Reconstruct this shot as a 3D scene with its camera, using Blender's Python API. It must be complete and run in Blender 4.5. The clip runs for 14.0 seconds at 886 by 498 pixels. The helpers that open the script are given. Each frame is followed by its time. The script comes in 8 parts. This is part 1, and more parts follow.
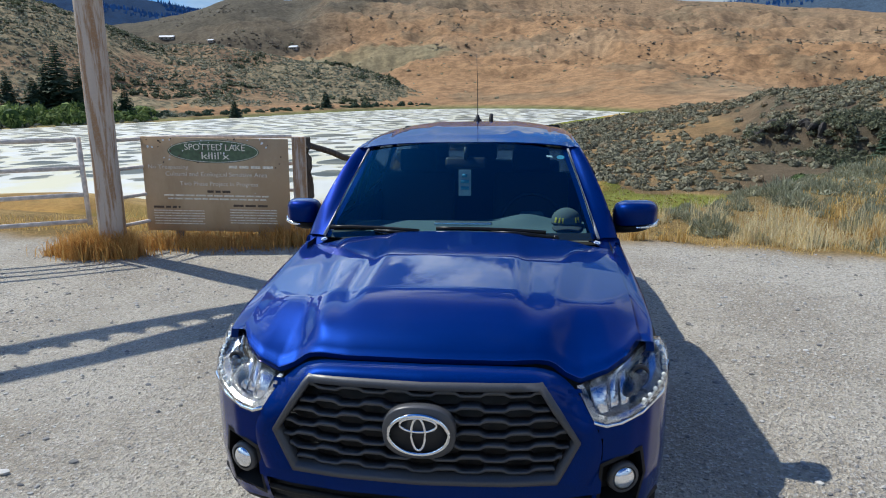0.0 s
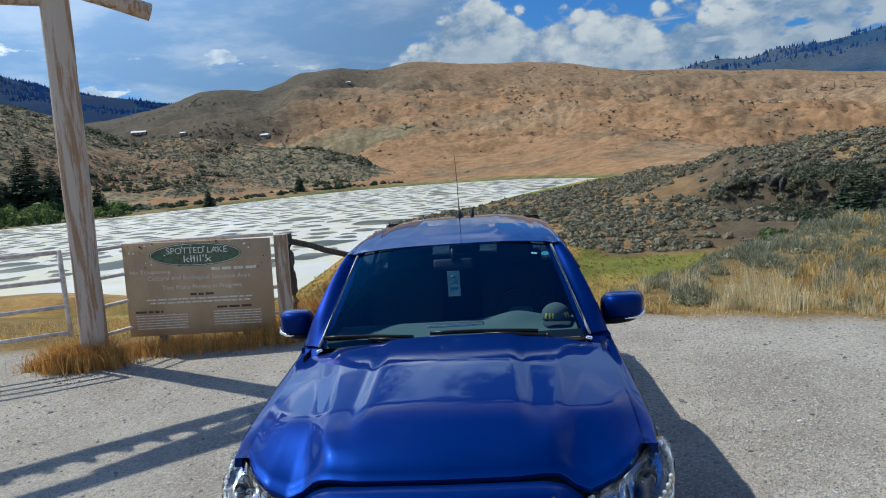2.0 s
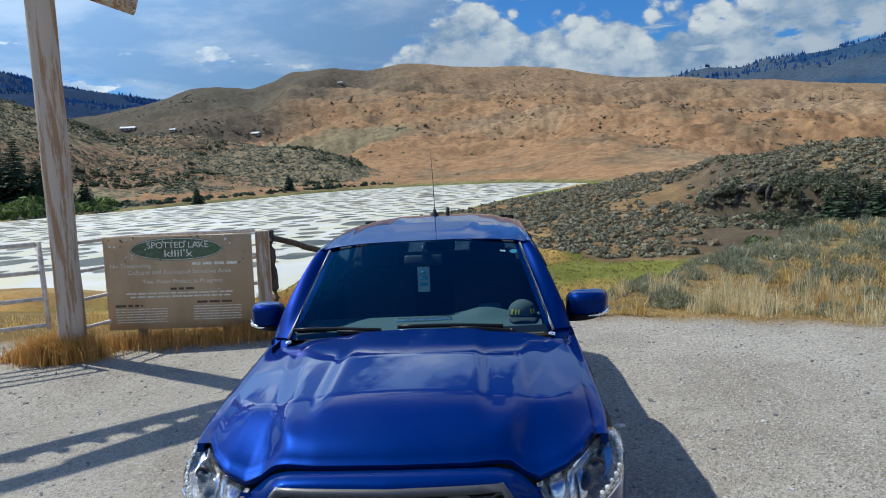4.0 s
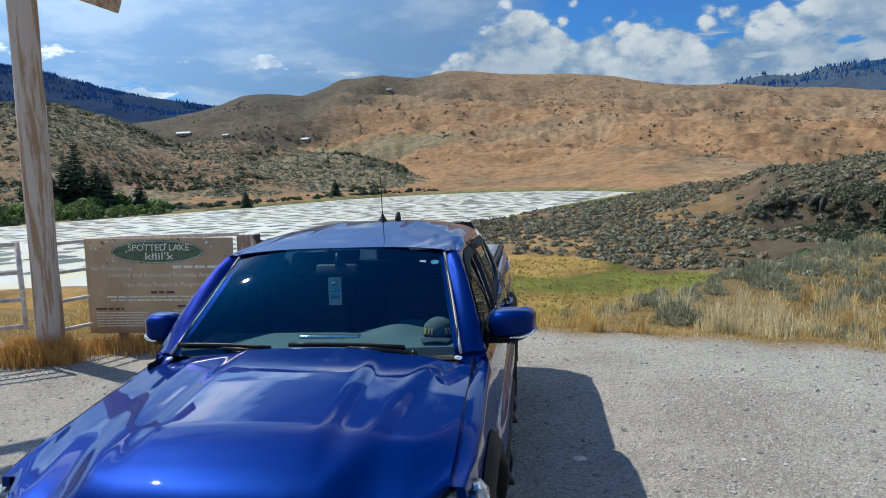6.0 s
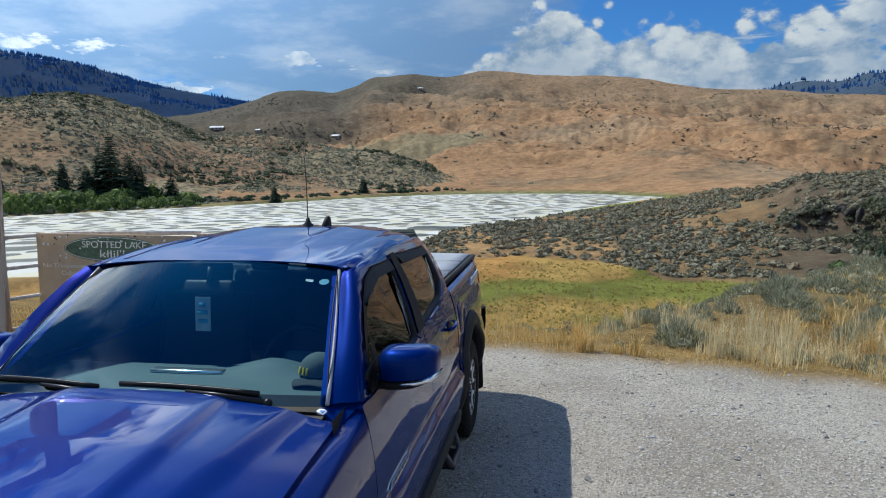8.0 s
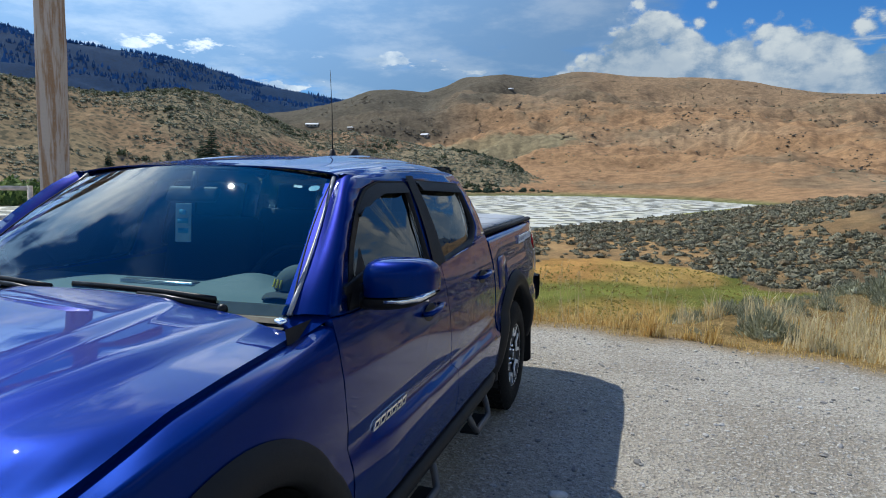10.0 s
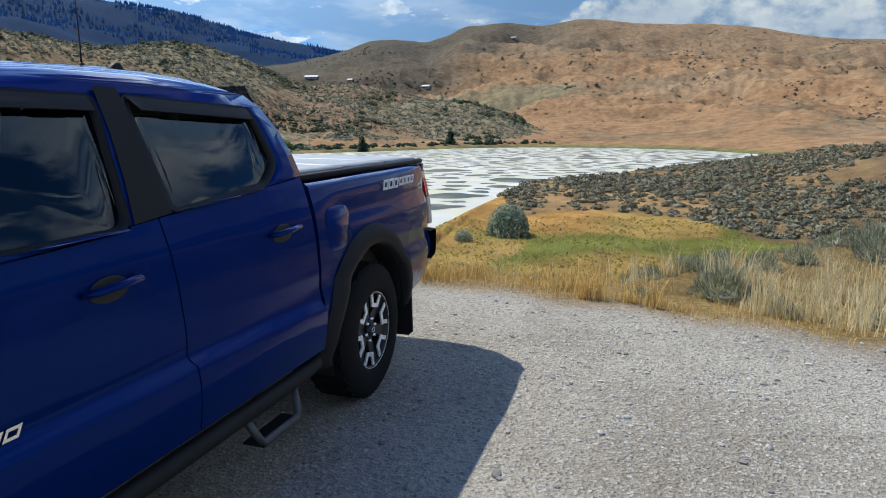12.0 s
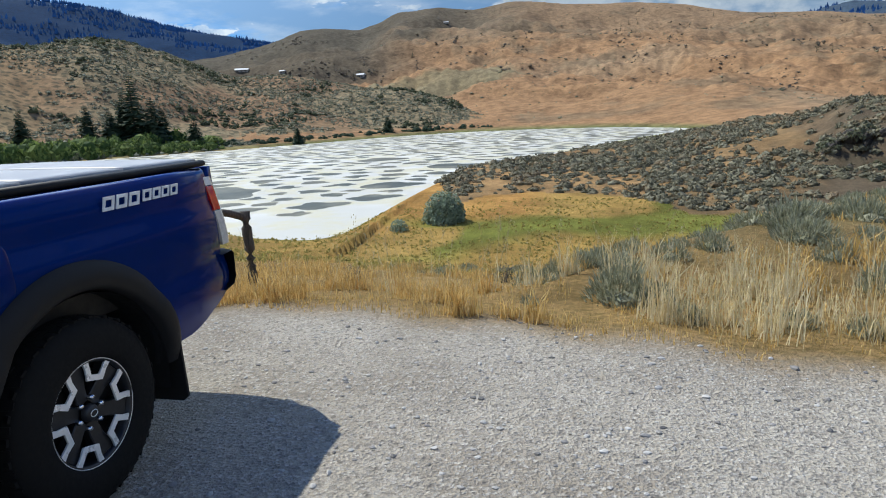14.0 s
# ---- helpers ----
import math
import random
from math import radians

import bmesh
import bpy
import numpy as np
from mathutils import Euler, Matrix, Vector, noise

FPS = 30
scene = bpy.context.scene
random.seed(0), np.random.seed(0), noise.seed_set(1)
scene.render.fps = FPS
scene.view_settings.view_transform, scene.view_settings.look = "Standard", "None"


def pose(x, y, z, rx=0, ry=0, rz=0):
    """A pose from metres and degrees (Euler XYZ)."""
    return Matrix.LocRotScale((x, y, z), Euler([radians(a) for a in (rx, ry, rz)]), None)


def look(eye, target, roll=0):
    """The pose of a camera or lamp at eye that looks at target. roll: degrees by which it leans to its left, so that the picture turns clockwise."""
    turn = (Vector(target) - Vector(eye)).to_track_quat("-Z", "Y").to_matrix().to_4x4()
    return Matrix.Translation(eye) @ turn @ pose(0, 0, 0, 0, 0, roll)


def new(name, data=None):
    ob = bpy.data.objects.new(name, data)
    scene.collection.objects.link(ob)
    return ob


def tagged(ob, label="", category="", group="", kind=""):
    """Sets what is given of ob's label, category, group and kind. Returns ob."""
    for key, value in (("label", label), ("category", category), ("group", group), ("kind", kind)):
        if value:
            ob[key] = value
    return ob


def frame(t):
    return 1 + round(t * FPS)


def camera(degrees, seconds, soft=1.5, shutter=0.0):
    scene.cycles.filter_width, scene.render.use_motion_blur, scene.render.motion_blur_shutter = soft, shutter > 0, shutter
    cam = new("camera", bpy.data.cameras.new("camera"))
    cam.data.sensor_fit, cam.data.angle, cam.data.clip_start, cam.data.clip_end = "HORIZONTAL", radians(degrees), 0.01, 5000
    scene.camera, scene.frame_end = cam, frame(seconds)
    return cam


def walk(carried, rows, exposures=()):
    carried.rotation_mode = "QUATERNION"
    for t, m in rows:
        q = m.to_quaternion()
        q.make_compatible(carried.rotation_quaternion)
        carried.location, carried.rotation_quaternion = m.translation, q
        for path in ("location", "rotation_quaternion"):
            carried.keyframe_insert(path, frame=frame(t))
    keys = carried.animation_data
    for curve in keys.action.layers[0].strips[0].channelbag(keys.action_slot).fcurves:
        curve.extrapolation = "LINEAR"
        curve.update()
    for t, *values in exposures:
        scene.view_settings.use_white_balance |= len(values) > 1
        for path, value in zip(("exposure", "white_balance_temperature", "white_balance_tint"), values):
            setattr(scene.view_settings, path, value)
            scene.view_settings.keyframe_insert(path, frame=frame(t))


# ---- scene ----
cam = camera(68.2, 14.0, soft=1.05)
PATH = [
    (0, (0.34, -2.015, 2.006), (0.103, -0.088, 1.527), -0.8),
    (0.5, (0.314, -2.039, 2.04), (0.08, -0.082, 1.695), -1.1),
    (1, (0.271, -2.02, 2.085), (0.042, -0.056, 1.782), -2.0),
    (1.5, (0.285, -2.037, 2.147), (0.086, -0.067, 1.862), -3.5),
    (2, (0.28, -2.056, 2.187), (0.113, -0.081, 1.926), -4.2),
    (2.5, (0.286, -2.049, 2.19), (0.142, -0.071, 1.932), -4.4),
    (3, (0.296, -2.095, 2.203), (0.165, -0.116, 1.942), -3.9),
    (3.5, (0.326, -2.134, 2.185), (0.199, -0.154, 1.926), -3.2),
    (5.8, (1.005, -1.738, 2.075), (0.767, 0.234, 1.84), -2.7),
    (6, (1.096, -1.623, 2.08), (0.826, 0.345, 1.851), -2.4),
    (6.5, (1.259, -1.395, 2.062), (0.967, 0.569, 1.822), -2.0),
    (7, (1.302, -1.138, 2.042), (1.009, 0.826, 1.806), -1.6),
    (7.5, (1.451, -0.953, 2.053), (1.142, 1.009, 1.82), -1.5),
    (8, (1.589, -0.806, 2.063), (1.237, 1.15, 1.835), -1.0),
    (8.2, (1.614, -0.759, 2.042), (1.235, 1.192, 1.823), -0.9),
    (10.3, (1.888, -0.206, 1.619), (1.266, 1.681, 1.385), 0.7),
    (10.5, (1.974, -0.112, 1.607), (1.343, 1.769, 1.352), 0.7),
    (11, (2.192, 0.205, 1.584), (1.552, 2.075, 1.28), 1.1),
    (11.5, (2.282, 0.539, 1.538), (1.65, 2.406, 1.198), 0.9),
    (12, (2.376, 0.881, 1.521), (1.772, 2.753, 1.155), -0.0),
    (12.5, (2.55, 1.213, 1.526), (2.004, 3.096, 1.132), -0.4),
    (13, (2.642, 1.516, 1.504), (2.179, 3.42, 1.102), -0.4),
    (13.5, (2.719, 1.823, 1.494), (2.316, 3.74, 1.09), -1.9),
    (14, (2.83, 2.118, 1.494), (2.385, 4.025, 1.087), -2.6),
]
walk(cam, [(t, look(eye, target, roll)) for t, eye, target, roll in PATH],
     exposures=[(0.0, 0.16, 6250, 5), (0.5, 0.06, 6230, 4), (1.5, -0.03, 6200, 4), (3.5, 0.04, 6200, 4), (6.0, 0.09, 6200, 4), (8.2, 0.03, 6200, 4), (10.3, 0.07, 6250, 4), (12.0, 0.16, 6330, 5), (14.0, 0.15, 6330, 5)])

# ---------------------------------------------------------------- light
SUN_WAY = Vector((-0.66, 0.345, 1.0)).normalized()      # towards the sun
sun_elev = math.asin(SUN_WAY.z)
sun_az = math.atan2(SUN_WAY.x, SUN_WAY.y)              # clockwise from +y

world = bpy.data.worlds.new("world")
scene.world = world
world.use_nodes = True
wn, wl = world.node_tree.nodes, world.node_tree.links
wn.clear()


def wnode(kind, **sets):
    n = wn.new(kind)
    for k, v in sets.items():
        if k in n.inputs:
            n.inputs[k].default_value = v
    return n


def wmath(op, a, b=None, clamp=False):
    n = wn.new("ShaderNodeMath")
    n.operation, n.use_clamp = op, clamp
    for i, v in enumerate((a, b)):
        if v is None:
            continue
        if isinstance(v, (int, float)):
            n.inputs[i].default_value = v
        else:
            wl.new(v, n.inputs[i])
    return n.outputs[0]


sky = wn.new("ShaderNodeTexSky")
sky.sky_type, sky.sun_disc = "NISHITA", False
sky.sun_elevation, sky.sun_rotation = sun_elev, sun_az
sky.altitude, sky.air_density, sky.dust_density, sky.ozone_density = 550, 1.0, 0.7, 2.5

# clouds: broken cumulus and a veil of higher cloud over the whole dome, in a flat layer seen in perspective
geo = wn.new("ShaderNodeTexCoord")
sep = wn.new("ShaderNodeSeparateXYZ")
wl.new(geo.outputs["Generated"], sep.inputs[0])
up = wmath("MAXIMUM", sep.outputs["Z"], 0.0)
lift = wmath("ADD", up, 0.16)
flat = wn.new("ShaderNodeCombineXYZ")
wl.new(wmath("DIVIDE", sep.outputs["X"], lift), flat.inputs[0])
wl.new(wmath("DIVIDE", sep.outputs["Y"], lift), flat.inputs[1])
wl.new(wmath("MULTIPLY", up, 3.0), flat.inputs[2])


def wnoise(scale, detail, rough, shift):
    m = wn.new("ShaderNodeMapping")
    m.inputs["Location"].default_value = shift
    wl.new(flat.outputs[0], m.inputs[0])
    n = wnode("ShaderNodeTexNoise", Scale=scale, Detail=detail, Roughness=rough)
    wl.new(m.outputs[0], n.inputs["Vector"])
    return n.outputs["Fac"]


def wramp(value, lo, hi):
    n = wn.new("ShaderNodeMapRange")
    n.interpolation_type = "SMOOTHSTEP"
    n.inputs["From Min"].default_value, n.inputs["From Max"].default_value = lo, hi
    wl.new(value, n.inputs["Value"])
    return n.outputs[0]


def wball(scale, detail, rough, shift, stretch):
    m = wn.new("ShaderNodeMapping")
    m.inputs["Location"].default_value, m.inputs["Scale"].default_value = shift, stretch
    wl.new(geo.outputs["Generated"], m.inputs[0])
    n = wnode("ShaderNodeTexNoise", Scale=scale, Detail=detail, Roughness=rough)
    wl.new(m.outputs[0], n.inputs["Vector"])
    return n.outputs["Fac"]


def wfall(value, lo, hi, a, b):
    n = wn.new("ShaderNodeMapRange")
    n.interpolation_type = "SMOOTHSTEP"
    for key, val in (("From Min", lo), ("From Max", hi), ("To Min", a), ("To Max", b)):
        n.inputs[key].default_value = val
    wl.new(value, n.inputs["Value"])
    return n.outputs[0]


# heaped cumulus standing over the hills, its tops lower to the north and higher to the east
azim = wmath("ARCTAN2", sep.outputs["X"], sep.outputs["Y"])
rise_w = wmath("ADD", wfall(azim, -0.22, -0.02, 0.100, 0.215), wfall(azim, 0.00, 0.09, 0.0, -0.034))
tops = wmath("ADD", rise_w, wfall(azim, 0.35, 0.45, 0.0, 0.12))


def wpuff(scale, shift, smooth):
    m = wn.new("ShaderNodeMapping")
    m.inputs["Location"].default_value, m.inputs["Scale"].default_value = shift, (1, 1, 1.25)
    wl.new(geo.outputs["Generated"], m.inputs[0])
    n = wn.new("ShaderNodeTexVoronoi")
    n.feature = "SMOOTH_F1"
    n.inputs["Scale"].default_value, n.inputs["Smoothness"].default_value = scale, smooth
    wl.new(m.outputs[0], n.inputs["Vector"])
    return n.outputs["Distance"]


big, mid, frill = wpuff(13.0, (0.3, 1.7, 0.2), 0.35), wpuff(34.0, (1.1, 0.4, 0.7), 0.3), wball(46.0, 6.0, 0.62, (0.2, 0.5, 0.9), (1, 1, 1.3))
lump = wmath("ADD", wmath("MULTIPLY", big, -0.060), wmath("ADD", wmath("MULTIPLY", mid, -0.045), wmath("MULTIPLY", frill, 0.045)))
edge_z = wmath("SUBTRACT", wmath("ADD", wmath("ADD", tops, lump), 0.040), sep.outputs["Z"])
gaps = wball(1.0, 7.0, 0.58, (0.35, 2.1, 0.62), (6.5, 6.5, 14.0))
holes = wmath("MULTIPLY", wramp(gaps, 0.37, 0.44), wfall(azim, -0.30, -0.12, 0.0, 1.0))
small = wmath("MULTIPLY", wramp(wmath("SUBTRACT", wball(1.0, 9.0, 0.6, (3.35, 0.1, 0.22), (9.0, 9.0, 24.0)), wfall(sep.outputs["Z"], 0.15, 0.22, 0.0, 0.14)), 0.555, 0.61), wfall(azim, -0.12, 0.0, 0.9, 0.0))
heap = wmath("MAXIMUM", wmath("MULTIPLY", wramp(edge_z, -0.003, 0.013), holes), small)
# a blue-grey veil to the north-west, long wisps to the east
west = wmath("MULTIPLY", wfall(sep.outputs["X"], -0.22, 0.12, 0.22, -0.05), wfall(sep.outputs["Z"], 0.26, 0.42, 1.0, 0.0))
sheet = wmath("ADD", wnoise(1.05, 8.0, 0.60, (7.7, 2.2, 1.0)), west)
veil = wmath("MULTIPLY", wramp(sheet, 0.47, 0.64), wfall(sep.outputs["Z"], 0.24, 0.40, 0.80, 0.25))
wisp = wmath("MULTIPLY", wramp(wball(1.0, 7.0, 0.6, (1.9, 0.7, 0.17), (3.0, 3.0, 26.0)), 0.60, 0.68), wfall(azim, -0.05, 0.10, 0.0, 0.9))
# broken cloud higher up, clearing overhead
broken = wmath("MULTIPLY", wramp(wnoise(2.1, 8.0, 0.58, (2.4, 1.3, 0.4)), 0.43, 0.52), wfall(sep.outputs["Z"], 0.26, 0.34, 0.0, 0.95))
clear = wfall(sep.outputs["Z"], 0.58, 0.80, 1.0, 0.0)
cover = wmath("MULTIPLY", wmath("MAXIMUM", wmath("MAXIMUM", heap, wisp), wmath("MAXIMUM", veil, broken)), clear)
shape = wmath("SUBTRACT", wmath("ADD", wmath("MULTIPLY", wball(20.0, 8.0, 0.62, (0.6, 0.1, 0.4), (1, 1, 1.6)), 1.3), 0.12), wmath("ADD", wmath("MULTIPLY", mid, 0.38), wmath("MULTIPLY", big, 0.40)))
body = wmath("MULTIPLY", wmath("MULTIPLY", wramp(shape, 0.08, 0.60), heap), wfall(edge_z, 0.015, 0.09, 1.0, 0.55))
tone = wmath("MAXIMUM", wmath("MAXIMUM", body, wmath("MULTIPLY", wisp, 0.75)), wmath("MULTIPLY", wramp(wnoise(2.2, 7.0, 0.6, (0.7, 5.2, 0.0)), 0.42, 0.68), wfall(sep.outputs["Z"], 0.22, 0.42, 0.36, 1.0)))
cloud = wn.new("ShaderNodeMix")
cloud.data_type = "RGBA"
cloud.inputs["A"].default_value = (2.6, 4.1, 6.4, 1)
cloud.inputs["B"].default_value = (8.8, 9.3, 9.8, 1)
wl.new(tone, cloud.inputs["Factor"])
deep = wn.new("ShaderNodeMix")
deep.data_type, deep.blend_type = "RGBA", "MULTIPLY"
deep.inputs["Factor"].default_value = 1.0
wl.new(sky.outputs[0], deep.inputs["A"])
hue = wn.new("ShaderNodeMix")
hue.data_type = "RGBA"
hue.inputs["A"].default_value, hue.inputs["B"].default_value = (0.42, 0.90, 1.50, 1), (0.05, 0.66, 1.75, 1)
wl.new(wfall(sep.outputs["Z"], 0.35, 0.80, 0.0, 1.0), hue.inputs["Factor"])
wl.new(hue.outputs["Result"], deep.inputs["B"])
mixed = wn.new("ShaderNodeMix")
mixed.data_type = "RGBA"
wl.new(cover, mixed.inputs["Factor"])
wl.new(deep.outputs["Result"], mixed.inputs["A"])
# cloud lit from behind is brightest round the sun
glow = wn.new("ShaderNodeVectorMath")
glow.operation = "SCALE"
wl.new(cloud.outputs["Result"], glow.inputs[0])
sunward = wn.new("ShaderNodeVectorMath")
sunward.operation = "DOT_PRODUCT"
wl.new(geo.outputs["Generated"], sunward.inputs[0])
sunward.inputs[1].default_value = SUN_WAY
wl.new(wmath("MULTIPLY", wfall(sep.outputs["Z"], 0.25, 0.42, 1.0, 1.9), wfall(sunward.outputs["Value"], 0.45, 0.88, 1.0, 2.5)), glow.inputs["Scale"])
wl.new(glow.outputs[0], mixed.inputs["B"])
bg = wnode("ShaderNodeBackground", Strength=0.068)
wl.new(mixed.outputs["Result"], bg.inputs["Color"])
wout = wn.new("ShaderNodeOutputWorld")
wl.new(bg.outputs[0], wout.inputs["Surface"])

sun_data = bpy.data.lights.new("sun", "SUN")
sun_data.energy, sun_data.angle, sun_data.color = 4.5, radians(0.53), (1.0, 0.94, 0.85)
sun = new("sun", sun_data)
sun.matrix_world = look((-20, 10, 30), Vector((-20, 10, 30)) - SUN_WAY)

# ---------------------------------------------------------------- materials
class Nodes:
    """Short ways to wire one material."""

    def __init__(self, name):
        self.mat = bpy.data.materials.new(name)
        self.mat.use_nodes = True
        self.n, self.l = self.mat.node_tree.nodes, self.mat.node_tree.links
        self.b = self.n["Principled BSDF"]
        self.coord = None

    def co(self, kind="Object"):
        if self.coord is None:
            self.coord = self.n.new("ShaderNodeTexCoord")
        return self.coord.outputs[kind]

    def put(self, sock, v):
        if isinstance(v, bpy.types.NodeSocket):
            self.l.new(v, sock)
        else:
            sock.default_value = v

    def noise(self, scale, detail=4.0, rough=0.55, stretch=(1, 1, 1), kind="Object", distort=0.0):
        m = self.n.new("ShaderNodeMapping")
        m.inputs["Scale"].default_value = stretch
        self.l.new(self.co(kind), m.inputs[0])
        t = self.n.new("ShaderNodeTexNoise")
        t.inputs["Scale"].default_value, t.inputs["Detail"].default_value = scale, detail
        t.inputs["Roughness"].default_value, t.inputs["Distortion"].default_value = rough, distort
        self.l.new(m.outputs[0], t.inputs["Vector"])
        return t.outputs["Fac"]

    def voronoi(self, scale, out="Distance", feature="F1", stretch=(1, 1, 1)):
        m = self.n.new("ShaderNodeMapping")
        m.inputs["Scale"].default_value = stretch
        self.l.new(self.co(), m.inputs[0])
        t = self.n.new("ShaderNodeTexVoronoi")
        t.feature = feature
        t.inputs["Scale"].default_value = scale
        self.l.new(m.outputs[0], t.inputs["Vector"])
        return t.outputs[out]

    def ramp(self, v, lo, hi, a=0.0, b=1.0):
        r = self.n.new("ShaderNodeMapRange")
        r.interpolation_type = "SMOOTHSTEP"
        for k, x in zip(("From Min", "From Max", "To Min", "To Max"), (lo, hi, a, b)):
            r.inputs[k].default_value = x
        self.l.new(v, r.inputs["Value"])
        return r.outputs[0]

    def mix(self, f, a, b, blend="MIX"):
        m = self.n.new("ShaderNodeMix")
        m.data_type, m.blend_type = "RGBA", blend
        for k, v in (("Factor", f), ("A", a), ("B", b)):
            v = (*v, 1.0) if isinstance(v, tuple) and len(v) == 3 else v
            sock = m.inputs[0] if k == "Factor" else m.inputs[k]
            if k != "Factor":
                sock = [i for i in m.inputs if i.name == k and i.type == "RGBA"][0]
            self.put(sock, v)
        return [o for o in m.outputs if o.type == "RGBA"][0]

    def maths(self, op, a, b=0.0):
        m = self.n.new("ShaderNodeMath")
        m.operation = op
        self.put(m.inputs[0], a)
        self.put(m.inputs[1], b)
        return m.outputs[0]

    def attr(self, name):
        a = self.n.new("ShaderNodeAttribute")
        a.attribute_name = name
        return a.outputs["Color"]

    def rand(self, island=False):
        if island:
            return self.n.new("ShaderNodeNewGeometry").outputs["Random Per Island"]
        return self.n.new("ShaderNodeObjectInfo").outputs["Random"]

    def bump(self, height, strength=0.3, distance=0.01):
        b = self.n.new("ShaderNodeBump")
        b.inputs["Strength"].default_value, b.inputs["Distance"].default_value = strength, distance
        self.l.new(height, b.inputs["Height"])
        self.l.new(b.outputs[0], self.b.inputs["Normal"])

    def set(self, **kw):
        for k, v in kw.items():
            k = k.replace("_", " ")
            if isinstance(v, tuple) and len(v) == 3 and k != "Normal":
                v = (*v, 1.0)
            self.put(self.b.inputs[k], v)
        return self.mat


def plain(name, colour, rough=0.5, metal=0.0, var=0.12, scale=30.0, bump=0.0, **more):
    """A surface with a little uneven tone and gloss."""
    m = Nodes(name)
    f = m.noise(scale, 5.0, 0.6)
    dark = tuple(c * (1 - var) for c in colour)
    light = tuple(min(1.0, c * (1 + var)) for c in colour)
    col = m.mix(m.ramp(f, 0.3, 0.7), dark, light)
    if bump:
        m.bump(f, bump, 0.004)
    return m.set(Base_Color=col, Roughness=m.ramp(f, 0.25, 0.75, rough * 0.85, min(1.0, rough * 1.15)), Metallic=metal, **more)


def make_ground():
    m = Nodes("ground")
    tint = m.attr("tint")
    zone = m.n.new("ShaderNodeSeparateColor")
    m.l.new(m.attr("zone"), zone.inputs[0])
    gravel, sagey, near = zone.outputs[0], zone.outputs[1], zone.outputs[2]
    # gravel: pale crushed stone packed in dust
    stones = m.voronoi(64.0, "Color")
    sdist = m.voronoi(64.0)
    sep = m.n.new("ShaderNodeSeparateColor")
    m.l.new(stones, sep.inputs[0])
    fine = m.noise(150.0, 4.0, 0.7)
    patch = m.noise(0.9, 6.0, 0.62)
    g = m.mix(m.ramp(patch, 0.36, 0.64), (0.38, 0.33, 0.26), (0.58, 0.525, 0.435))
    g = m.mix(m.ramp(sep.outputs[0], 0.15, 0.95), g, m.mix(sep.outputs[1], (0.24, 0.22, 0.19), (0.70, 0.655, 0.58)))
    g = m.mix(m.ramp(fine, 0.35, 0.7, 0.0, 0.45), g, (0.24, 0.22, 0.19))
    # clods: shade in the hollows between them is painted into the colour
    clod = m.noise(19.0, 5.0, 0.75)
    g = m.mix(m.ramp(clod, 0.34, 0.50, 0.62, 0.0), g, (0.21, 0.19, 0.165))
    worn = m.noise(0.33, 3.0, 0.5, stretch=(1.0, 0.25, 1))
    g = m.mix(m.ramp(worn, 0.5, 0.7, 0.0, 0.35), g, (0.50, 0.46, 0.39))
    # open land: tufts at several sizes over the tint of each stretch
    clump = m.noise(0.16, 6.0, 0.7)
    tuft = m.noise(1.7, 5.0, 0.7)
    blade = m.noise(14.0, 4.0, 0.7)
    land = m.mix(m.ramp(clump, 0.34, 0.66), m.mix(1.0, tint, (0.72, 0.70, 0.70), "MULTIPLY"), m.mix(1.0, tint, (1.22, 1.2, 1.16), "MULTIPLY"))
    land = m.mix(m.ramp(tuft, 0.35, 0.7, 0.55, 0.0), land, m.mix(1.0, land, (0.55, 0.6, 0.6), "MULTIPLY"))
    land = m.mix(m.maths("MULTIPLY", near, m.ramp(blade, 0.4, 0.62, 0.7, 0.0)), land, m.mix(1.0, land, (0.45, 0.5, 0.45), "MULTIPLY"))
    shrub = m.ramp(m.voronoi(0.34), 0.30, 0.52, 1.0, 0.0)
    land = m.mix(m.maths("MULTIPLY", shrub, m.maths("MULTIPLY", sagey, 0.75)), land, (0.055, 0.062, 0.045))
    rocks = m.noise(0.035, 8.0, 0.72)
    land = m.mix(m.maths("MULTIPLY", m.maths("SUBTRACT", 1.0, near), m.ramp(rocks, 0.50, 0.72, 0.0, 0.8)), land, m.mix(1.0, land, (0.42, 0.42, 0.46), "MULTIPLY"))
    specks = m.ramp(m.noise(0.55, 3.0, 0.75), 0.60, 0.70, 0.0, 0.7)
    land = m.mix(m.maths("MULTIPLY", m.maths("SUBTRACT", 1.0, near), specks), land, (0.07, 0.065, 0.045))
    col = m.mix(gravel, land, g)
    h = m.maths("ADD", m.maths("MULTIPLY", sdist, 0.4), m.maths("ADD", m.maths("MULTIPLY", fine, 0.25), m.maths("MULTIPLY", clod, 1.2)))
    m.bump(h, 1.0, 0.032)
    return m.set(Base_Color=col, Roughness=0.95, Specular_IOR_Level=0.03)


def make_salt():
    m = Nodes("salt_crust")
    big, mid, fine = m.noise(0.018, 5.0, 0.6), m.noise(0.12, 6.0, 0.65), m.noise(2.5, 5.0, 0.65)
    col = m.mix(m.ramp(big, 0.4, 0.62), (0.47, 0.47, 0.43), (0.58, 0.58, 0.55))
    col = m.mix(m.ramp(mid, 0.42, 0.60, 0.0, 0.8), col, (0.50, 0.465, 0.30))
    col = m.mix(m.ramp(fine, 0.5, 0.8, 0.0, 0.25), col, (0.55, 0.54, 0.50))
    m.bump(fine, 0.3, 0.03)
    return m.set(Base_Color=col, Roughness=0.75)


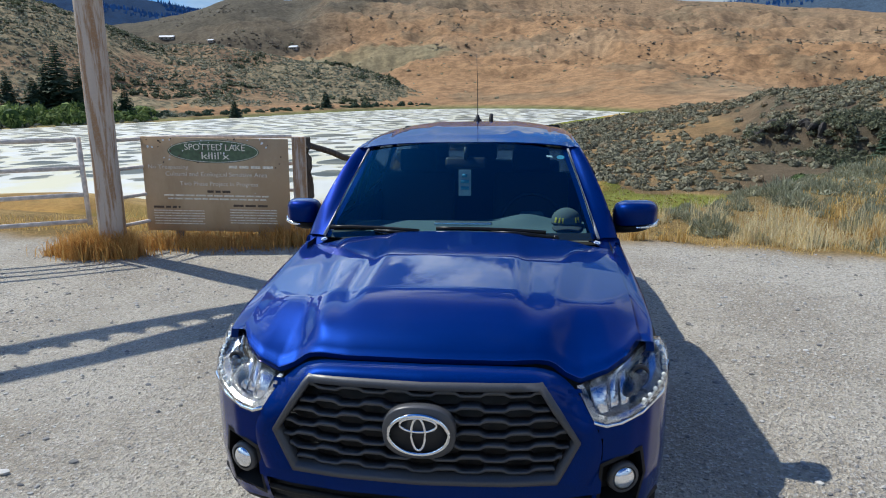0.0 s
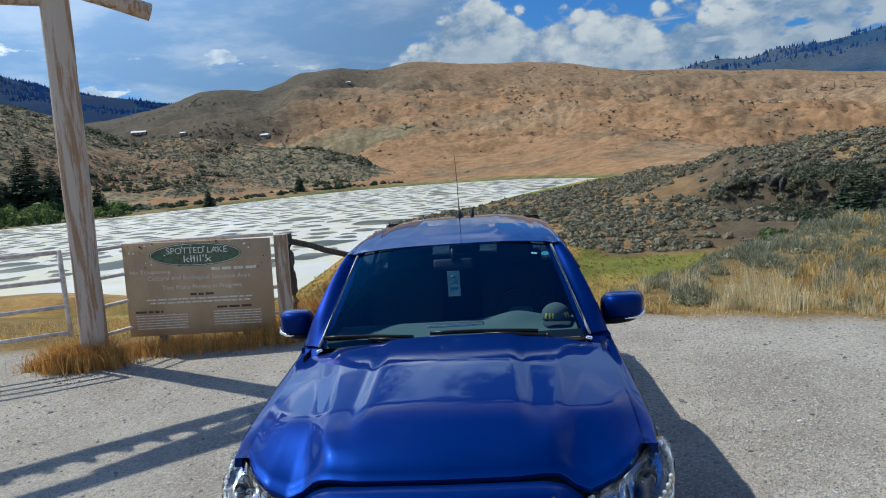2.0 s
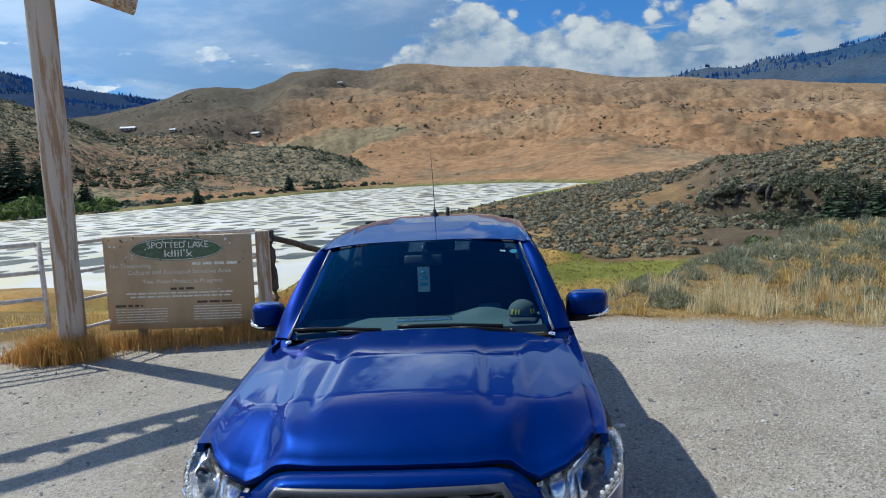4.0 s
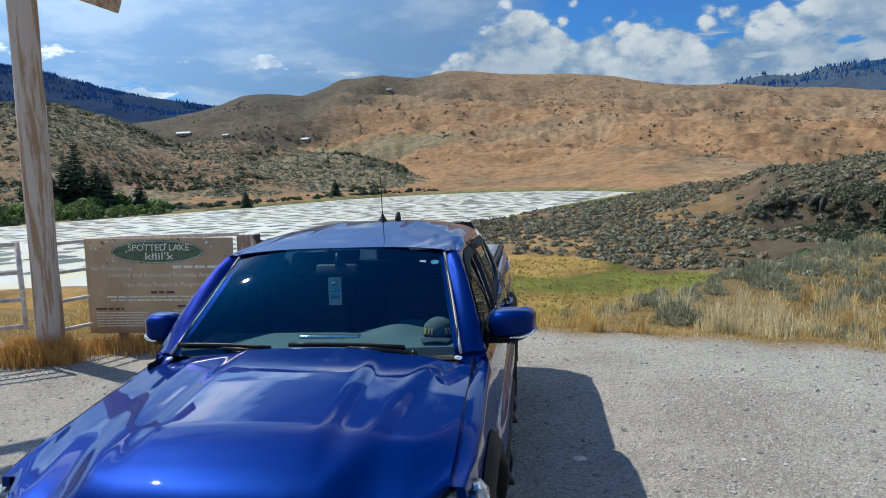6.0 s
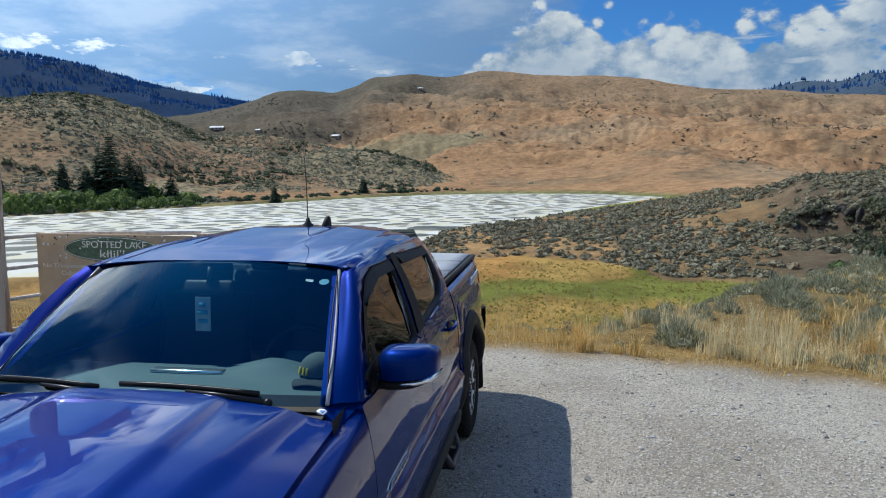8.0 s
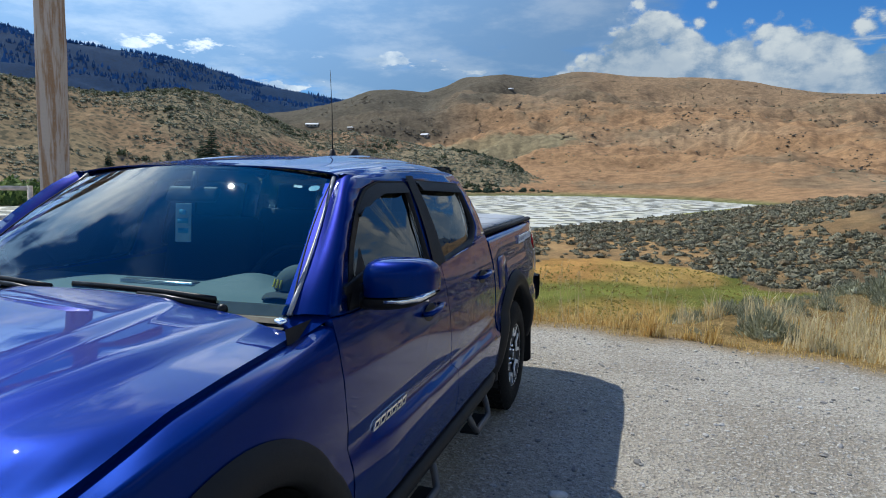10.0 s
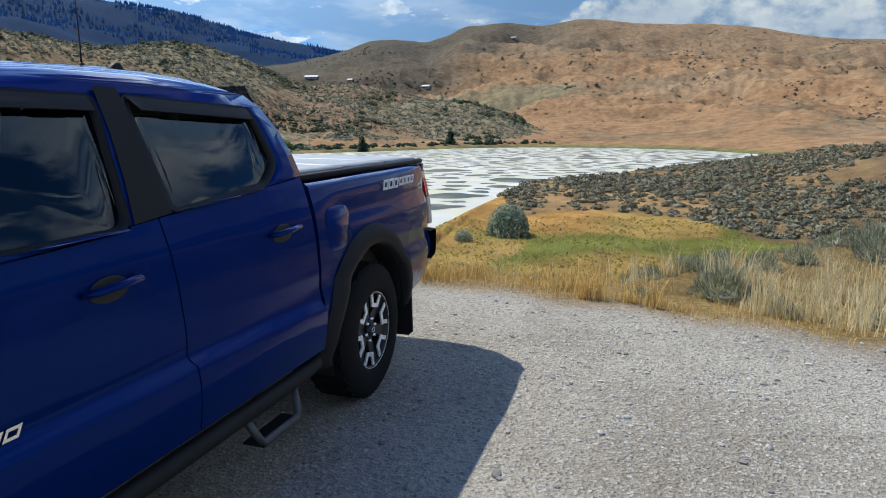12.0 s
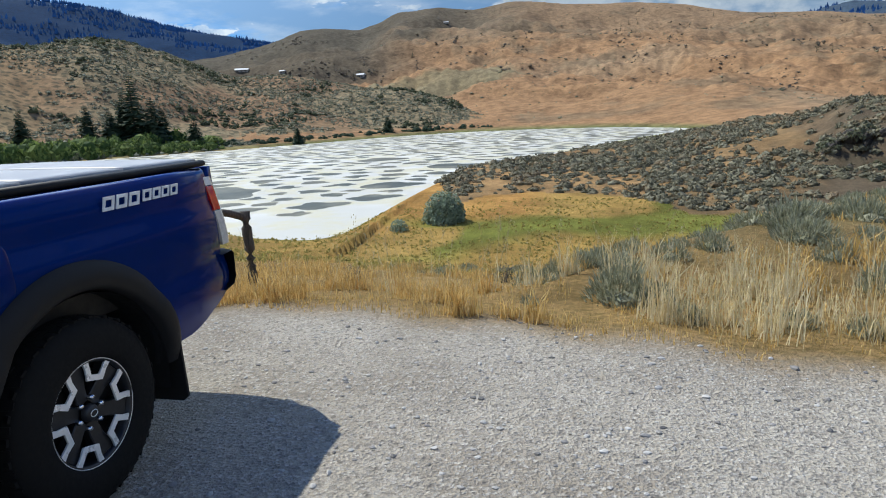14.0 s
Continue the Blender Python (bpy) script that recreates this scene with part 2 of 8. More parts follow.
def make_pool():
    m = Nodes("brine_pool")
    r = m.rand()
    f = m.noise(0.5, 5.0, 0.6)
    col = m.mix(m.ramp(r, 0.0, 1.0), (0.060, 0.068, 0.050), (0.125, 0.118, 0.078))
    col = m.mix(m.ramp(f, 0.45, 0.7, 0.0, 0.5), col, (0.25, 0.235, 0.17))
    return m.set(Base_Color=col, Roughness=0.45, Specular_IOR_Level=0.15)


def foliage(name, dark, light, dead=None, island=True, through_light=0.3):
    m = Nodes(name)
    r = m.rand(island)
    col = m.mix(m.ramp(r, 0.0, 1.0), dark, light)
    if dead:
        col = m.mix(m.ramp(m.noise(0.4, 3.0, 0.6), 0.52, 0.7, 0.0, 0.7), col, dead)
    f = m.noise(9.0, 4.0, 0.7)
    col = m.mix(m.ramp(f, 0.35, 0.7, 0.45, 0.0), col, m.mix(1.0, col, (0.5, 0.52, 0.5), "MULTIPLY"))
    m.set(Base_Color=col, Roughness=0.8, Specular_IOR_Level=0.2)
    if through_light:
        leaf, mixer = m.n.new("ShaderNodeBsdfTranslucent"), m.n.new("ShaderNodeMixShader")
        m.l.new(col, leaf.inputs["Color"])
        mixer.inputs[0].default_value = through_light
        m.l.new(m.b.outputs[0], mixer.inputs[1])
        m.l.new(leaf.outputs[0], mixer.inputs[2])
        m.l.new(mixer.outputs[0], m.n["Material Output"].inputs["Surface"])
    return m.mat


def make_paint(name, deep, face):
    """Metallic car paint under a clear coat, with dust."""
    m = Nodes(name)
    flake = m.noise(900.0, 2.0, 0.5)
    dust = m.noise(3.0, 6.0, 0.65)
    col = m.mix(m.ramp(flake, 0.35, 0.65), deep, face)
    col = m.mix(m.ramp(dust, 0.55, 0.85, 0.0, 0.012), col, (0.35, 0.34, 0.33))
    tilt = m.n.new("ShaderNodeLayerWeight")
    tilt.inputs["Blend"].default_value = 0.5
    gloss = m.ramp(tilt.outputs["Facing"], 0.44, 0.68, 0.09, 1.0)
    return m.set(Base_Color=col, Metallic=0.38, Roughness=0.40, Specular_IOR_Level=0.05, Specular_Tint=(0.02, 0.14, 0.85), Coat_Weight=gloss,
                 Coat_Roughness=m.ramp(dust, 0.3, 0.8, 0.003, 0.015), Coat_IOR=1.7)


def make_glass(name, tint, gloss=1.0, ior=1.55):
    m = Nodes(name)
    m.n.remove(m.b)
    clear, shine, mixer, fres = (m.n.new(k) for k in ("ShaderNodeBsdfTransparent", "ShaderNodeBsdfGlossy", "ShaderNodeMixShader", "ShaderNodeFresnel"))
    clear.inputs["Color"].default_value = (*tint, 1)
    shine.inputs["Roughness"].default_value = 0.01
    shine.inputs["Color"].default_value = (gloss, gloss, gloss, 1)
    fres.inputs["IOR"].default_value = ior
    m.l.new(fres.outputs[0], mixer.inputs[0])
    m.l.new(clear.outputs[0], mixer.inputs[1])
    m.l.new(shine.outputs[0], mixer.inputs[2])
    m.l.new(mixer.outputs[0], m.n["Material Output"].inputs["Surface"])
    return m.mat


def make_painted_post():
    """White paint on a log, weathered and streaked with rust-brown."""
    m = Nodes("peeling_white_paint")
    streak = m.noise(3.0, 6.0, 0.65, stretch=(4.0, 4.0, 0.35))
    fine = m.noise(45.0, 5.0, 0.7)
    col = m.mix(m.ramp(streak, 0.47, 0.58), (0.53, 0.45, 0.375), (0.34, 0.20, 0.105))
    col = m.mix(m.ramp(fine, 0.45, 0.7, 0.0, 0.5), col, (0.40, 0.37, 0.34))
    m.bump(fine, 0.5, 0.006)
    return m.set(Base_Color=col, Roughness=0.8)


def make_wood(name, a, b):
    m = Nodes(name)
    grain = m.noise(5.0, 7.0, 0.7, stretch=(9.0, 9.0, 0.6))
    fine = m.noise(60.0, 4.0, 0.6)
    col = m.mix(m.ramp(grain, 0.35, 0.66), a, b)
    m.bump(m.maths("ADD", grain, m.maths("MULTIPLY", fine, 0.4)), 0.6, 0.008)
    return m.set(Base_Color=col, Roughness=0.88)


def make_sign_board():
    m = Nodes("weathered_sign_face")
    wear, fine = m.noise(1.6, 6.0, 0.65, stretch=(1, 1, 0.5)), m.noise(22.0, 6.0, 0.75)
    col = m.mix(m.ramp(wear, 0.38, 0.66), (0.45, 0.315, 0.185), (0.57, 0.42, 0.26))
    col = m.mix(m.ramp(fine, 0.55, 0.75, 0.0, 0.4), col, (0.52, 0.45, 0.34))
    m.bump(fine, 0.25, 0.002)
    return m.set(Base_Color=col, Roughness=0.8)


GROUND, SALT, POOL = make_ground(), make_salt(), make_pool()
SAGE = foliage("sagebrush_leaves", (0.105, 0.098, 0.062), (0.275, 0.258, 0.175), (0.30, 0.195, 0.105), through_light=0.06)
SAGE_NEAR = foliage("pale_sagebrush_leaves", (0.21, 0.215, 0.13), (0.46, 0.455, 0.32), through_light=0.28)
MEADOW = foliage("meadow_grass", (0.30, 0.28, 0.08), (0.52, 0.42, 0.15), through_light=0.5)
SAGE_FAR = foliage("far_sagebrush", (0.145, 0.152, 0.10), (0.31, 0.312, 0.215), (0.28, 0.20, 0.11), through_light=0.10)
CONIFER = foliage("conifer_needles", (0.035, 0.065, 0.04), (0.085, 0.12, 0.07))
WILLOW = foliage("green_shrub_leaves", (0.06, 0.11, 0.03), (0.23, 0.30, 0.085))
OLIVE = foliage("grey_green_leaves", (0.19, 0.25, 0.165), (0.38, 0.45, 0.33))
STRAW = foliage("dry_grass_blades", (0.58, 0.36, 0.11), (0.86, 0.63, 0.27))
STRAW_PALE = foliage("pale_grass_blades", (0.68, 0.54, 0.28), (0.90, 0.79, 0.52))
RUST_GRASS = foliage("rusty_dry_grass", (0.52, 0.26, 0.07), (0.80, 0.50, 0.18))
PAINT = make_paint("blue_metallic_paint", (0.0004, 0.012, 0.078), (0.0007, 0.024, 0.175))
PROJECTOR = plain("projector_glass", (0.02, 0.022, 0.026), 0.05, Coat_Weight=1.0)
GLASS = make_glass("windscreen_glass", (0.46, 0.74, 0.84), ior=1.75)
DARK_GLASS = make_glass("privacy_glass", (0.10, 0.12, 0.13))
CLEAR = make_glass("lens_cover", (0.93, 0.94, 0.95))
TRIM = plain("black_plastic", (0.013, 0.013, 0.014), 0.6, bump=0.1, scale=200, Specular_IOR_Level=0.2)
GREY_TRIM = plain("grey_satin_plastic", (0.055, 0.056, 0.061), 0.40, bump=0.05, scale=200)
BLACK = plain("deep_black", (0.006, 0.006, 0.007), 0.6)
WIPER = plain("wiper_black", (0.008, 0.008, 0.009), 0.35, Specular_IOR_Level=0.25)
RUBBER = plain("tyre_rubber", (0.009, 0.009, 0.009), 0.8, bump=0.3, scale=60, Specular_IOR_Level=0.15)
CHROME = plain("chrome", (0.82, 0.83, 0.85), 0.08, 1.0, var=0.02)
ALLOY = plain("machined_alloy", (0.78, 0.79, 0.80), 0.30, 0.35, var=0.05)
ALLOY_DARK = plain("dark_alloy", (0.035, 0.036, 0.04), 0.4, 0.6)
LAMP_SILVER = plain("lamp_reflector", (0.88, 0.89, 0.91), 0.16, 0.85, var=0.05)
RED_LENS = plain("red_lens", (0.50, 0.02, 0.015), 0.12, Coat_Weight=1.0)
WHITE_LENS = plain("clear_tail_lens", (0.62, 0.60, 0.58), 0.15, Coat_Weight=1.0)
STRIP = plain("satin_grey_strip", (0.30, 0.31, 0.33), 0.35)
DASH = plain("dash_plastic", (0.095, 0.13, 0.135), 0.7, bump=0.15, scale=150)
SEAT = plain("seat_cloth", (0.045, 0.046, 0.05), 0.9, bump=0.2, scale=120)
PAPER = plain("paper_tag", (0.75, 0.78, 0.80), 0.6)
TAG = plain("tag_card", (0.34, 0.42, 0.44), 0.6)
PAPER_BLUE = plain("blue_print", (0.10, 0.35, 0.50), 0.6)
YELLOW = plain("yellow_print", (0.75, 0.55, 0.05), 0.5)
TONNEAU = plain("silver_grey_vinyl", (0.33, 0.34, 0.36), 0.45, var=0.1, scale=8, bump=0.15)
DECAL = plain("silver_decal", (0.66, 0.70, 0.75), 0.35)
POST_PAINT = make_painted_post()
GREY_WOOD = make_wood("weathered_grey_wood", (0.13, 0.115, 0.10), (0.27, 0.25, 0.225))
DARK_WOOD = make_wood("dark_creosoted_wood", (0.045, 0.04, 0.035), (0.12, 0.10, 0.08))
GATE_PAINT = plain("faded_cream_paint", (0.62, 0.55, 0.49), 0.6, var=0.25, scale=14, bump=0.2)
SIGN_BOARD = make_sign_board()
SIGN_GREEN = plain("sign_green", (0.10, 0.15, 0.085), 0.7, var=0.3, scale=18)
SIGN_CREAM = plain("sign_cream", (0.80, 0.77, 0.68), 0.7, var=0.25, scale=40)
SIGN_FADED = plain("sign_faded_print", (0.80, 0.74, 0.62), 0.75, var=0.2, scale=40)
SIGN_DARK = plain("sign_dark_print", (0.10, 0.07, 0.05), 0.75, var=0.25, scale=40)
STONE = foliage("loose_stones", (0.22, 0.21, 0.20), (0.58, 0.56, 0.53), through_light=0.0)
# conifers turned blue: aerial haze painted into the base colour
HAZED_FOREST = plain("hazed_forest_slope", (0.050, 0.135, 0.31), 0.95, var=0.4, scale=0.012, Specular_IOR_Level=0.0)
ROOF_METAL = plain("pale_roof_sheet", (0.55, 0.56, 0.57), 0.5)
HOUSE_WALL = plain("house_wall", (0.35, 0.32, 0.28), 0.8)


# ---------------------------------------------------------------- mesh helpers
def mesh_ob(name, bm, material, smooth=True):
    me = bpy.data.meshes.new(name)
    bm.to_mesh(me)
    bm.free()
    me.materials.append(material)
    me.polygons.foreach_set("use_smooth", [smooth] * len(me.polygons))
    return new(name, me)


def part(name, bm, material, parent, label="", smooth=True, kind=""):
    """One mesh object under a thing or a part."""
    ob = mesh_ob(name, bm, material, smooth)
    ob.parent = parent
    if label or kind:
        tagged(ob, label, kind=kind)
    return ob


def thing(name, label, category, group="", kind="", at=None):
    ob = new(name)
    ob.empty_display_size = 0.2
    if at is not None:
        ob.matrix_basis = at
    return tagged(ob, label, category, group, kind)


def soup(name, verts, faces, material, smooth=False):
    """A mesh from computed arrays."""
    me = bpy.data.meshes.new(name)
    if isinstance(faces, np.ndarray):
        n, k = faces.shape
        me.vertices.add(len(verts))
        me.vertices.foreach_set("co", np.asarray(verts, np.float32).ravel())
        me.loops.add(n * k)
        me.loops.foreach_set("vertex_index", faces.astype(np.int32).ravel())
        me.polygons.add(n)
        me.polygons.foreach_set("loop_start", np.arange(0, n * k, k, dtype=np.int32))
        me.update(calc_edges=True)
    else:
        me.from_pydata(verts.tolist() if hasattr(verts, "tolist") else verts, [], faces)
    me.materials.append(material)
    me.polygons.foreach_set("use_smooth", np.full(len(me.polygons), smooth))
    return new(name, me)


def grid(fn, us, vs, keep=None, flip=False):
    """A sheet of quads: fn(u, v) gives the place; keep(u, v) says which quads stay."""
    bm = bmesh.new()
    rows = [[bm.verts.new(fn(u, v)) for v in vs] for u in us]
    for i in range(len(us) - 1):
        for j in range(len(vs) - 1):
            if keep and not keep((us[i] + us[i + 1]) / 2, (vs[j] + vs[j + 1]) / 2):
                continue
            q = [rows[i][j], rows[i + 1][j], rows[i + 1][j + 1], rows[i][j + 1]]
            try:
                bm.faces.new(q[::-1] if flip else q)
            except ValueError:
                pass
    bmesh.ops.delete(bm, geom=[v for v in bm.verts if not v.link_faces], context="VERTS")
    return bm


def box(bm, size, at=(0, 0, 0), turn=(0, 0, 0), bevel=0.0, segs=2):
    m = Matrix.LocRotScale(at, Euler([radians(a) for a in turn]), None) @ Matrix.Diagonal((*size, 1))
    made = bmesh.ops.create_cube(bm, size=1.0, matrix=m)["verts"]
    if bevel:
        edges = list({e for v in made for e in v.link_edges})
        bmesh.ops.bevel(bm, geom=edges, offset=bevel, segments=segs, affect="EDGES", profile=0.6)
    return bm


def tube(bm, points, radius, segs=10, closed=False, squash=1.0):
    """A round bar along points; radius may be a list."""
    pts = [Vector(p) for p in points]
    n = len(pts)
    rings = []
    for i, p in enumerate(pts):
        a = pts[(i - 1) % n] if closed or i else p
        b = pts[(i + 1) % n] if closed or i < n - 1 else p
        way = (b - a).normalized()
        side = way.cross(Vector((0, 0, 1)))
        side = side.normalized() if side.length > 1e-4 else Vector((1, 0, 0))
        over = side.cross(way).normalized()
        r = radius[i] if isinstance(radius, (list, tuple)) else radius
        rings.append([bm.verts.new(p + side * math.cos(t) * r + over * math.sin(t) * r * squash) for t in np.linspace(0, 2 * math.pi, segs, endpoint=False)])
    for i in range(n if closed else n - 1):
        a, b = rings[i], rings[(i + 1) % n]
        for j in range(segs):
            bm.faces.new((a[j], a[(j + 1) % segs], b[(j + 1) % segs], b[j]))
    if not closed:
        bm.faces.new(rings[0][::-1])
        bm.faces.new(rings[-1])
    bmesh.ops.recalc_face_normals(bm, faces=bm.faces)
    return bm


def prism(bm, outline, way, depth, bevel=0.0):
    """A flat outline (list of places) given a depth along way."""
    way = Vector(way).normalized()
    lo = [bm.verts.new(Vector(p)) for p in outline]
    hi = [bm.verts.new(Vector(p) + way * depth) for p in outline]
    n = len(lo)
    faces = [bm.faces.new(lo[::-1]), bm.faces.new(hi)]
    faces += [bm.faces.new((lo[i], lo[(i + 1) % n], hi[(i + 1) % n], hi[i])) for i in range(n)]
    bmesh.ops.recalc_face_normals(bm, faces=faces)
    if bevel:
        edges = list({e for f in faces for e in f.edges})
        bmesh.ops.bevel(bm, geom=edges, offset=bevel, segments=1, affect="EDGES")
    return bm


def lathe(bm, profile, segs=40, matrix=None):
    """A profile of (radius, along x) turned about the x axis."""
    rings = [[bm.verts.new((h, r * math.cos(t), r * math.sin(t))) for t in np.linspace(0, 2 * math.pi, segs, endpoint=False)] for r, h in profile]
    for a, b in zip(rings, rings[1:]):
        for j in range(segs):
            bm.faces.new((a[j], a[(j + 1) % segs], b[(j + 1) % segs], b[j]))
    bmesh.ops.remove_doubles(bm, verts=bm.verts, dist=1e-5)
    bmesh.ops.recalc_face_normals(bm, faces=bm.faces)
    if matrix is not None:
        bmesh.ops.transform(bm, matrix=matrix, verts=bm.verts)
    return bm


def between(x, xs, ys):
    return float(np.interp(x, xs, ys))


def ease(x, lo, hi):
    t = np.clip((np.asarray(x, float) - lo) / (hi - lo), 0, 1)
    return t * t * (3 - 2 * t)


def value_noise(x, y, seed):
    """Smooth noise of -1..1 on a unit lattice."""
    xi, yi = np.floor(x).astype(np.int64), np.floor(y).astype(np.int64)
    fx, fy = x - xi, y - yi
    fx, fy = fx * fx * (3 - 2 * fx), fy * fy * (3 - 2 * fy)

    def h(a, b):
        n = (a * 374761393 + b * 668265263 + seed * 974634777) & 0x7FFFFFFF
        n = ((n ^ (n >> 13)) * 1274126177) & 0x7FFFFFFF
        return ((n ^ (n >> 16)) & 0xFFFF) / 32767.5 - 1

    return (h(xi, yi) * (1 - fx) + h(xi + 1, yi) * fx) * (1 - fy) + (h(xi, yi + 1) * (1 - fx) + h(xi + 1, yi + 1) * fx) * fy


def fbm(x, y, size, seed, octaves=5, rough=0.5):
    total, amp = np.zeros_like(x, dtype=float), 1.0
    for o in range(octaves):
        total += amp * value_noise(x / size * 2**o + 17.3 * o, y / size * 2**o - 9.1 * o, seed + o)
        amp *= rough
    return total


# ---------------------------------------------------------------- the lie of the land
CX, CY, EYE_Z = 1.2, 0.0, 2.0          # the land's forms are given as bearings (degrees from +y to the right) and distances from here
LAKE_Z = -8.0
NEAR_SHORE = ((-120, -90, -60, -50, -38, -31, -27, -22.7, -19.7, -18, -15.6, -13.4, -11, -8.4, -6.9, -2, 2.7, 6.3, 8.5, 12),
              (80, 86, 90, 89, 80, 66, 60, 57, 58, 63, 73, 86, 102, 107, 118, 142, 182, 216, 252, 262))
FAR_SHORE = ((-120, -90, -60, -47, -38, -33, -28, -22, -16, -10, -5, 2.7, 8.5, 12, 25, 50, 90),
             (80, 120, 190, 222, 234, 241, 249, 270, 303, 322, 322, 303, 258, 240, 215, 190, 170))
KNOLL_UP = ((-24, -18, -15, -9.4, -2, 2.6, 5, 10, 12.3, 16.8, 19.4, 22.3, 25, 31, 45, 70, 90),
            (-8, -6.6, -6.1, -5.0, -4.2, -3.5, -3.15, -2.4, -2.1, -1.5, -0.95, -0.7, -0.45, -0.2, 1.2, 2.0, 0.0))
KNOLL_FAR = ((-20, -15, -9.4, -2, 2.6, 10, 17, 25, 31, 60, 90), (78, 84, 92, 104, 112, 118, 112, 105, 100, 90, 80))
SAGE_UP = ((-110, -80, -60, -49, -45.7, -43.6, -41.7, -39.5, -37, -34.4, -32.4, -30.7, -29.5, -25, -21.2, -16.4, -11.6, -9.2, -6, -3),
           (3, 7, 7.6, 6.75, 6.1, 5.65, 5.95, 6.25, 6.2, 5.6, 4.75, 3.95, 3.5, 3.45, 2.75, 1.9, 0.9, -0.1, -1.1, -1.9))
SAGE_FAR_AT = ((-110, -60, -45, -37, -30, -20, -11, -5, -2), (330, 380, 430, 460, 500, 480, 410, 350, 330))
HILL_UP = ((-60, -40, -30, -26.3, -23.9, -22, -19.5, -17.2, -16.2, -13.2, -9.3, -6.6, -4.2, -2.2, 0.7, 4.1, 7, 8.9, 12.5, 16.9, 19.5, 22.3, 26.6, 31, 45, 90),
           (3, 4.0, 5.2, 6.2, 7.1, 7.25, 6.95, 7.6, 8.25, 8.5, 8.35, 8.75, 8.45, 8.25, 8.1, 7.8, 7.45, 6.9, 6.4, 6.0, 5.6, 5.25, 4.6, 3.9, 4.5, 4))
HILL_AT = 1150.0
MOUNT_UP = ((-180, -120, -80, -60, -50.4, -47, -43, -40, -37, -34, -31.2, -27.4, -22, -10, 10, 16.9, 20.7, 23.5, 26.5, 28.7, 31, 40, 60, 100, 180),
            (6, 7, 10, 11, 10.1, 9.45, 9.2, 8.8, 8.1, 7.35, 6.65, 6.15, 5.6, 5, 5.2, 6.1, 6.3, 6.7, 6.9, 7.25, 7.7, 9, 8, 6, 6))
MOUNT_AT = 2700.0


def rounded(table, width=0.55):
    """The table's values at every tenth of a degree, with its corners rounded off."""
    a = np.arange(-180, 180.05, 0.1)
    k = np.exp(-0.5 * (np.arange(-30, 31) * 0.1 / width) ** 2)
    v = np.interp(a, *table)
    return a, np.convolve(np.pad(v, 30, mode="edge"), k / k.sum(), mode="valid")


NEAR_SHORE, FAR_SHORE, KNOLL_UP, KNOLL_FAR = rounded(NEAR_SHORE, 0.9), rounded(FAR_SHORE, 1.5), rounded(KNOLL_UP), rounded(KNOLL_FAR, 2.0)
SAGE_UP, SAGE_FAR_AT, HILL_UP, MOUNT_UP = rounded(SAGE_UP), rounded(SAGE_FAR_AT, 2.0), rounded(HILL_UP, 0.45), rounded(MOUNT_UP, 0.5)


def gravel_edge(x):
    """y of the lot's far edge."""
    return np.interp(x, (-40, -7.5, -5.5, -2.6, 0, 2.1, 3.6, 5, 8, 12, 30), (6.6, 6.4, 6.3, 6.25, 6.75, 6.65, 6.0, 5.85, 5.4, 4.6, 1.0)) + 0.10 * np.sin(x * 2.3) + 0.06 * np.sin(x * 5.9 + 1)


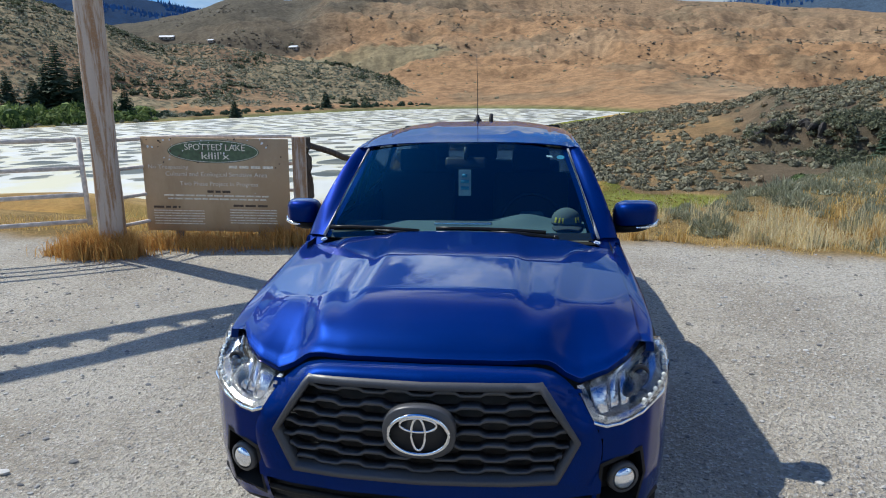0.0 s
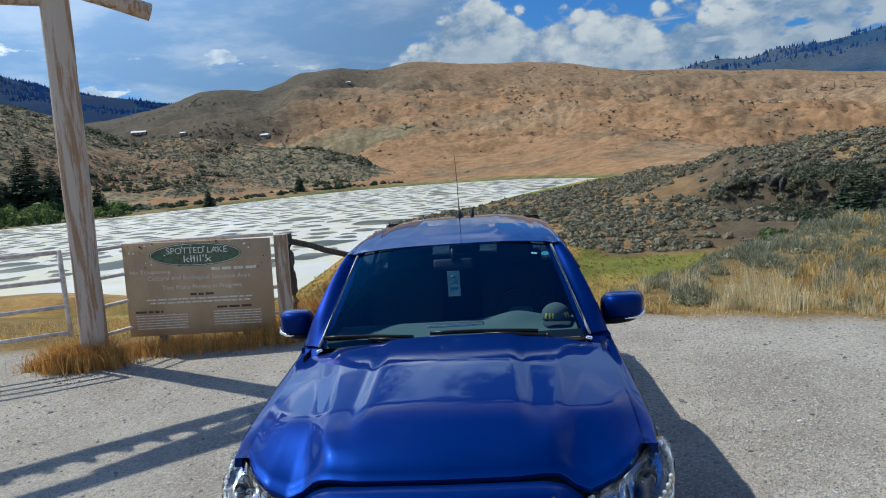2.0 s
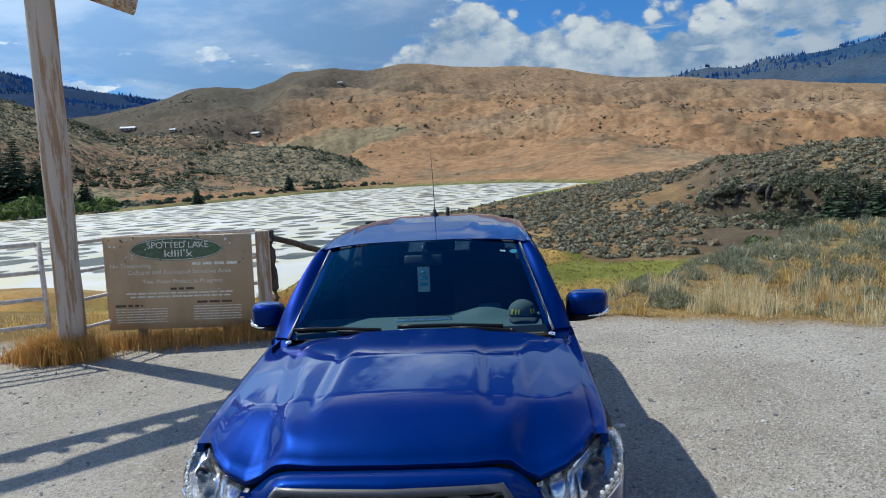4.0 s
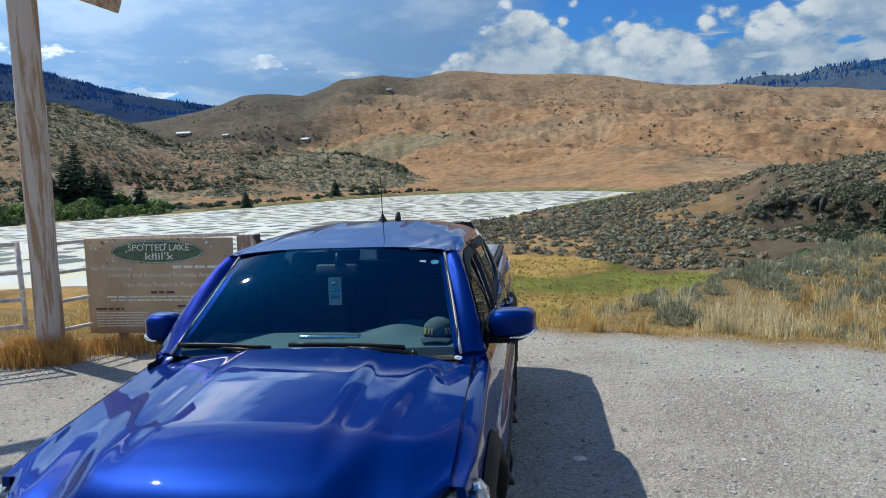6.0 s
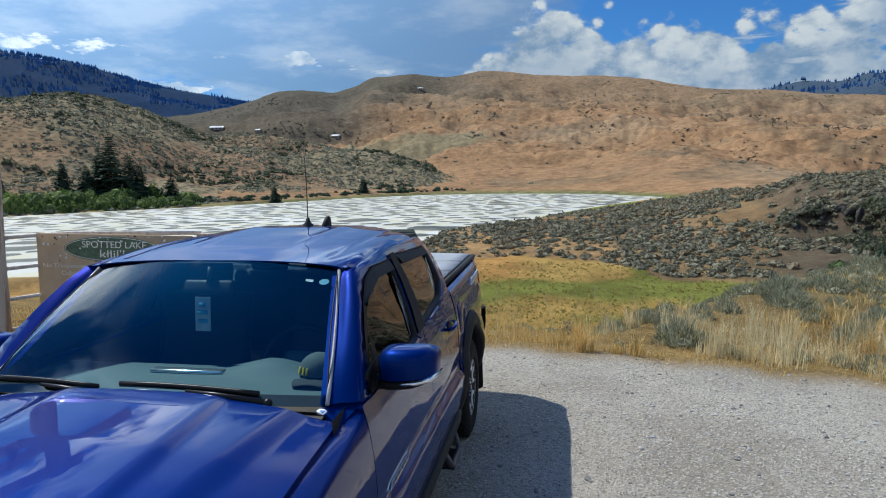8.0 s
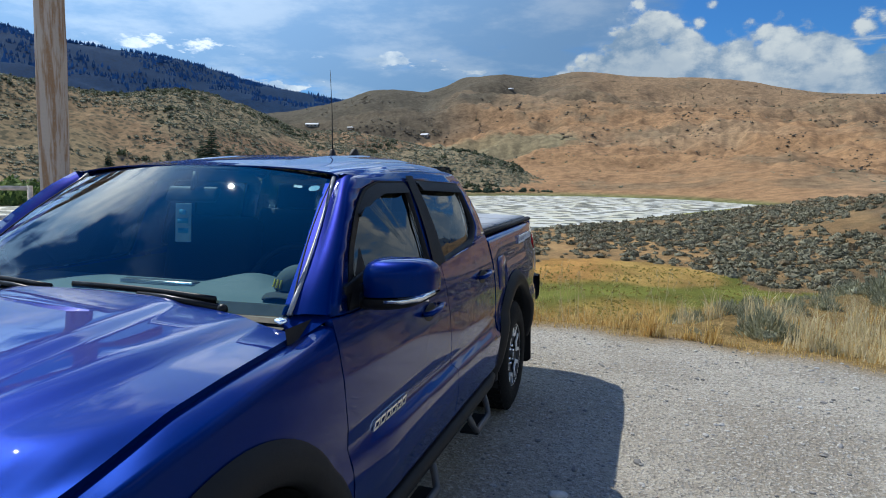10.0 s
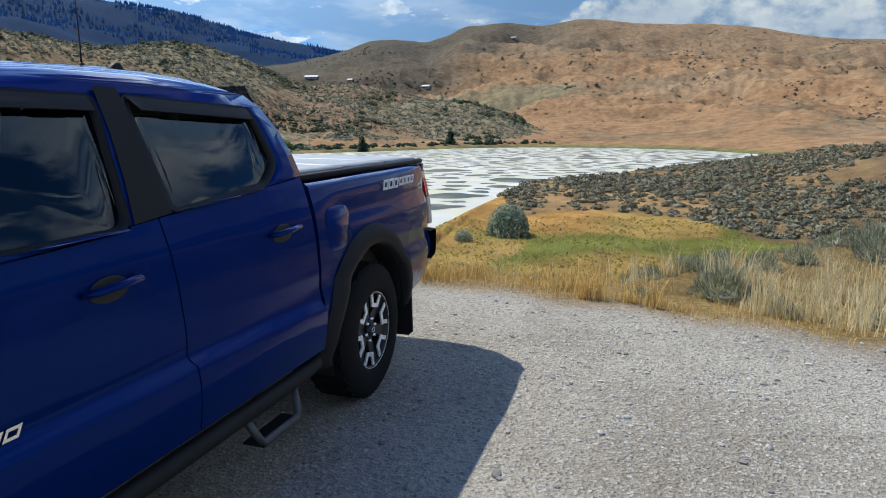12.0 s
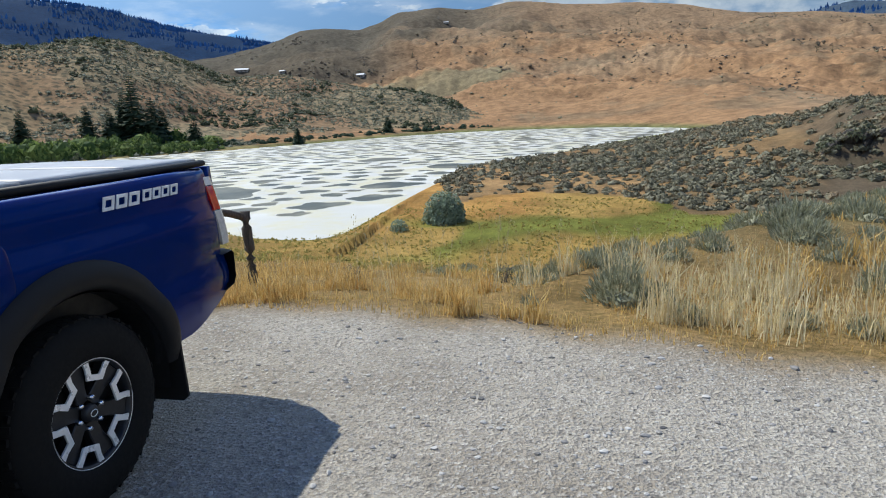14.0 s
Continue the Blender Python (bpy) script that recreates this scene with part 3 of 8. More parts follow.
def land_height(x, y):
    """Height of the ground sheet, and the masks for its cover."""
    dx, dy = x - CX, y - CY
    az, r = np.degrees(np.arctan2(dx, dy)), np.hypot(dx, dy)
    near, far = np.interp(az, *NEAR_SHORE), np.interp(az, *FAR_SHORE)
    front = (np.abs(az) < 120).astype(float)
    # the bank from the lot down to the meadow
    past = y - gravel_edge(x)
    start = np.interp(az, (-60, 0, 8, 16, 24, 32, 60), (0.4, 0.5, 1.5, 5, 10, 16, 22))
    end = np.interp(az, (-60, -10, 0, 8, 20, 32, 60), (46, 34, 32, 32, 38, 46, 60))
    t = np.clip((past - start) / (end - start), 0, 1)
    z = -7.35 * (0.75 * t + 0.25 * t * t * (3 - 2 * t))
    z -= 0.12 * ease(past, 0.0, 1.2)
    bumps = fbm(x, y, 9.0, 3, 4) * 0.16 + fbm(x, y, 34.0, 5, 3) * 0.35
    z += bumps * ease(past, 1.0, 9.0)
    # the lake's bed
    inlake = np.minimum(r - near, far - r)
    bed = np.where((az > -118) & (az < 11), inlake, -50.0)
    z = np.where(r > near - 14, np.minimum(z, -7.1), z)
    shore = -7.15 - 1.3 * ease(bed, -14.0, 4.0)
    z = np.where((r > near - 14) & (az > -118) & (az < 11), np.where(past > 8, shore + 0.05 * bumps, z), z)
    # knoll
    kr = np.interp(az, *KNOLL_FAR)
    top = EYE_Z + kr * np.tan(np.radians(np.interp(az, *KNOLL_UP)))
    foot = np.interp(az, (-20, -10, 5, 20, 35, 60), (74, 60, 58, 62, 64, 50))
    rise = np.where(r < kr, ease(r, foot, kr) ** 0.8, 1 - ease(r, kr, kr + np.interp(az, (-15, 0, 10, 30), (14, 30, 55, 70))))
    crag = fbm(x, y, 14.0, 11, 5, 0.58) * 1.1
    low = np.where(r < kr, -7.6, -10.0)
    run = ease(az, -14.5, -9.5)
    low = low - 1.0 * (1 - run)
    kz = low + (top - low) * rise * run + crag * rise * np.interp(az, (-15, 5, 15, 25), (0.15, 0.3, 0.6, 0.9))
    # a broken rock bluff on the near face of the knoll's east end
    bluff = ease(az + 0.5 * fbm(x, y, 6.0, 12, 3), 17.0, 19.5) * ease(az, 38, 30)
    lip = 78.5 + 3.0 * fbm(x, y, 9.0, 13, 3) - 0.35 * np.clip(az - 19, 0, 20)
    kz = kz + bluff * 2.6 * (ease(r, lip - 0.8, lip + 0.8) - ease(r, foot, kr) * 0.7) * ease(r, foot, foot + 8) * (1 - ease(r, kr, kr + 10))
    kmask = ((az > -14.5) & (az < 89)).astype(float)
    z = np.where((kmask > 0) & (kz > z) & (r > foot), kz, z)
    # everything behind the lake
    base = far
    back = r - base
    sr = np.interp(az, *SAGE_FAR_AT)
    stop = EYE_Z + sr * np.tan(np.radians(np.interp(az, *SAGE_UP)))
    st = np.clip((r - base) / (sr - base), 0, None)
    sz = np.where(st < 1, -7.6 + (stop + 7.6) * (0.35 * st + 0.65 * ease(st, 0, 1)), stop - (r - sr) * 0.10)
    sz = sz + fbm(x, y, 55.0, 21, 6, 0.6) * 3.6 * ease(back, 5, 60) * (1 - 0.6 * ease(st, 0.8, 1.0))
    htop = EYE_Z + HILL_AT * np.tan(np.radians(np.interp(az, *HILL_UP)))
    ht = np.clip((r - base) / (HILL_AT - base), 0, None)
    hz = np.where(ht < 1, -7.6 + (htop + 7.6) * (0.55 * ht + 0.45 * ht**2 + 0.035 * np.sin(ht * 15 + az * 0.09) * ht * (1 - ht) * 2), htop - (r - HILL_AT) * 0.12)
    hum = fbm(x, y, 170.0, 31, 7, 0.6)
    hz = hz + (np.abs(hum) * -20.0 + 6.5 + 1.0 * fbm(x, y, 70.0, 33, 4, 0.6)) * ease(back, 20, 260) * (1 - 0.85 * ease(ht, 0.75, 0.97))
    mtop = EYE_Z + MOUNT_AT * np.tan(np.radians(np.interp(az, *MOUNT_UP)))
    mt = np.clip((r - HILL_AT) / (MOUNT_AT - HILL_AT), 0, None)
    mz = np.where(mt < 1, htop * 0.2 + (mtop - htop * 0.2) * mt**0.9, mtop - (r - MOUNT_AT) * 0.05)
    mz = mz + (fbm(x, y, 330.0, 41, 6, 0.55) * 22) * ease(mt, 0.05, 0.5) * (1 - 0.9 * ease(mt, 0.8, 1.0))
    sage_on = (az < -2.5) & (back > 0) & (front > 0)
    z = np.where((back > 0) & (front > 0), np.maximum(-7.6 + 0.006 * back, np.where(sage_on, np.maximum(sz, hz), hz)), z)
    z = np.where(kmask * (kz > z) * (r > foot) > 0, kz, z)
    z = np.where(r > HILL_AT * 1.02, np.maximum(z, np.where(front > 0, mz, mz)), z)
    # behind the camera: a level road shelf and a rising bank
    rear = np.clip(-(y + 9), 0, None)
    zr = np.where(np.abs(az) > 100, 0.10 * np.clip(rear - 12, 0, None) + 0.9 * fbm(x, y, 30.0, 51, 4) * ease(rear, 10, 60), z)
    side = ease(np.abs(az), 95, 125)
    z = np.where(r < HILL_AT, z * (1 - side) + zr * side, z)
    lot = ((past < 0) & (r < 45)).astype(float)
    z = np.where(lot > 0, np.where(y > -12, 0.012 * fbm(x, y, 1.6, 61, 3) * ease(np.hypot(x, y - 2.5), 2.5, 4.5), z), z)
    return z, dict(az=az, r=r, past=past, back=back, knoll=(kz >= z - 0.01) & (kmask > 0) & (r > foot), sage=sage_on & (sz >= hz) & (back > 0), mount=(r > HILL_AT * 1.02) & (mz >= z - 0.5), bed=bed, ht=ht)


def build_ground():
    fine = np.arange(-56, 46.01, 0.17)
    angles = np.concatenate([np.arange(-180, -56, 2.0), fine, np.arange(47, 180, 2.0)])
    radii = [0.6]
    while radii[-1] < 4600:
        radii.append(radii[-1] + max(0.22, radii[-1] * (0.017 if radii[-1] < 2000 else 0.05)))
    radii = np.array(radii)
    A, R = np.meshgrid(np.radians(angles), radii)
    x, y = CX + R * np.sin(A), CY + R * np.cos(A)
    z, m = land_height(x, y)
    na, nr = len(angles), len(radii)
    verts = np.stack([x, y, z], -1).reshape(-1, 3)
    verts = np.vstack([verts, [[CX, CY, 0.0]]])
    i, j = np.meshgrid(np.arange(nr - 1), np.arange(na), indexing="ij")
    k = (j + 1) % na
    quads = np.stack([i * na + j, i * na + k, (i + 1) * na + k, (i + 1) * na + j], -1).reshape(-1, 4)[:, ::-1]
    faces = quads.tolist() + [[nr * na, q, (q + 1) % na] for q in range(na)]
    ob = soup("ground", verts, faces, GROUND, smooth=True)
    # cover of each stretch of land; the mountains' tints hold aerial haze
    az, r, past, back = m["az"], m["r"], m["past"], m["back"]
    col = np.empty((*x.shape, 3))
    col[:] = (0.40, 0.265, 0.115)                                   # dry grass of the bank
    n1, n2, n3 = fbm(x, y, 16.0, 71, 4), fbm(x, y, 60.0, 72, 4), fbm(x, y, 160.0, 73, 5)

    def lay(mask, colour):
        w = np.clip(mask, 0, 1)[..., None]
        col[:] = col * (1 - w) + np.array(colour) * w

    lay(ease(n1, 0.0, 0.5) * 0.6, (0.30, 0.22, 0.10))
    lay(ease(az, 4, 16) * ease(r, 9, 14) * 0.5, (0.26, 0.22, 0.12))
    meadow = ease(r, 30 + 4 * n1, 36 + 4 * n1) * (back < 0)
    lay(meadow, (0.46, 0.29, 0.09))
    lay(meadow * ease(r + 7 * n1, 39, 45) * ease(az, 27, 20) * 0.95, (0.20, 0.215, 0.05))
    lay(meadow * ease(n1 + n2 * 0.6, 0.22, 0.5) * 0.8, (0.48, 0.29, 0.10))
    lay(meadow * ease(az, 14, 22) * 0.6, (0.36, 0.215, 0.075))
    lay(meadow * ease(r + 4 * n1, 55, 60) * ease(az, -1, -5) * 0.9, (0.50, 0.27, 0.09))
    lay(ease(m["bed"], -7, -1) * (back < 0) * ease(az, -33, -25), (0.13, 0.17, 0.05))
    lay(ease(m["bed"], -22, -8) * (back < 0) * ease(az, -25, -33) * 0.8, (0.38, 0.27, 0.13))
    kn = m["knoll"].astype(float)
    lay(kn, (0.30, 0.195, 0.10))
    lay(kn * ease(n1, -0.1, 0.5), (0.40, 0.25, 0.12))
    lay(kn * ease(az, 9, 20) * ease(n1 + 0.4 * n2, -0.35, 0.3), (0.15, 0.115, 0.08))
    hill = (back > 0) & (np.abs(az) < 120)
    lay(hill.astype(float), (0.36, 0.215, 0.115))
    lay(hill * ease(n3, 0.0, 0.7) * 0.8, (0.37, 0.255, 0.155))
    lay(hill * ease(m["ht"], 0.42, 0.8) * 0.55, (0.275, 0.205, 0.135))
    lay(hill * ease(n2 + 0.5 * n1, 0.35, 0.8) * 0.55, (0.20, 0.155, 0.10))
    # cloud shadow over the hill's left shoulder, painted as darker ground
    lay(hill * ease(az + 2.5 * n3, -12, -19) * ease(m["ht"] + 0.05 * n3, 0.38, 0.52) * 0.9, (0.115, 0.10, 0.075))
    lay(hill * ease(np.hypot((az + 13) / 8.0, (m["ht"] - 0.30) / 0.055), 1.15, 0.85) * 0.55, (0.20, 0.21, 0.13))
    lay(hill * ease(m["ht"] + 0.10 * n2, 0.66, 0.85) * ease(az, -2, -12) * 0.85, (0.12, 0.105, 0.08))
    sg = m["sage"].astype(float)
    lay(sg, (0.28, 0.225, 0.14))
    lay(sg * ease(n2, -0.1, 0.6), (0.31, 0.20, 0.12))
    lay(sg * ease(az, -38, -46) * 0.6, (0.30, 0.215, 0.12))
    lay(hill * ease(back, 12, 3), (0.21, 0.19, 0.085))
    # mountain blues with distance haze painted in, paler over the eastern fields
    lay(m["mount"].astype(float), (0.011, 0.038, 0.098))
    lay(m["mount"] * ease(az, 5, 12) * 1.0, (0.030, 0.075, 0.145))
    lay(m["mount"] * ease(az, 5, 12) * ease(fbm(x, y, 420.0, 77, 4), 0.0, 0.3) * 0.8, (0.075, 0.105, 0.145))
    gravel = ease(past, 0.35, -0.35) * (r < 60)
    tint = np.ones((len(verts), 4))
    tint[:-1, :3] = col.reshape(-1, 3)
    zone = np.zeros((len(verts), 4))
    zone[:-1, 0] = gravel.ravel()
    zone[:-1, 1] = np.clip(sg * 0.9 + kn * 0.3 + hill * 0.12 * (1 - sg), 0, 1).ravel()
    zone[:-1, 2] = ease(r, 120, 20).ravel()
    zone[-1, 0] = 1
    for nm, data in (("tint", tint), ("zone", zone)):
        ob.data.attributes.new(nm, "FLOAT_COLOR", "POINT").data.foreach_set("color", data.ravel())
    return tagged(ob, "gravel lot, dry grass banks and sagebrush hills", "ground", kind="structure")


ground = build_ground()


def height_at(x, y):
    return float(land_height(np.array([float(x)]), np.array([float(y)]))[0][0])


# ---------------------------------------------------------------- the lake and its pools
def build_lake():
    angles = np.radians(np.arange(-118, 13, 1.0))
    fr = np.linspace(0, 1, 40)
    bm = grid(lambda a, f: (CX + math.sin(a) * (46 + f * 300), CY + math.cos(a) * (46 + f * 300), LAKE_Z), list(angles), list(fr),
              keep=lambda a, f: between(math.degrees(a), *NEAR_SHORE) - 12 < 46 + f * 300 < between(math.degrees(a), *FAR_SHORE) + 14)
    lake = mesh_ob("salt_lake", bm, SALT)
    tagged(lake, "white salt crust of a spotted mineral lake, ringed pools all over", "lake", kind="structure")
    rng = np.random.default_rng(7)
    spots = []
    tries = 0
    while len(spots) < 900 and tries < 60000:
        tries += 1
        a, r = rng.uniform(-64, 9), math.sqrt(rng.uniform(58**2, 322**2))
        near, far = between(a, *NEAR_SHORE), between(a, *FAR_SHORE)
        size = rng.uniform(1.5, 3.2) * (1.0 if rng.random() < 0.74 else rng.uniform(1.4, 2.3))
        if r < near + 9 + size or r > far - 5 - size:
            continue
        x, y = CX + r * math.sin(math.radians(a)), CY + r * math.cos(math.radians(a))
        if r < near + 26 and rng.random() < 0.5:
            continue
        if all((x - u) ** 2 + (y - v) ** 2 > (size + s + 0.6) ** 2 for u, v, s in spots):
            spots.append((x, y, size))
    spots.sort(key=lambda s: math.hypot(s[0], s[1]))

    def pool_shape(seed):
        g = np.random.default_rng(seed)
        ph, amp = g.uniform(0, 6.3, 4), g.uniform(0.04, 0.16, 4)
        t = np.linspace(0, 2 * math.pi, 26, endpoint=False)
        rad = 1 + sum(amp[k] * np.sin((k + 2) * t + ph[k]) for k in range(4))
        ring = [(rad[q] * math.cos(t[q]), rad[q] * math.sin(t[q]), 0.03) for q in range(26)]
        low = [(0.93 * v[0], 0.93 * v[1], 0.012) for v in ring]
        out = [(1.04 * v[0], 1.04 * v[1], 0.0) for v in ring]
        verts = out + ring + low
        faces = [(b * 26 + q, b * 26 + (q + 1) % 26, (b + 1) * 26 + (q + 1) % 26, (b + 1) * 26 + q) for b in (0, 1) for q in range(26)]
        return np.array(verts), faces, tuple(range(52, 78))

    shapes = [pool_shape(s) for s in range(10)]
    datas = []
    for verts, faces, inner in shapes:
        me = bpy.data.meshes.new("pool")
        me.from_pydata(verts.tolist(), [], faces + [inner])
        me.materials.append(SALT)
        me.materials.append(POOL)
        me.polygons[len(faces)].material_index = 1
        datas.append(me)
    for n, (x, y, s) in enumerate(spots[:300]):
        ob = new("pool", datas[n % 10])
        ob.parent = lake
        ob.location, ob.rotation_euler, ob.scale = (x, y, LAKE_Z + 0.004), (0, 0, rng.uniform(0, 6.3)), (s, s * rng.uniform(0.8, 1.1), 1)
    vs, fs, base = [], [], 0
    for n, (x, y, s) in enumerate(spots[300:]):
        verts, faces, inner = shapes[n % 10]
        vs.append(verts[52:] * (s, s, 1) + (x, y, LAKE_Z + 0.01))
        fs.append([k - 52 + base for k in inner])
        base += 26
    far_pools = soup("far_pools", np.vstack(vs), fs, POOL)
    far_pools.parent = lake
    tagged(far_pools, kind="stuff")
    return lake


lake = build_lake()


from mathutils.geometry import tessellate_polygon

# ---------------------------------------------------------------- the pickup truck (nose at y = 0, tail at y = 5.4, driver's side +x)
FRONT_AXLE, REAR_AXLE, HUB_Z, TYRE_R = 0.92, 4.16, 0.385, 0.385
SIDE = ((0.36, 0.47, 0.58, 0.66, 0.72, 0.77, 0.85, 1.0, 1.12, 1.2, 1.27, 1.32), (0.85, 0.895, 0.915, 0.922, 0.918, 0.900, 0.905, 0.898, 0.882, 0.862, 0.842, 0.82))
PLAN = ((0.0, 0.10, 0.2, 0.3, 0.42, 0.6, 0.85, 4.7, 5.0, 5.2, 5.3, 5.36), (0.74, 0.80, 0.865, 0.915, 0.955, 0.985, 1.0, 1.0, 0.985, 0.955, 0.925, 0.90))
HOOD_EDGE = ((0.18, 0.3, 0.5, 0.7, 0.9, 1.2, 1.5), (1.025, 1.05, 1.085, 1.11, 1.13, 1.165, 1.205))
BELT = ((1.45, 1.62, 2.4, 2.62, 3.25, 3.6), (1.205, 1.195, 1.215, 1.232, 1.275, 1.30))

truck = thing("pickup_truck", "dusty metallic blue double-cab pickup truck parked on pale gravel", "pickup truck")


def side_x(y, z):
    """Half width of the body below the windows."""
    return between(z, *SIDE) * between(y, *PLAN)


def lin(a, b, n):
    return [float(v) for v in np.linspace(a, b, n)]


def skin(columns, s):
    """A panel from columns of places, on the side s (+1 driver's, -1 passenger's), with a folded-in rim."""
    bm = bmesh.new()
    rows = [[bm.verts.new((s * p[0], p[1], p[2])) for p in c] for c in columns]
    for a, b in zip(rows, rows[1:]):
        for j in range(len(a) - 1):
            q = [a[j], b[j], b[j + 1], a[j + 1]]
            bm.faces.new(q if s > 0 else q[::-1])
    rim = [e for e in bm.edges if e.is_boundary]
    for e in rim:
        e.smooth = False
    made = bmesh.ops.extrude_edge_only(bm, edges=rim)["geom"]
    for v in made:
        if isinstance(v, bmesh.types.BMVert):
            mid = Vector((0, sum(c[0][1] for c in columns) / len(columns), 0.9))
            way = mid - v.co
            way.x = -s * 0.8
            way.y = 0.04 * math.copysign(1, way.y)
            way.z = 0.04 * math.copysign(1, way.z)
            v.co += way.normalized() * 0.03
    bmesh.ops.recalc_face_normals(bm, faces=bm.faces)
    return bm


def arch(y, axle, r):
    d = r * r - (y - axle) ** 2
    return HUB_Z + math.sqrt(d) if d > 0 else 0.0


# bonnet
def hood_front(x):
    return between(abs(x), (0, 0.3, 0.45, 0.55, 0.66, 0.74, 0.80), (0.185, 0.195, 0.225, 0.185, 0.235, 0.325, 0.44))


def hood_z(x, y):
    z = between(y, (0.15, 0.2, 0.26, 0.35, 0.6, 1.0, 1.38), (1.028, 1.053, 1.078, 1.102, 1.142, 1.183, 1.212))
    a = abs(x)
    z -= 0.050 * (a / 0.8) ** 2.2
    ridge = 0.455 + 0.16 * max(0.0, y - 0.25)
    z += 0.014 * float(ease(a, ridge + 0.07, ridge - 0.05)) * float(ease(y, 0.22, 0.5))
    z += 0.012 * float(ease(a, 0.395, 0.305)) * float(ease(y, 0.30, 0.58))
    yf = hood_front(x)
    ze = between(a, (0, 0.40, 0.45, 0.50, 0.56, 0.66, 0.74, 0.80), (1.036, 1.034, 1.026, 0.99, 0.972, 0.996, 1.014, 1.036))
    k = float(ease((y - yf) / (0.10 + 0.30 * float(ease(a, 0.40, 0.56))), -0.35, 1.0))
    return ze + (z - ze) * k if z > ze else z


def hood_place(u, v):
    x = v * 0.80
    y0 = hood_front(x)
    y1 = 1.375 + 0.02 * (1 - abs(v)) - 0.02 * abs(v) ** 3
    y = y0 + (y1 - y0) * u
    z = hood_z(x, y)
    if u < 0.02:
        z -= 0.010
    return x, y, z


bm = grid(hood_place, [0, 0.012, 0.03, 0.06] + lin(0.09, 0.985, 44) + [1.0], lin(-1, 1, 81), flip=True)
for e in bm.edges:
    e.smooth = not e.is_boundary
hood = part("bonnet", bm, PAINT, truck)
hood.modifiers.new("thick", "SOLIDIFY").thickness = -0.02
bm = bmesh.new()
for k in range(26):
    g = random.Random(40 + k)
    hx, hy = g.uniform(-0.45, 0.5), g.choice((0.30, 0.33, 0.36)) + g.uniform(-0.06, 0.05)
    hy = max(hy, hood_front(hx) + 0.03)
    r = g.uniform(0.0012, 0.0035)
    m = Matrix.Translation((hx, hy, hood_z(hx, hy) + 0.0005)) @ Matrix.Diagonal((r, r * g.uniform(0.8, 1.8), 0.0012, 1))
    bmesh.ops.create_icosphere(bm, subdivisions=1, radius=1.0, matrix=m)
part("stone_chips", bm, PAPER, hood, "pale chips and splashes", kind="stuff")

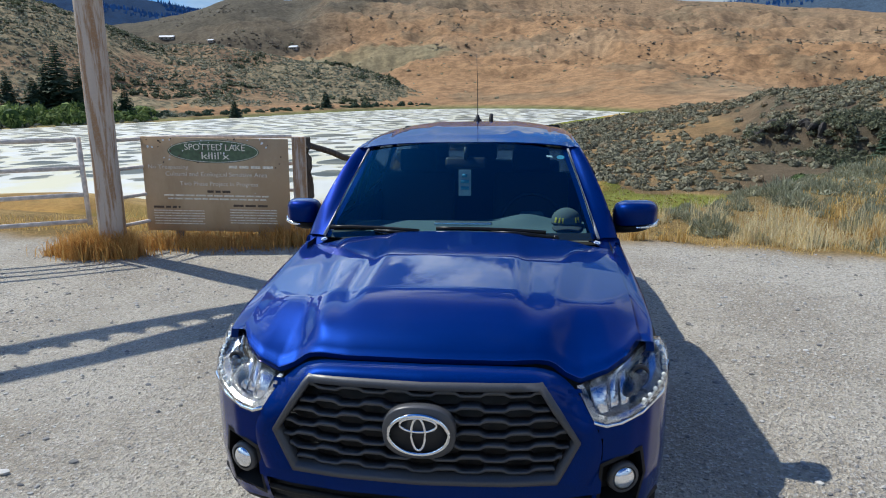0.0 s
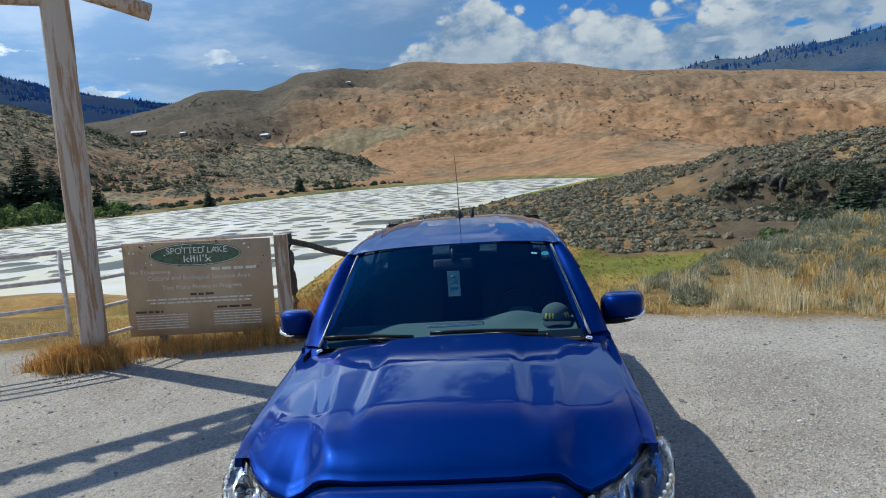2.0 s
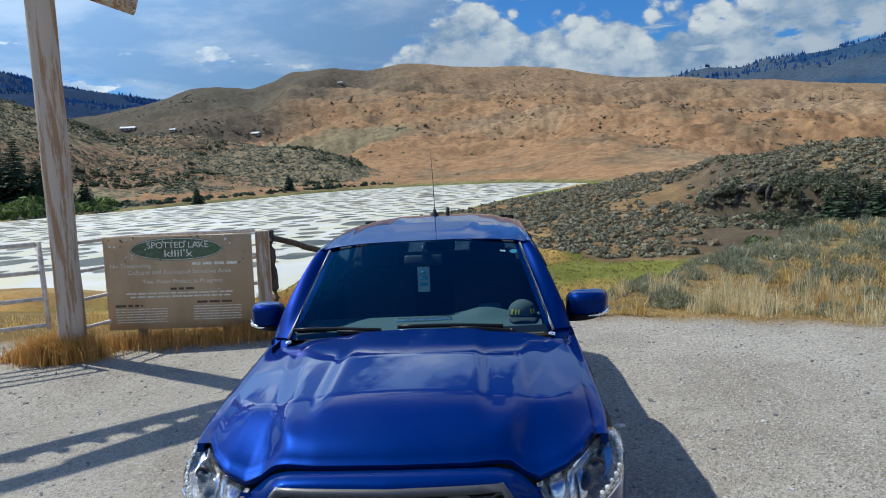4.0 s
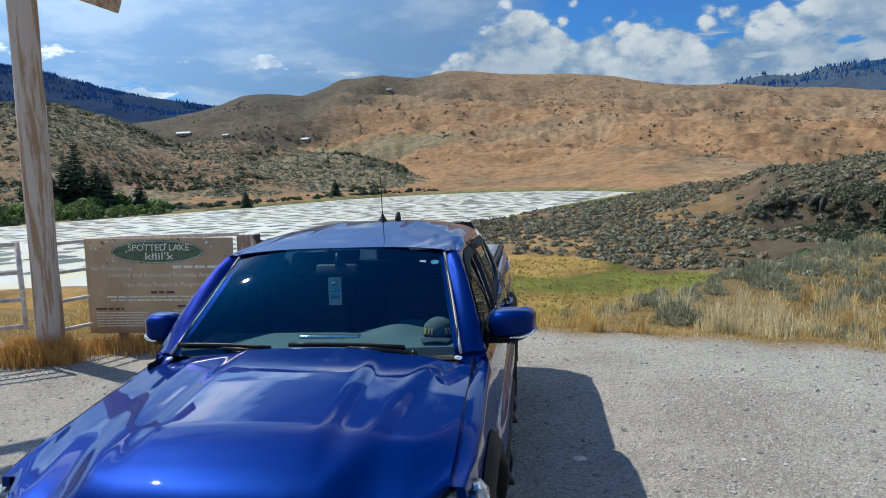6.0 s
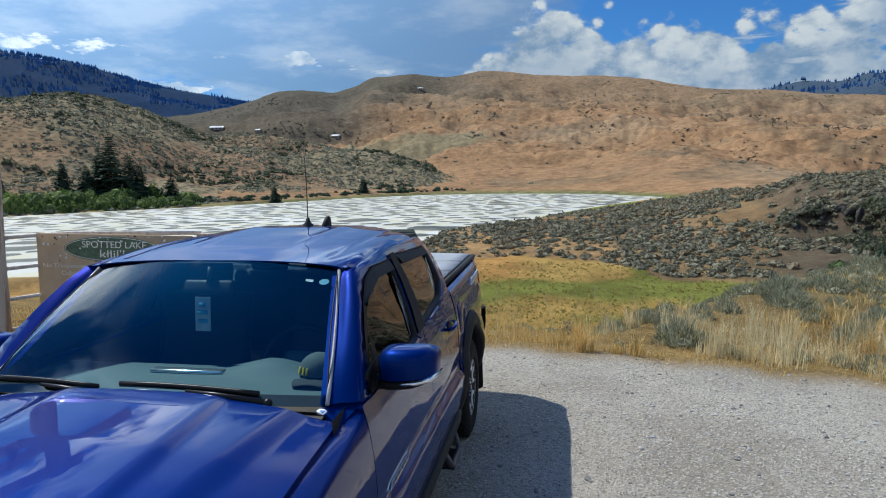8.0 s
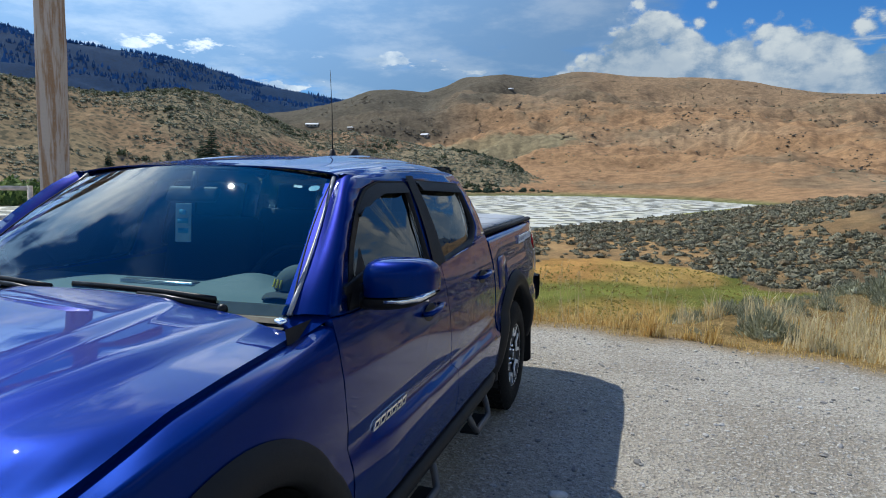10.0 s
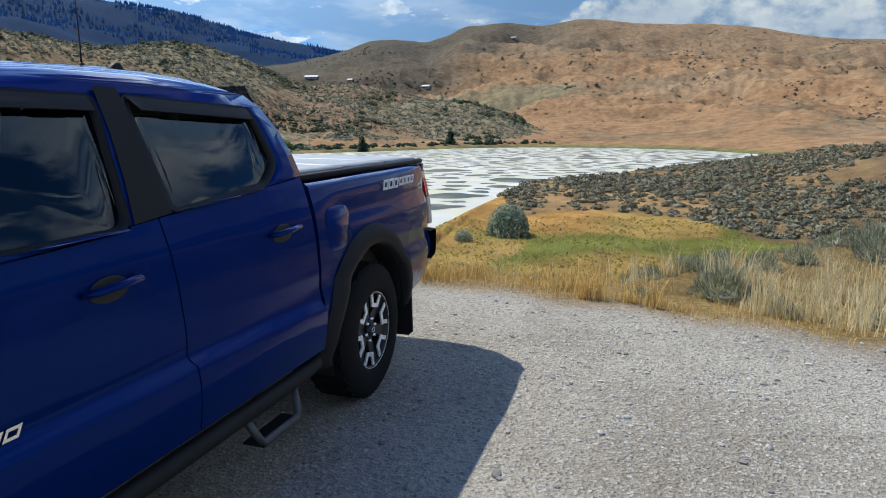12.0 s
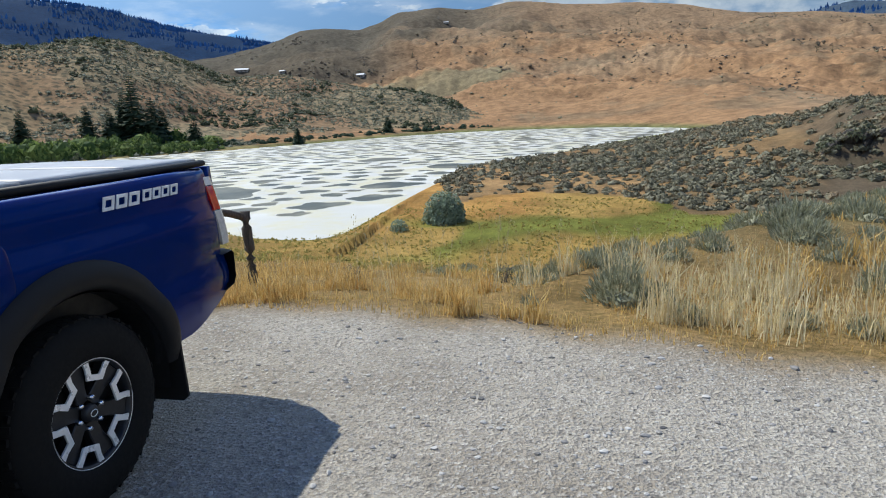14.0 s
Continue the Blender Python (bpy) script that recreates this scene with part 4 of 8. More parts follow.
# front wings, doors, bed sides
for s in (1, -1):
    cols = []
    ys = lin(0.43, FRONT_AXLE + 0.499, 32) + lin(FRONT_AXLE + 0.50, 1.50, 6)
    for y in ys:
        low = max(0.50 if y < FRONT_AXLE else 0.46, arch(y, FRONT_AXLE, 0.50))
        top = between(y, *HOOD_EDGE) - 0.03
        if y < 0.62:
            low = max(low, between(y, (0.42, 0.505, 0.56, 0.62), (1.005, 0.995, 0.93, 0.84)))
        c = [(side_x(y, z), y, z) for z in lin(low, top, 10)]
        x0 = side_x(y, top)
        xe = 0.8035 - between(y, (1.37, 1.48), (0.0, 0.062))
        zin = hood_z(0.8, min(max(y, 0.445), 1.37)) + 0.002 + between(y, (1.37, 1.48), (0.0, 0.035))
        for t in (0.2, 0.45, 0.7, 0.88, 1.0):
            c.append((x0 + (xe - x0) * t, y, top + (zin - top) * math.sin(t * math.pi / 2)))
        if y > FRONT_AXLE + 0.5:
            # the rear edge leans with the door's front edge
            k = (y - FRONT_AXLE - 0.5) / (1.50 - FRONT_AXLE - 0.5)
            c = [(p[0], 1.42 + (1.469 + 0.045 * min(1.0, max(0.0, (1.2 - p[2]) / 0.73)) - 1.42) * k, p[2]) for p in c]
        cols.append(c)
    part("wing", skin(cols, s), PAINT, truck)
    # bulge of the wing over the wheel is the dark flare
    for axle, nm in ((FRONT_AXLE, "wheel_arch_flare"), (REAR_AXLE, "wheel_arch_flare")):
        bm = bmesh.new()
        prev = None
        a0, a1 = (-8, 152) if axle == FRONT_AXLE else (2, 188)
        for t in lin(a0, a1, 40):
            cy, sz = math.cos(radians(t)), math.sin(radians(t))
            ring = []
            for r, out in ((0.480, -0.05), (0.488, 0.020), (0.505, 0.038), (0.545, 0.040), (0.585, 0.022), (0.602, 0.004)):
                y, z = axle + r * cy, HUB_Z + r * sz * 1.02
                z = max(z, 0.36)
                ring.append(bm.verts.new((s * (side_x(min(max(y, 0.32), 5.0), max(z, 0.4)) + out), y, z)))
            if prev:
                for j in range(5):
                    bm.faces.new((prev[j], prev[j + 1], ring[j + 1], ring[j]))
            prev = ring
        bmesh.ops.recalc_face_normals(bm, faces=bm.faces)
        part(nm, bm, TRIM, truck, "matt black plastic flare")
        # dark liner inside the arch
        bm = grid(lambda t, w: (s * (0.50 + 0.40 * w), axle + 0.485 * math.cos(t), HUB_Z + 0.485 * math.sin(t)), lin(-0.2, math.pi + 0.2, 24), [0, 1])
        part("wheel_arch_liner", bm, BLACK, truck)

    def door(name, ya, yb, slant_a, slant_b, lowfn):
        cols = []
        for t in lin(0, 1, 16):
            c = []
            n = 44
            for k in range(n):
                f = k / (n - 1)
                ylow = ya + slant_a + (yb + slant_b - ya - slant_a) * t
                ytop = ya + (yb - ya) * t
                z0, z1 = lowfn(ylow), between(ytop, *BELT)
                z = z0 + (z1 - z0) * f
                y = ylow + (ytop - ylow) * f
                x = side_x(y, z)
                # raised lower moulding with a crisp top edge
                mt = between(y, (1.55, 1.63, 3.45, 3.5), (0.62, 0.755, 0.712, 0.70))
                x += 0.018 * float(ease(z, mt + 0.004, mt - 0.012)) * float(ease(y, 1.56, 1.90))
                x -= 0.009 * math.exp(-((z - mt - 0.022) / 0.02) ** 2) * float(ease(y, 1.56, 1.90))
                c.append((x, y, z))
            cols.append(c)
        return part(name, skin(cols, s), PAINT, truck)

    front_door = door("door", 1.475, 2.596, 0.045, 0.055, lambda y: 0.475)
    rear_door = door("door", 2.602, 3.535, 0.055, 0.03, lambda y: max(0.475, arch(y, REAR_AXLE, 0.60) if y > 3.58 else 0))
    # dark strip under the moulding's top edge and door cups with handles
    for dr, hy, hz in ((front_door, 2.335, 1.062), (rear_door, 3.275, 1.082)):
        x = side_x(hy, hz)
        bm = bmesh.new()
        bmesh.ops.create_uvsphere(bm, u_segments=20, v_segments=10, radius=1.0, matrix=Matrix.Translation((s * (x + 0.002), hy, hz - 0.005)) @ Matrix.Diagonal((0.006, 0.075, 0.042, 1)))
        part("handle_cup", bm, BLACK, dr)
        bm = bmesh.new()
        tube(bm, [(s * (x + 0.004), hy - 0.095, hz + 0.002), (s * (x + 0.032), hy - 0.075, hz + 0.006), (s * (x + 0.042), hy, hz + 0.012), (s * (x + 0.036), hy + 0.085, hz + 0.016), (s * (x + 0.006), hy + 0.108, hz + 0.016)],
             [0.013, 0.016, 0.017, 0.016, 0.012], 10, squash=0.75)
        part("door_handle", bm, PAINT, dr)

    # bed side
    cols = []
    ys = lin(3.575, REAR_AXLE - 0.50, 4) + lin(REAR_AXLE - 0.499, REAR_AXLE + 0.499, 30) + lin(REAR_AXLE + 0.51, 5.27, 10)
    for y in ys:
        low = max(between(y, (3.5, 4.7, 4.9, 5.3), (0.47, 0.47, 0.47, 0.60)), arch(y, REAR_AXLE, 0.50))
        top = between(y, (3.57, 5.0, 5.28), (1.262, 1.268, 1.262))
        c = [(side_x(y, z) - 0.012 * math.exp(-((z - 1.10) / 0.06) ** 2) * float(ease(y, 3.6, 3.9)), y, z) for z in lin(low, top - 0.03, 20)]
        x0 = c[-1][0]
        c += [(x0 - 0.006, y, top - 0.012), (x0 - 0.022, y, top), (x0 - 0.075, y, top)]
        cols.append(c)
    bed = part("bed_side", skin(cols, s), PAINT, truck)
    if s > 0:
        # filler flap: a thin raised rounded square
        bm = bmesh.new()
        ring = []
        for k in range(40):
            t = 2 * math.pi * k / 40
            c, d = math.cos(t), math.sin(t)
            ring.append((math.copysign(abs(c) ** 0.45, c), math.copysign(abs(d) ** 0.45, d)))
        outer = [bm.verts.new((side_x(3.79 + 0.125 * a, 1.03 + 0.108 * b) + 0.001, 3.79 + 0.125 * a, 1.03 + 0.108 * b)) for a, b in ring]
        inner = [bm.verts.new((side_x(3.79 + 0.118 * a, 1.03 + 0.101 * b) + 0.006, 3.79 + 0.118 * a, 1.03 + 0.101 * b)) for a, b in ring]
        for k in range(40):
            bm.faces.new((outer[k], outer[(k + 1) % 40], inner[(k + 1) % 40], inner[k]))
        bm.faces.new(inner)
        part("filler_flap", bm, PAINT, bed)
    # tail lamp: red above, clear below, wrapped round the corner
    lamp = thing("tail_lamp", "", "")
    lamp.parent = truck
    for nm, za, zb, mat in (("red_lens", 1.035, 1.165, RED_LENS), ("clear_lens", 0.84, 1.03, WHITE_LENS), ("upper_lens", 1.17, 1.215, WHITE_LENS)):
        cols = []
        for t in lin(0, 1, 8):
            y = 5.235 + 0.115 * min(1.0, t * 1.3)
            xin = 0.12 * max(0.0, t - 0.45) ** 1.3
            cols.append([(side_x(min(5.25, y), z) * 0.985 + 0.012 - xin * 1.2, y + 0.05 * float(ease(z, 1.2, 0.85)), z) for z in lin(za, zb, 5)])
        part(nm, skin(cols, s), mat, lamp)

    # greenhouse: window, surround, visor, pillars
    def cab_x(y, z):
        """Half width of the cab above the belt."""
        b = between(y, *BELT)
        t = max(0.0, (z - b) / (1.70 - b))
        return (side_x(y, b) - 0.006) * (1 - t) + 0.655 * t + 0.020 * math.sin(min(1.0, t) * math.pi) - 0.02 * float(ease(y, 3.2, 3.55)) * t

    def a_line(z):
        """y of the windscreen pillar's outer line."""
        return between(z, (1.205, 1.35, 1.50, 1.60, 1.66, 1.70), (1.48, 1.60, 1.775, 1.905, 2.02, 2.12))

    def top_line(y):
        return between(y, (1.95, 2.1, 2.4, 2.8, 3.2, 3.45), (1.63, 1.660, 1.680, 1.684, 1.670, 1.65))

    def pane(name, outline, mat, off, parent=truck):
        bm = bmesh.new()
        vs = [bm.verts.new((s * (cab_x(y, z) + off), y, z)) for y, z in outline]
        bm.faces.new(vs if s > 0 else vs[::-1])
        bmesh.ops.triangulate(bm, faces=bm.faces)
        bmesh.ops.subdivide_edges(bm, edges=bm.edges, cuts=2)
        for v in bm.verts:
            v.co.x = s * (cab_x(v.co.y, v.co.z) + off)
        bmesh.ops.recalc_face_normals(bm, faces=bm.faces)
        return part(name, bm, mat, parent)

    def rounded_outline(corners, r=0.045, n=5):
        out = []
        m = len(corners)
        for k in range(m):
            p, q, w = (Vector(corners[(k + d) % m]) for d in (-1, 0, 1))
            a, b = q + (p - q).normalized() * r, q + (w - q).normalized() * r
            for t in lin(0, 1, n):
                out.append(tuple((a * (1 - t) + q * t) * (1 - t) + (q * (1 - t) + b * t) * t))
        return out

    front_pane = rounded_outline([(1.63, 1.213), (2.462, 1.222), (2.508, 1.602), (2.22, 1.606), (2.06, 1.578), (1.92, 1.508), (1.765, 1.392)])
    rear_pane = rounded_outline([(2.690, 1.247), (3.25, 1.293), (3.362, 1.37), (3.325, 1.585), (2.655, 1.610)])
    # painted frame: the cab side with the two window openings cut out
    outer = [(1.49, 1.208)] + [(a_line(z), z) for z in (1.25, 1.35, 1.45, 1.55, 1.60, 1.64)] + [(y, top_line(y)) for y in (2.10, 2.2, 2.4, 2.6, 2.8, 3.0, 3.2, 3.36)] + [(3.450, 1.605), (3.507, 1.505), (3.543, 1.405), (3.562, 1.303)]
    outer += [(y, between(y, *BELT) + 0.002) for y in (3.4, 3.25, 3.0, 2.8, 2.62, 2.4, 2.1, 1.8, 1.62)]
    rim = [rounded_outline([(1.585, 1.203), (2.482, 1.212), (2.530, 1.622), (2.20, 1.626), (2.035, 1.598), (1.89, 1.526), (1.73, 1.401)]), rounded_outline([(2.662, 1.236), (3.265, 1.278), (3.388, 1.36), (3.345, 1.605), (2.630, 1.630)])]
    loops = [[Vector((y, z, 0)) for y, z in loop] for loop in (outer, *rim)]
    flat_pts = [p for loop in loops for p in loop]
    tris = tessellate_polygon(loops)
    bm = bmesh.new()
    vs = [bm.verts.new((s * cab_x(p.x, p.y), p.x, p.y)) for p in flat_pts]
    for t in tris:
        try:
            bm.faces.new([vs[k] for k in t])
        except ValueError:
            pass
    bmesh.ops.subdivide_edges(bm, edges=[e for e in bm.edges if e.calc_length() > 0.15], cuts=2, use_grid_fill=False)
    for v in bm.verts:
        v.co.x = s * cab_x(v.co.y, v.co.z)
    bmesh.ops.recalc_face_normals(bm, faces=bm.faces)
    bm.normal_update()
    if sum(f.normal.x for f in bm.faces) * s < 0:
        bmesh.ops.reverse_faces(bm, faces=bm.faces)
    cab_side = part("cab_side", bm, PAINT, truck)
    cab_side.modifiers.new("thick", "SOLIDIFY").thickness = 0.03
    for nm, loop_out, loop_in, glass in (("front_window", rim[0], front_pane, DARK_GLASS), ("rear_window", rim[1], rear_pane, DARK_GLASS)):
        win = pane(nm, loop_in, glass, -0.018)
        bm = bmesh.new()
        n = len(loop_in)
        a = [bm.verts.new((s * (cab_x(y, z) + 0.004), y, z)) for y, z in loop_out]
        b = [bm.verts.new((s * (cab_x(y, z) + 0.001), y, z)) for y, z in loop_in]
        c = [bm.verts.new((s * (cab_x(y, z) - 0.024), y, z)) for y, z in loop_in]
        for k in range(n):
            bm.faces.new((a[k], a[(k + 1) % n], b[(k + 1) % n], b[k]))
            bm.faces.new((b[k], b[(k + 1) % n], c[(k + 1) % n], c[k]))
        bmesh.ops.recalc_face_normals(bm, faces=bm.faces)
        part("window_seal", bm, TRIM, win)
    # black B pillar cover
    pane("door_pillar", [(2.486, 1.226), (2.658, 1.242), (2.627, 1.648), (2.534, 1.648)], TRIM, 0.014)
    pane("mirror_sail", [(1.60, 1.212), (1.79, 1.216), (1.80, 1.40)], TRIM, 0.008)
    # rain visors: smoked strips over the top of each window
    for ya, yb in ((1.90, 2.50), (2.66, 3.32)):
        cols = []
        for t in lin(0, 1, 20):
            y = ya + (yb - ya) * t
            zt = between(y, (1.88, 1.97, 2.06, 2.20, 2.50, 2.65, 3.33), (1.505, 1.555, 1.592, 1.618, 1.616, 1.624, 1.598))
            drop = 0.010 + 0.034 * float(ease(t, 0.0, 0.25 if ya < 2 else 0.04))
            cols.append([(cab_x(y, zt) + 0.004, y, zt), (cab_x(y, zt - 0.02) + 0.011, y, zt - 0.02), (cab_x(y, zt - drop) + 0.014, y, zt - drop)])
        part("rain_visor", skin(cols, s), TRIM, truck, "smoked plastic rain visor")
    # windscreen pillar outer skin, with the bright edge strip
    cols = []
    for z in lin(1.215, 1.650, 16):
        yo = a_line(z) + 0.02
        xo = cab_x(yo, z)
        xi, yi = between(z, (1.215, 1.635, 1.668), (0.742, 0.605, 0.595)), between(z, (1.215, 1.635, 1.668), (1.425, 2.00, 2.05))
        cols.append([(xo, yo, z), (xo - 0.012, yo - 0.035, z + 0.002), (xi + 0.35 * (xo - xi), yi + 0.25 * (yo - yi), z + 0.006), (xi, yi, z + 0.003)])
    part("windscreen_pillar", skin(cols, s), PAINT, truck)
    bm = bmesh.new()
    tube(bm, [(s * (0.744 - 0.137 * t), 1.418 + 0.575 * t + 0.02 * math.sin(t * math.pi), 1.222 + 0.418 * t) for t in lin(0, 1, 10)], 0.008, 8)
    part("windscreen_moulding", bm, STRIP, truck)

    # mirror
    mirror = thing("wing_mirror", "", "")
    mirror.parent = truck
    cx, cy, cz = (0.983 if s > 0 else 0.962), 1.745, 1.288
    for nm, upper in (("mirror_shell", True), ("mirror_base", False)):
        bm = bmesh.new()
        bmesh.ops.create_uvsphere(bm, u_segments=36, v_segments=26, radius=1.0)
        cut = [v for v in bm.verts if (v.co.z < -0.22) == upper and abs(v.co.z + 0.22) > 0.07]
        bmesh.ops.delete(bm, geom=cut, context="VERTS")
        for v in bm.verts:
            p = v.co.copy()
            sx, sy, sz = (math.copysign(abs(c) ** 0.60, c) for c in p)
            y = -abs(sy) * (0.115 if upper else 0.122) if sy < 0 else sy * 0.03
            x = sx * (0.140 if upper else 0.145) * (0.90 if s > 0 else 0.74)
            z = sz * 0.092 * (1 - 0.14 * (sx + 1) / 2) + 0.008 * sx
            y += 0.055 * sx * sx * (1 if sx > 0 else 0.35)
            if not upper:
                z -= 0.004
                x -= 0.02 * float(ease(sz, -0.4, -0.9))
            v.co = (s * (cx + x), cy + y, cz + z)
        bmesh.ops.recalc_face_normals(bm, faces=bm.faces)
        part(nm, bm, PAINT if upper else TRIM, mirror, "" if upper else "black mirror base")
    bm = bmesh.new()
    tube(bm, [(s * 0.79, 1.735, 1.215), (s * 0.86, 1.725, 1.218), (s * 0.94, 1.720, 1.222), (s * 1.02, 1.735, 1.230)], [0.060, 0.045, 0.040, 0.022], 12, squash=0.7)
    box(bm, (0.02, 0.16, 0.12), (s * 0.832, 1.70, 1.240), (12, 0, 0), 0.008)
    part("mirror_arm", bm, TRIM, mirror)
    bm = bmesh.new()
    tube(bm, [(s * (cx + q * (0.90 if s > 0 else 0.74)), yy, zz) for q, yy, zz in ((-0.015, 1.628, 1.238), (0.05, 1.645, 1.241), (0.105, 1.680, 1.249), (0.138, 1.735, 1.262))], [0.006, 0.012, 0.014, 0.009], 8, squash=0.9)
    part("turn_signal", bm, LAMP_SILVER, mirror, "clear turn signal strip")
    bm = bmesh.new()
    box(bm, (0.18 if s > 0 else 0.15, 0.006, 0.135), (s * cx, 1.778, 1.285), (0, 0, s * 6), 0.002)
    part("mirror_glass", bm, CHROME, mirror)

    # side step: a long tube with two hoop steps
    step = thing("side_step", "", "")
    step.parent = truck
    bm = bmesh.new()
    tube(bm, [(s * 0.80, 1.42, 0.42), (s * 0.885, 1.50, 0.415), (s * 0.90, 1.65, 0.415), (s * 0.90, 3.40, 0.415), (s * 0.885, 3.52, 0.415), (s * 0.80, 3.60, 0.42)], 0.036, 12)
    part("step_tube", bm, TRIM, step)
    for ya in (1.98, 2.93):
        bm = bmesh.new()
        tube(bm, [(s * 0.895, ya, 0.40), (s * 0.925, ya + 0.02, 0.33), (s * 0.945, ya + 0.05, 0.275), (s * 0.945, ya + 0.31, 0.275), (s * 0.925, ya + 0.34, 0.33), (s * 0.895, ya + 0.36, 0.40)], 0.018, 10)
        part("hoop_step", bm, GREY_TRIM, step)
        bm = bmesh.new()
        box(bm, (0.10, 0.29, 0.012), (s * 0.905, ya + 0.18, 0.268), (0, 0, 0), 0.004)
        part("tread_plate", bm, TRIM, step)
    # mud flaps
    for yy, zt in ((1.40, 0.52), (4.70, 0.62)):
        bm = bmesh.new()
        prism(bm, [(s * 0.66, yy, zt), (s * 0.925, yy, zt), (s * 0.93, yy + 0.015, 0.21), (s * 0.90, yy + 0.018, 0.185), (s * 0.68, yy + 0.018, 0.185), (s * 0.66, yy + 0.015, 0.21)], (0, 1, 0), 0.014)
        part("mud_flap", bm, TRIM, truck, smooth=False)

# roof
def roof_place(u, v):
    """u from the windscreen's top to the rear edge, v across."""
    a = abs(v)
    y = (1.968 + 0.027 * a**2.2) * (1 - u) + 3.44 * u
    x = v * between(y, (1.95, 2.2, 3.2, 3.44), (0.632, 0.670, 0.670, 0.648))
    crown = between(y, (1.95, 2.10, 2.25, 2.6, 3.0, 3.3, 3.44), (1.677, 1.690, 1.706, 1.732, 1.748, 1.736, 1.702))
    edge = between(y, (1.95, 2.10, 2.4, 2.8, 3.2, 3.44), (1.640, 1.662, 1.684, 1.688, 1.668, 1.64))
    z = crown + (edge - crown) * a**3.2 - 0.022 * max(0.0, (a - 0.93) / 0.07) ** 2
    z -= 0.007 * (math.exp(-((a - 0.80) / 0.035) ** 2)) * float(ease(u, 0.03, 0.12))
    z += 0.006 * (math.exp(-((a - 0.42) / 0.05) ** 2)) * float(ease(u, 0.15, 0.3)) * float(ease(u, 0.97, 0.8))
    return x, y, z


bm = grid(roof_place, [0, 0.01] + lin(0.03, 1, 30), lin(-1, 1, 61), flip=True)
for e in bm.edges:
    e.smooth = not e.is_boundary
roof = part("roof", bm, PAINT, truck)
roof.modifiers.new("thick", "SOLIDIFY").thickness = -0.006
for s in (1, -1):
    bm = bmesh.new()
    tube(bm, [tuple(Vector(roof_place(u, s * 0.97)) + Vector((0, 0, 0.001))) for u in lin(0.0, 0.98, 24)], 0.005, 6)
    part("roof_moulding", bm, PAINT, roof)
# cab back: rear window and panel
bm = grid(lambda u, v: (v * (0.63 + 0.19 * u), 3.44 + 0.115 * u, 1.70 - 0.45 * u), lin(0, 1, 6), lin(-1, 1, 9))
part("back_window", bm, DARK_GLASS, truck)
bm = grid(lambda u, v: (v * 0.83, 3.555, 1.25 - 0.75 * u), lin(0, 1, 3), lin(-1, 1, 3))
part("cab_back", bm, PAINT, truck)

# windscreen
def screen_place(u, v):
    """u from the cowl up, v across."""
    a = abs(v)
    x = v * (0.745 - 0.140 * u)
    y = (1.385 + 0.04 * a**2) * (1 - u) + (1.968 + 0.027 * a**2) * u + 0.03 * math.sin(u * math.pi) * -1
    z = 1.212 + (1.684 - 1.212) * u + 0.012 * math.sin(u * math.pi) - 0.044 * u * a**2.2
    return x, y, z


bm = grid(screen_place, lin(0, 1, 22), lin(-1, 1, 41), flip=True)
screen = part("windscreen", bm, GLASS, truck, "tinted windscreen")
screen.visible_shadow = False
bm = grid(lambda u, v: tuple(Vector(screen_place(u, v)) + Vector((0, 0.004, -0.003))), lin(0.985, 1.0, 3), lin(-1, 1, 41), flip=True)
part("shade_band", bm, TRIM, screen)
bm = grid(lambda u, v: tuple(Vector(screen_place(u, v)) + Vector((0, 0.004, -0.003))), lin(0.0, 0.07, 3), lin(-1, 1, 41), flip=True)
part("cowl_band", bm, BLACK, screen)
for side in (1, -1):
    bm = bmesh.new()
    tube(bm, [screen_place(u, side * 0.995) for u in lin(0.02, 0.98, 12)], 0.003, 6)
    part("screen_seal", bm, TRIM, screen)
# stickers and hanging tag
def on_screen(u, v, w, h, name, mat, label, lift=-0.006):
    bm = bmesh.new()
    c = [screen_place(u + b * h / 2, v + a * w / 2) for a, b in ((-1, -1), (1, -1), (1, 1), (-1, 1))]
    q = [bm.verts.new(Vector(p) + Vector((0, -lift * 0.3, lift))) for p in c]
    bm.faces.new(q)
    return part(name, bm, mat, screen, label)


on_screen(0.885, 0.80, 0.055, 0.02, "sticker", PAPER, "small white sticker")
bm = bmesh.new()
c = Vector(screen_place(0.885, 0.905)) + Vector((0, 0.003, -0.005))
bmesh.ops.create_circle(bm, cap_ends=True, segments=20, radius=0.020, matrix=Matrix.Translation(c) @ Euler((radians(35), 0, 0)).to_matrix().to_4x4() @ Matrix.Diagonal((1.15, 0.9, 1, 1)))
part("round_sticker", bm, PAPER_BLUE, screen, "round pale blue sticker")
bm = bmesh.new()
box(bm, (0.075, 0.004, 0.155), (0.0, 1.865, 1.452), (-4, 0, 0), 0.0015)
tag = part("hanging_tag", bm, TAG, truck, "pale hanging permit tag")
for k, (w, zc) in enumerate(((0.03, 1.495), (0.05, 1.46), (0.05, 1.42))):
    bm = bmesh.new()
    box(bm, (w, 0.002, 0.02), (0.0, 1.8615, zc), (-4, 0, 0))
    part("print_bar", bm, PAPER_BLUE, tag)
bm = bmesh.new()
box(bm, (0.25, 0.03, 0.07), (0.0, 1.93, 1.565), (-30, 0, 0), 0.02, 3)
tube(bm, [(0, 1.93, 1.58), (0, 1.95, 1.655)], 0.012, 8)
part("rear_view_mirror", bm, BLACK, truck)

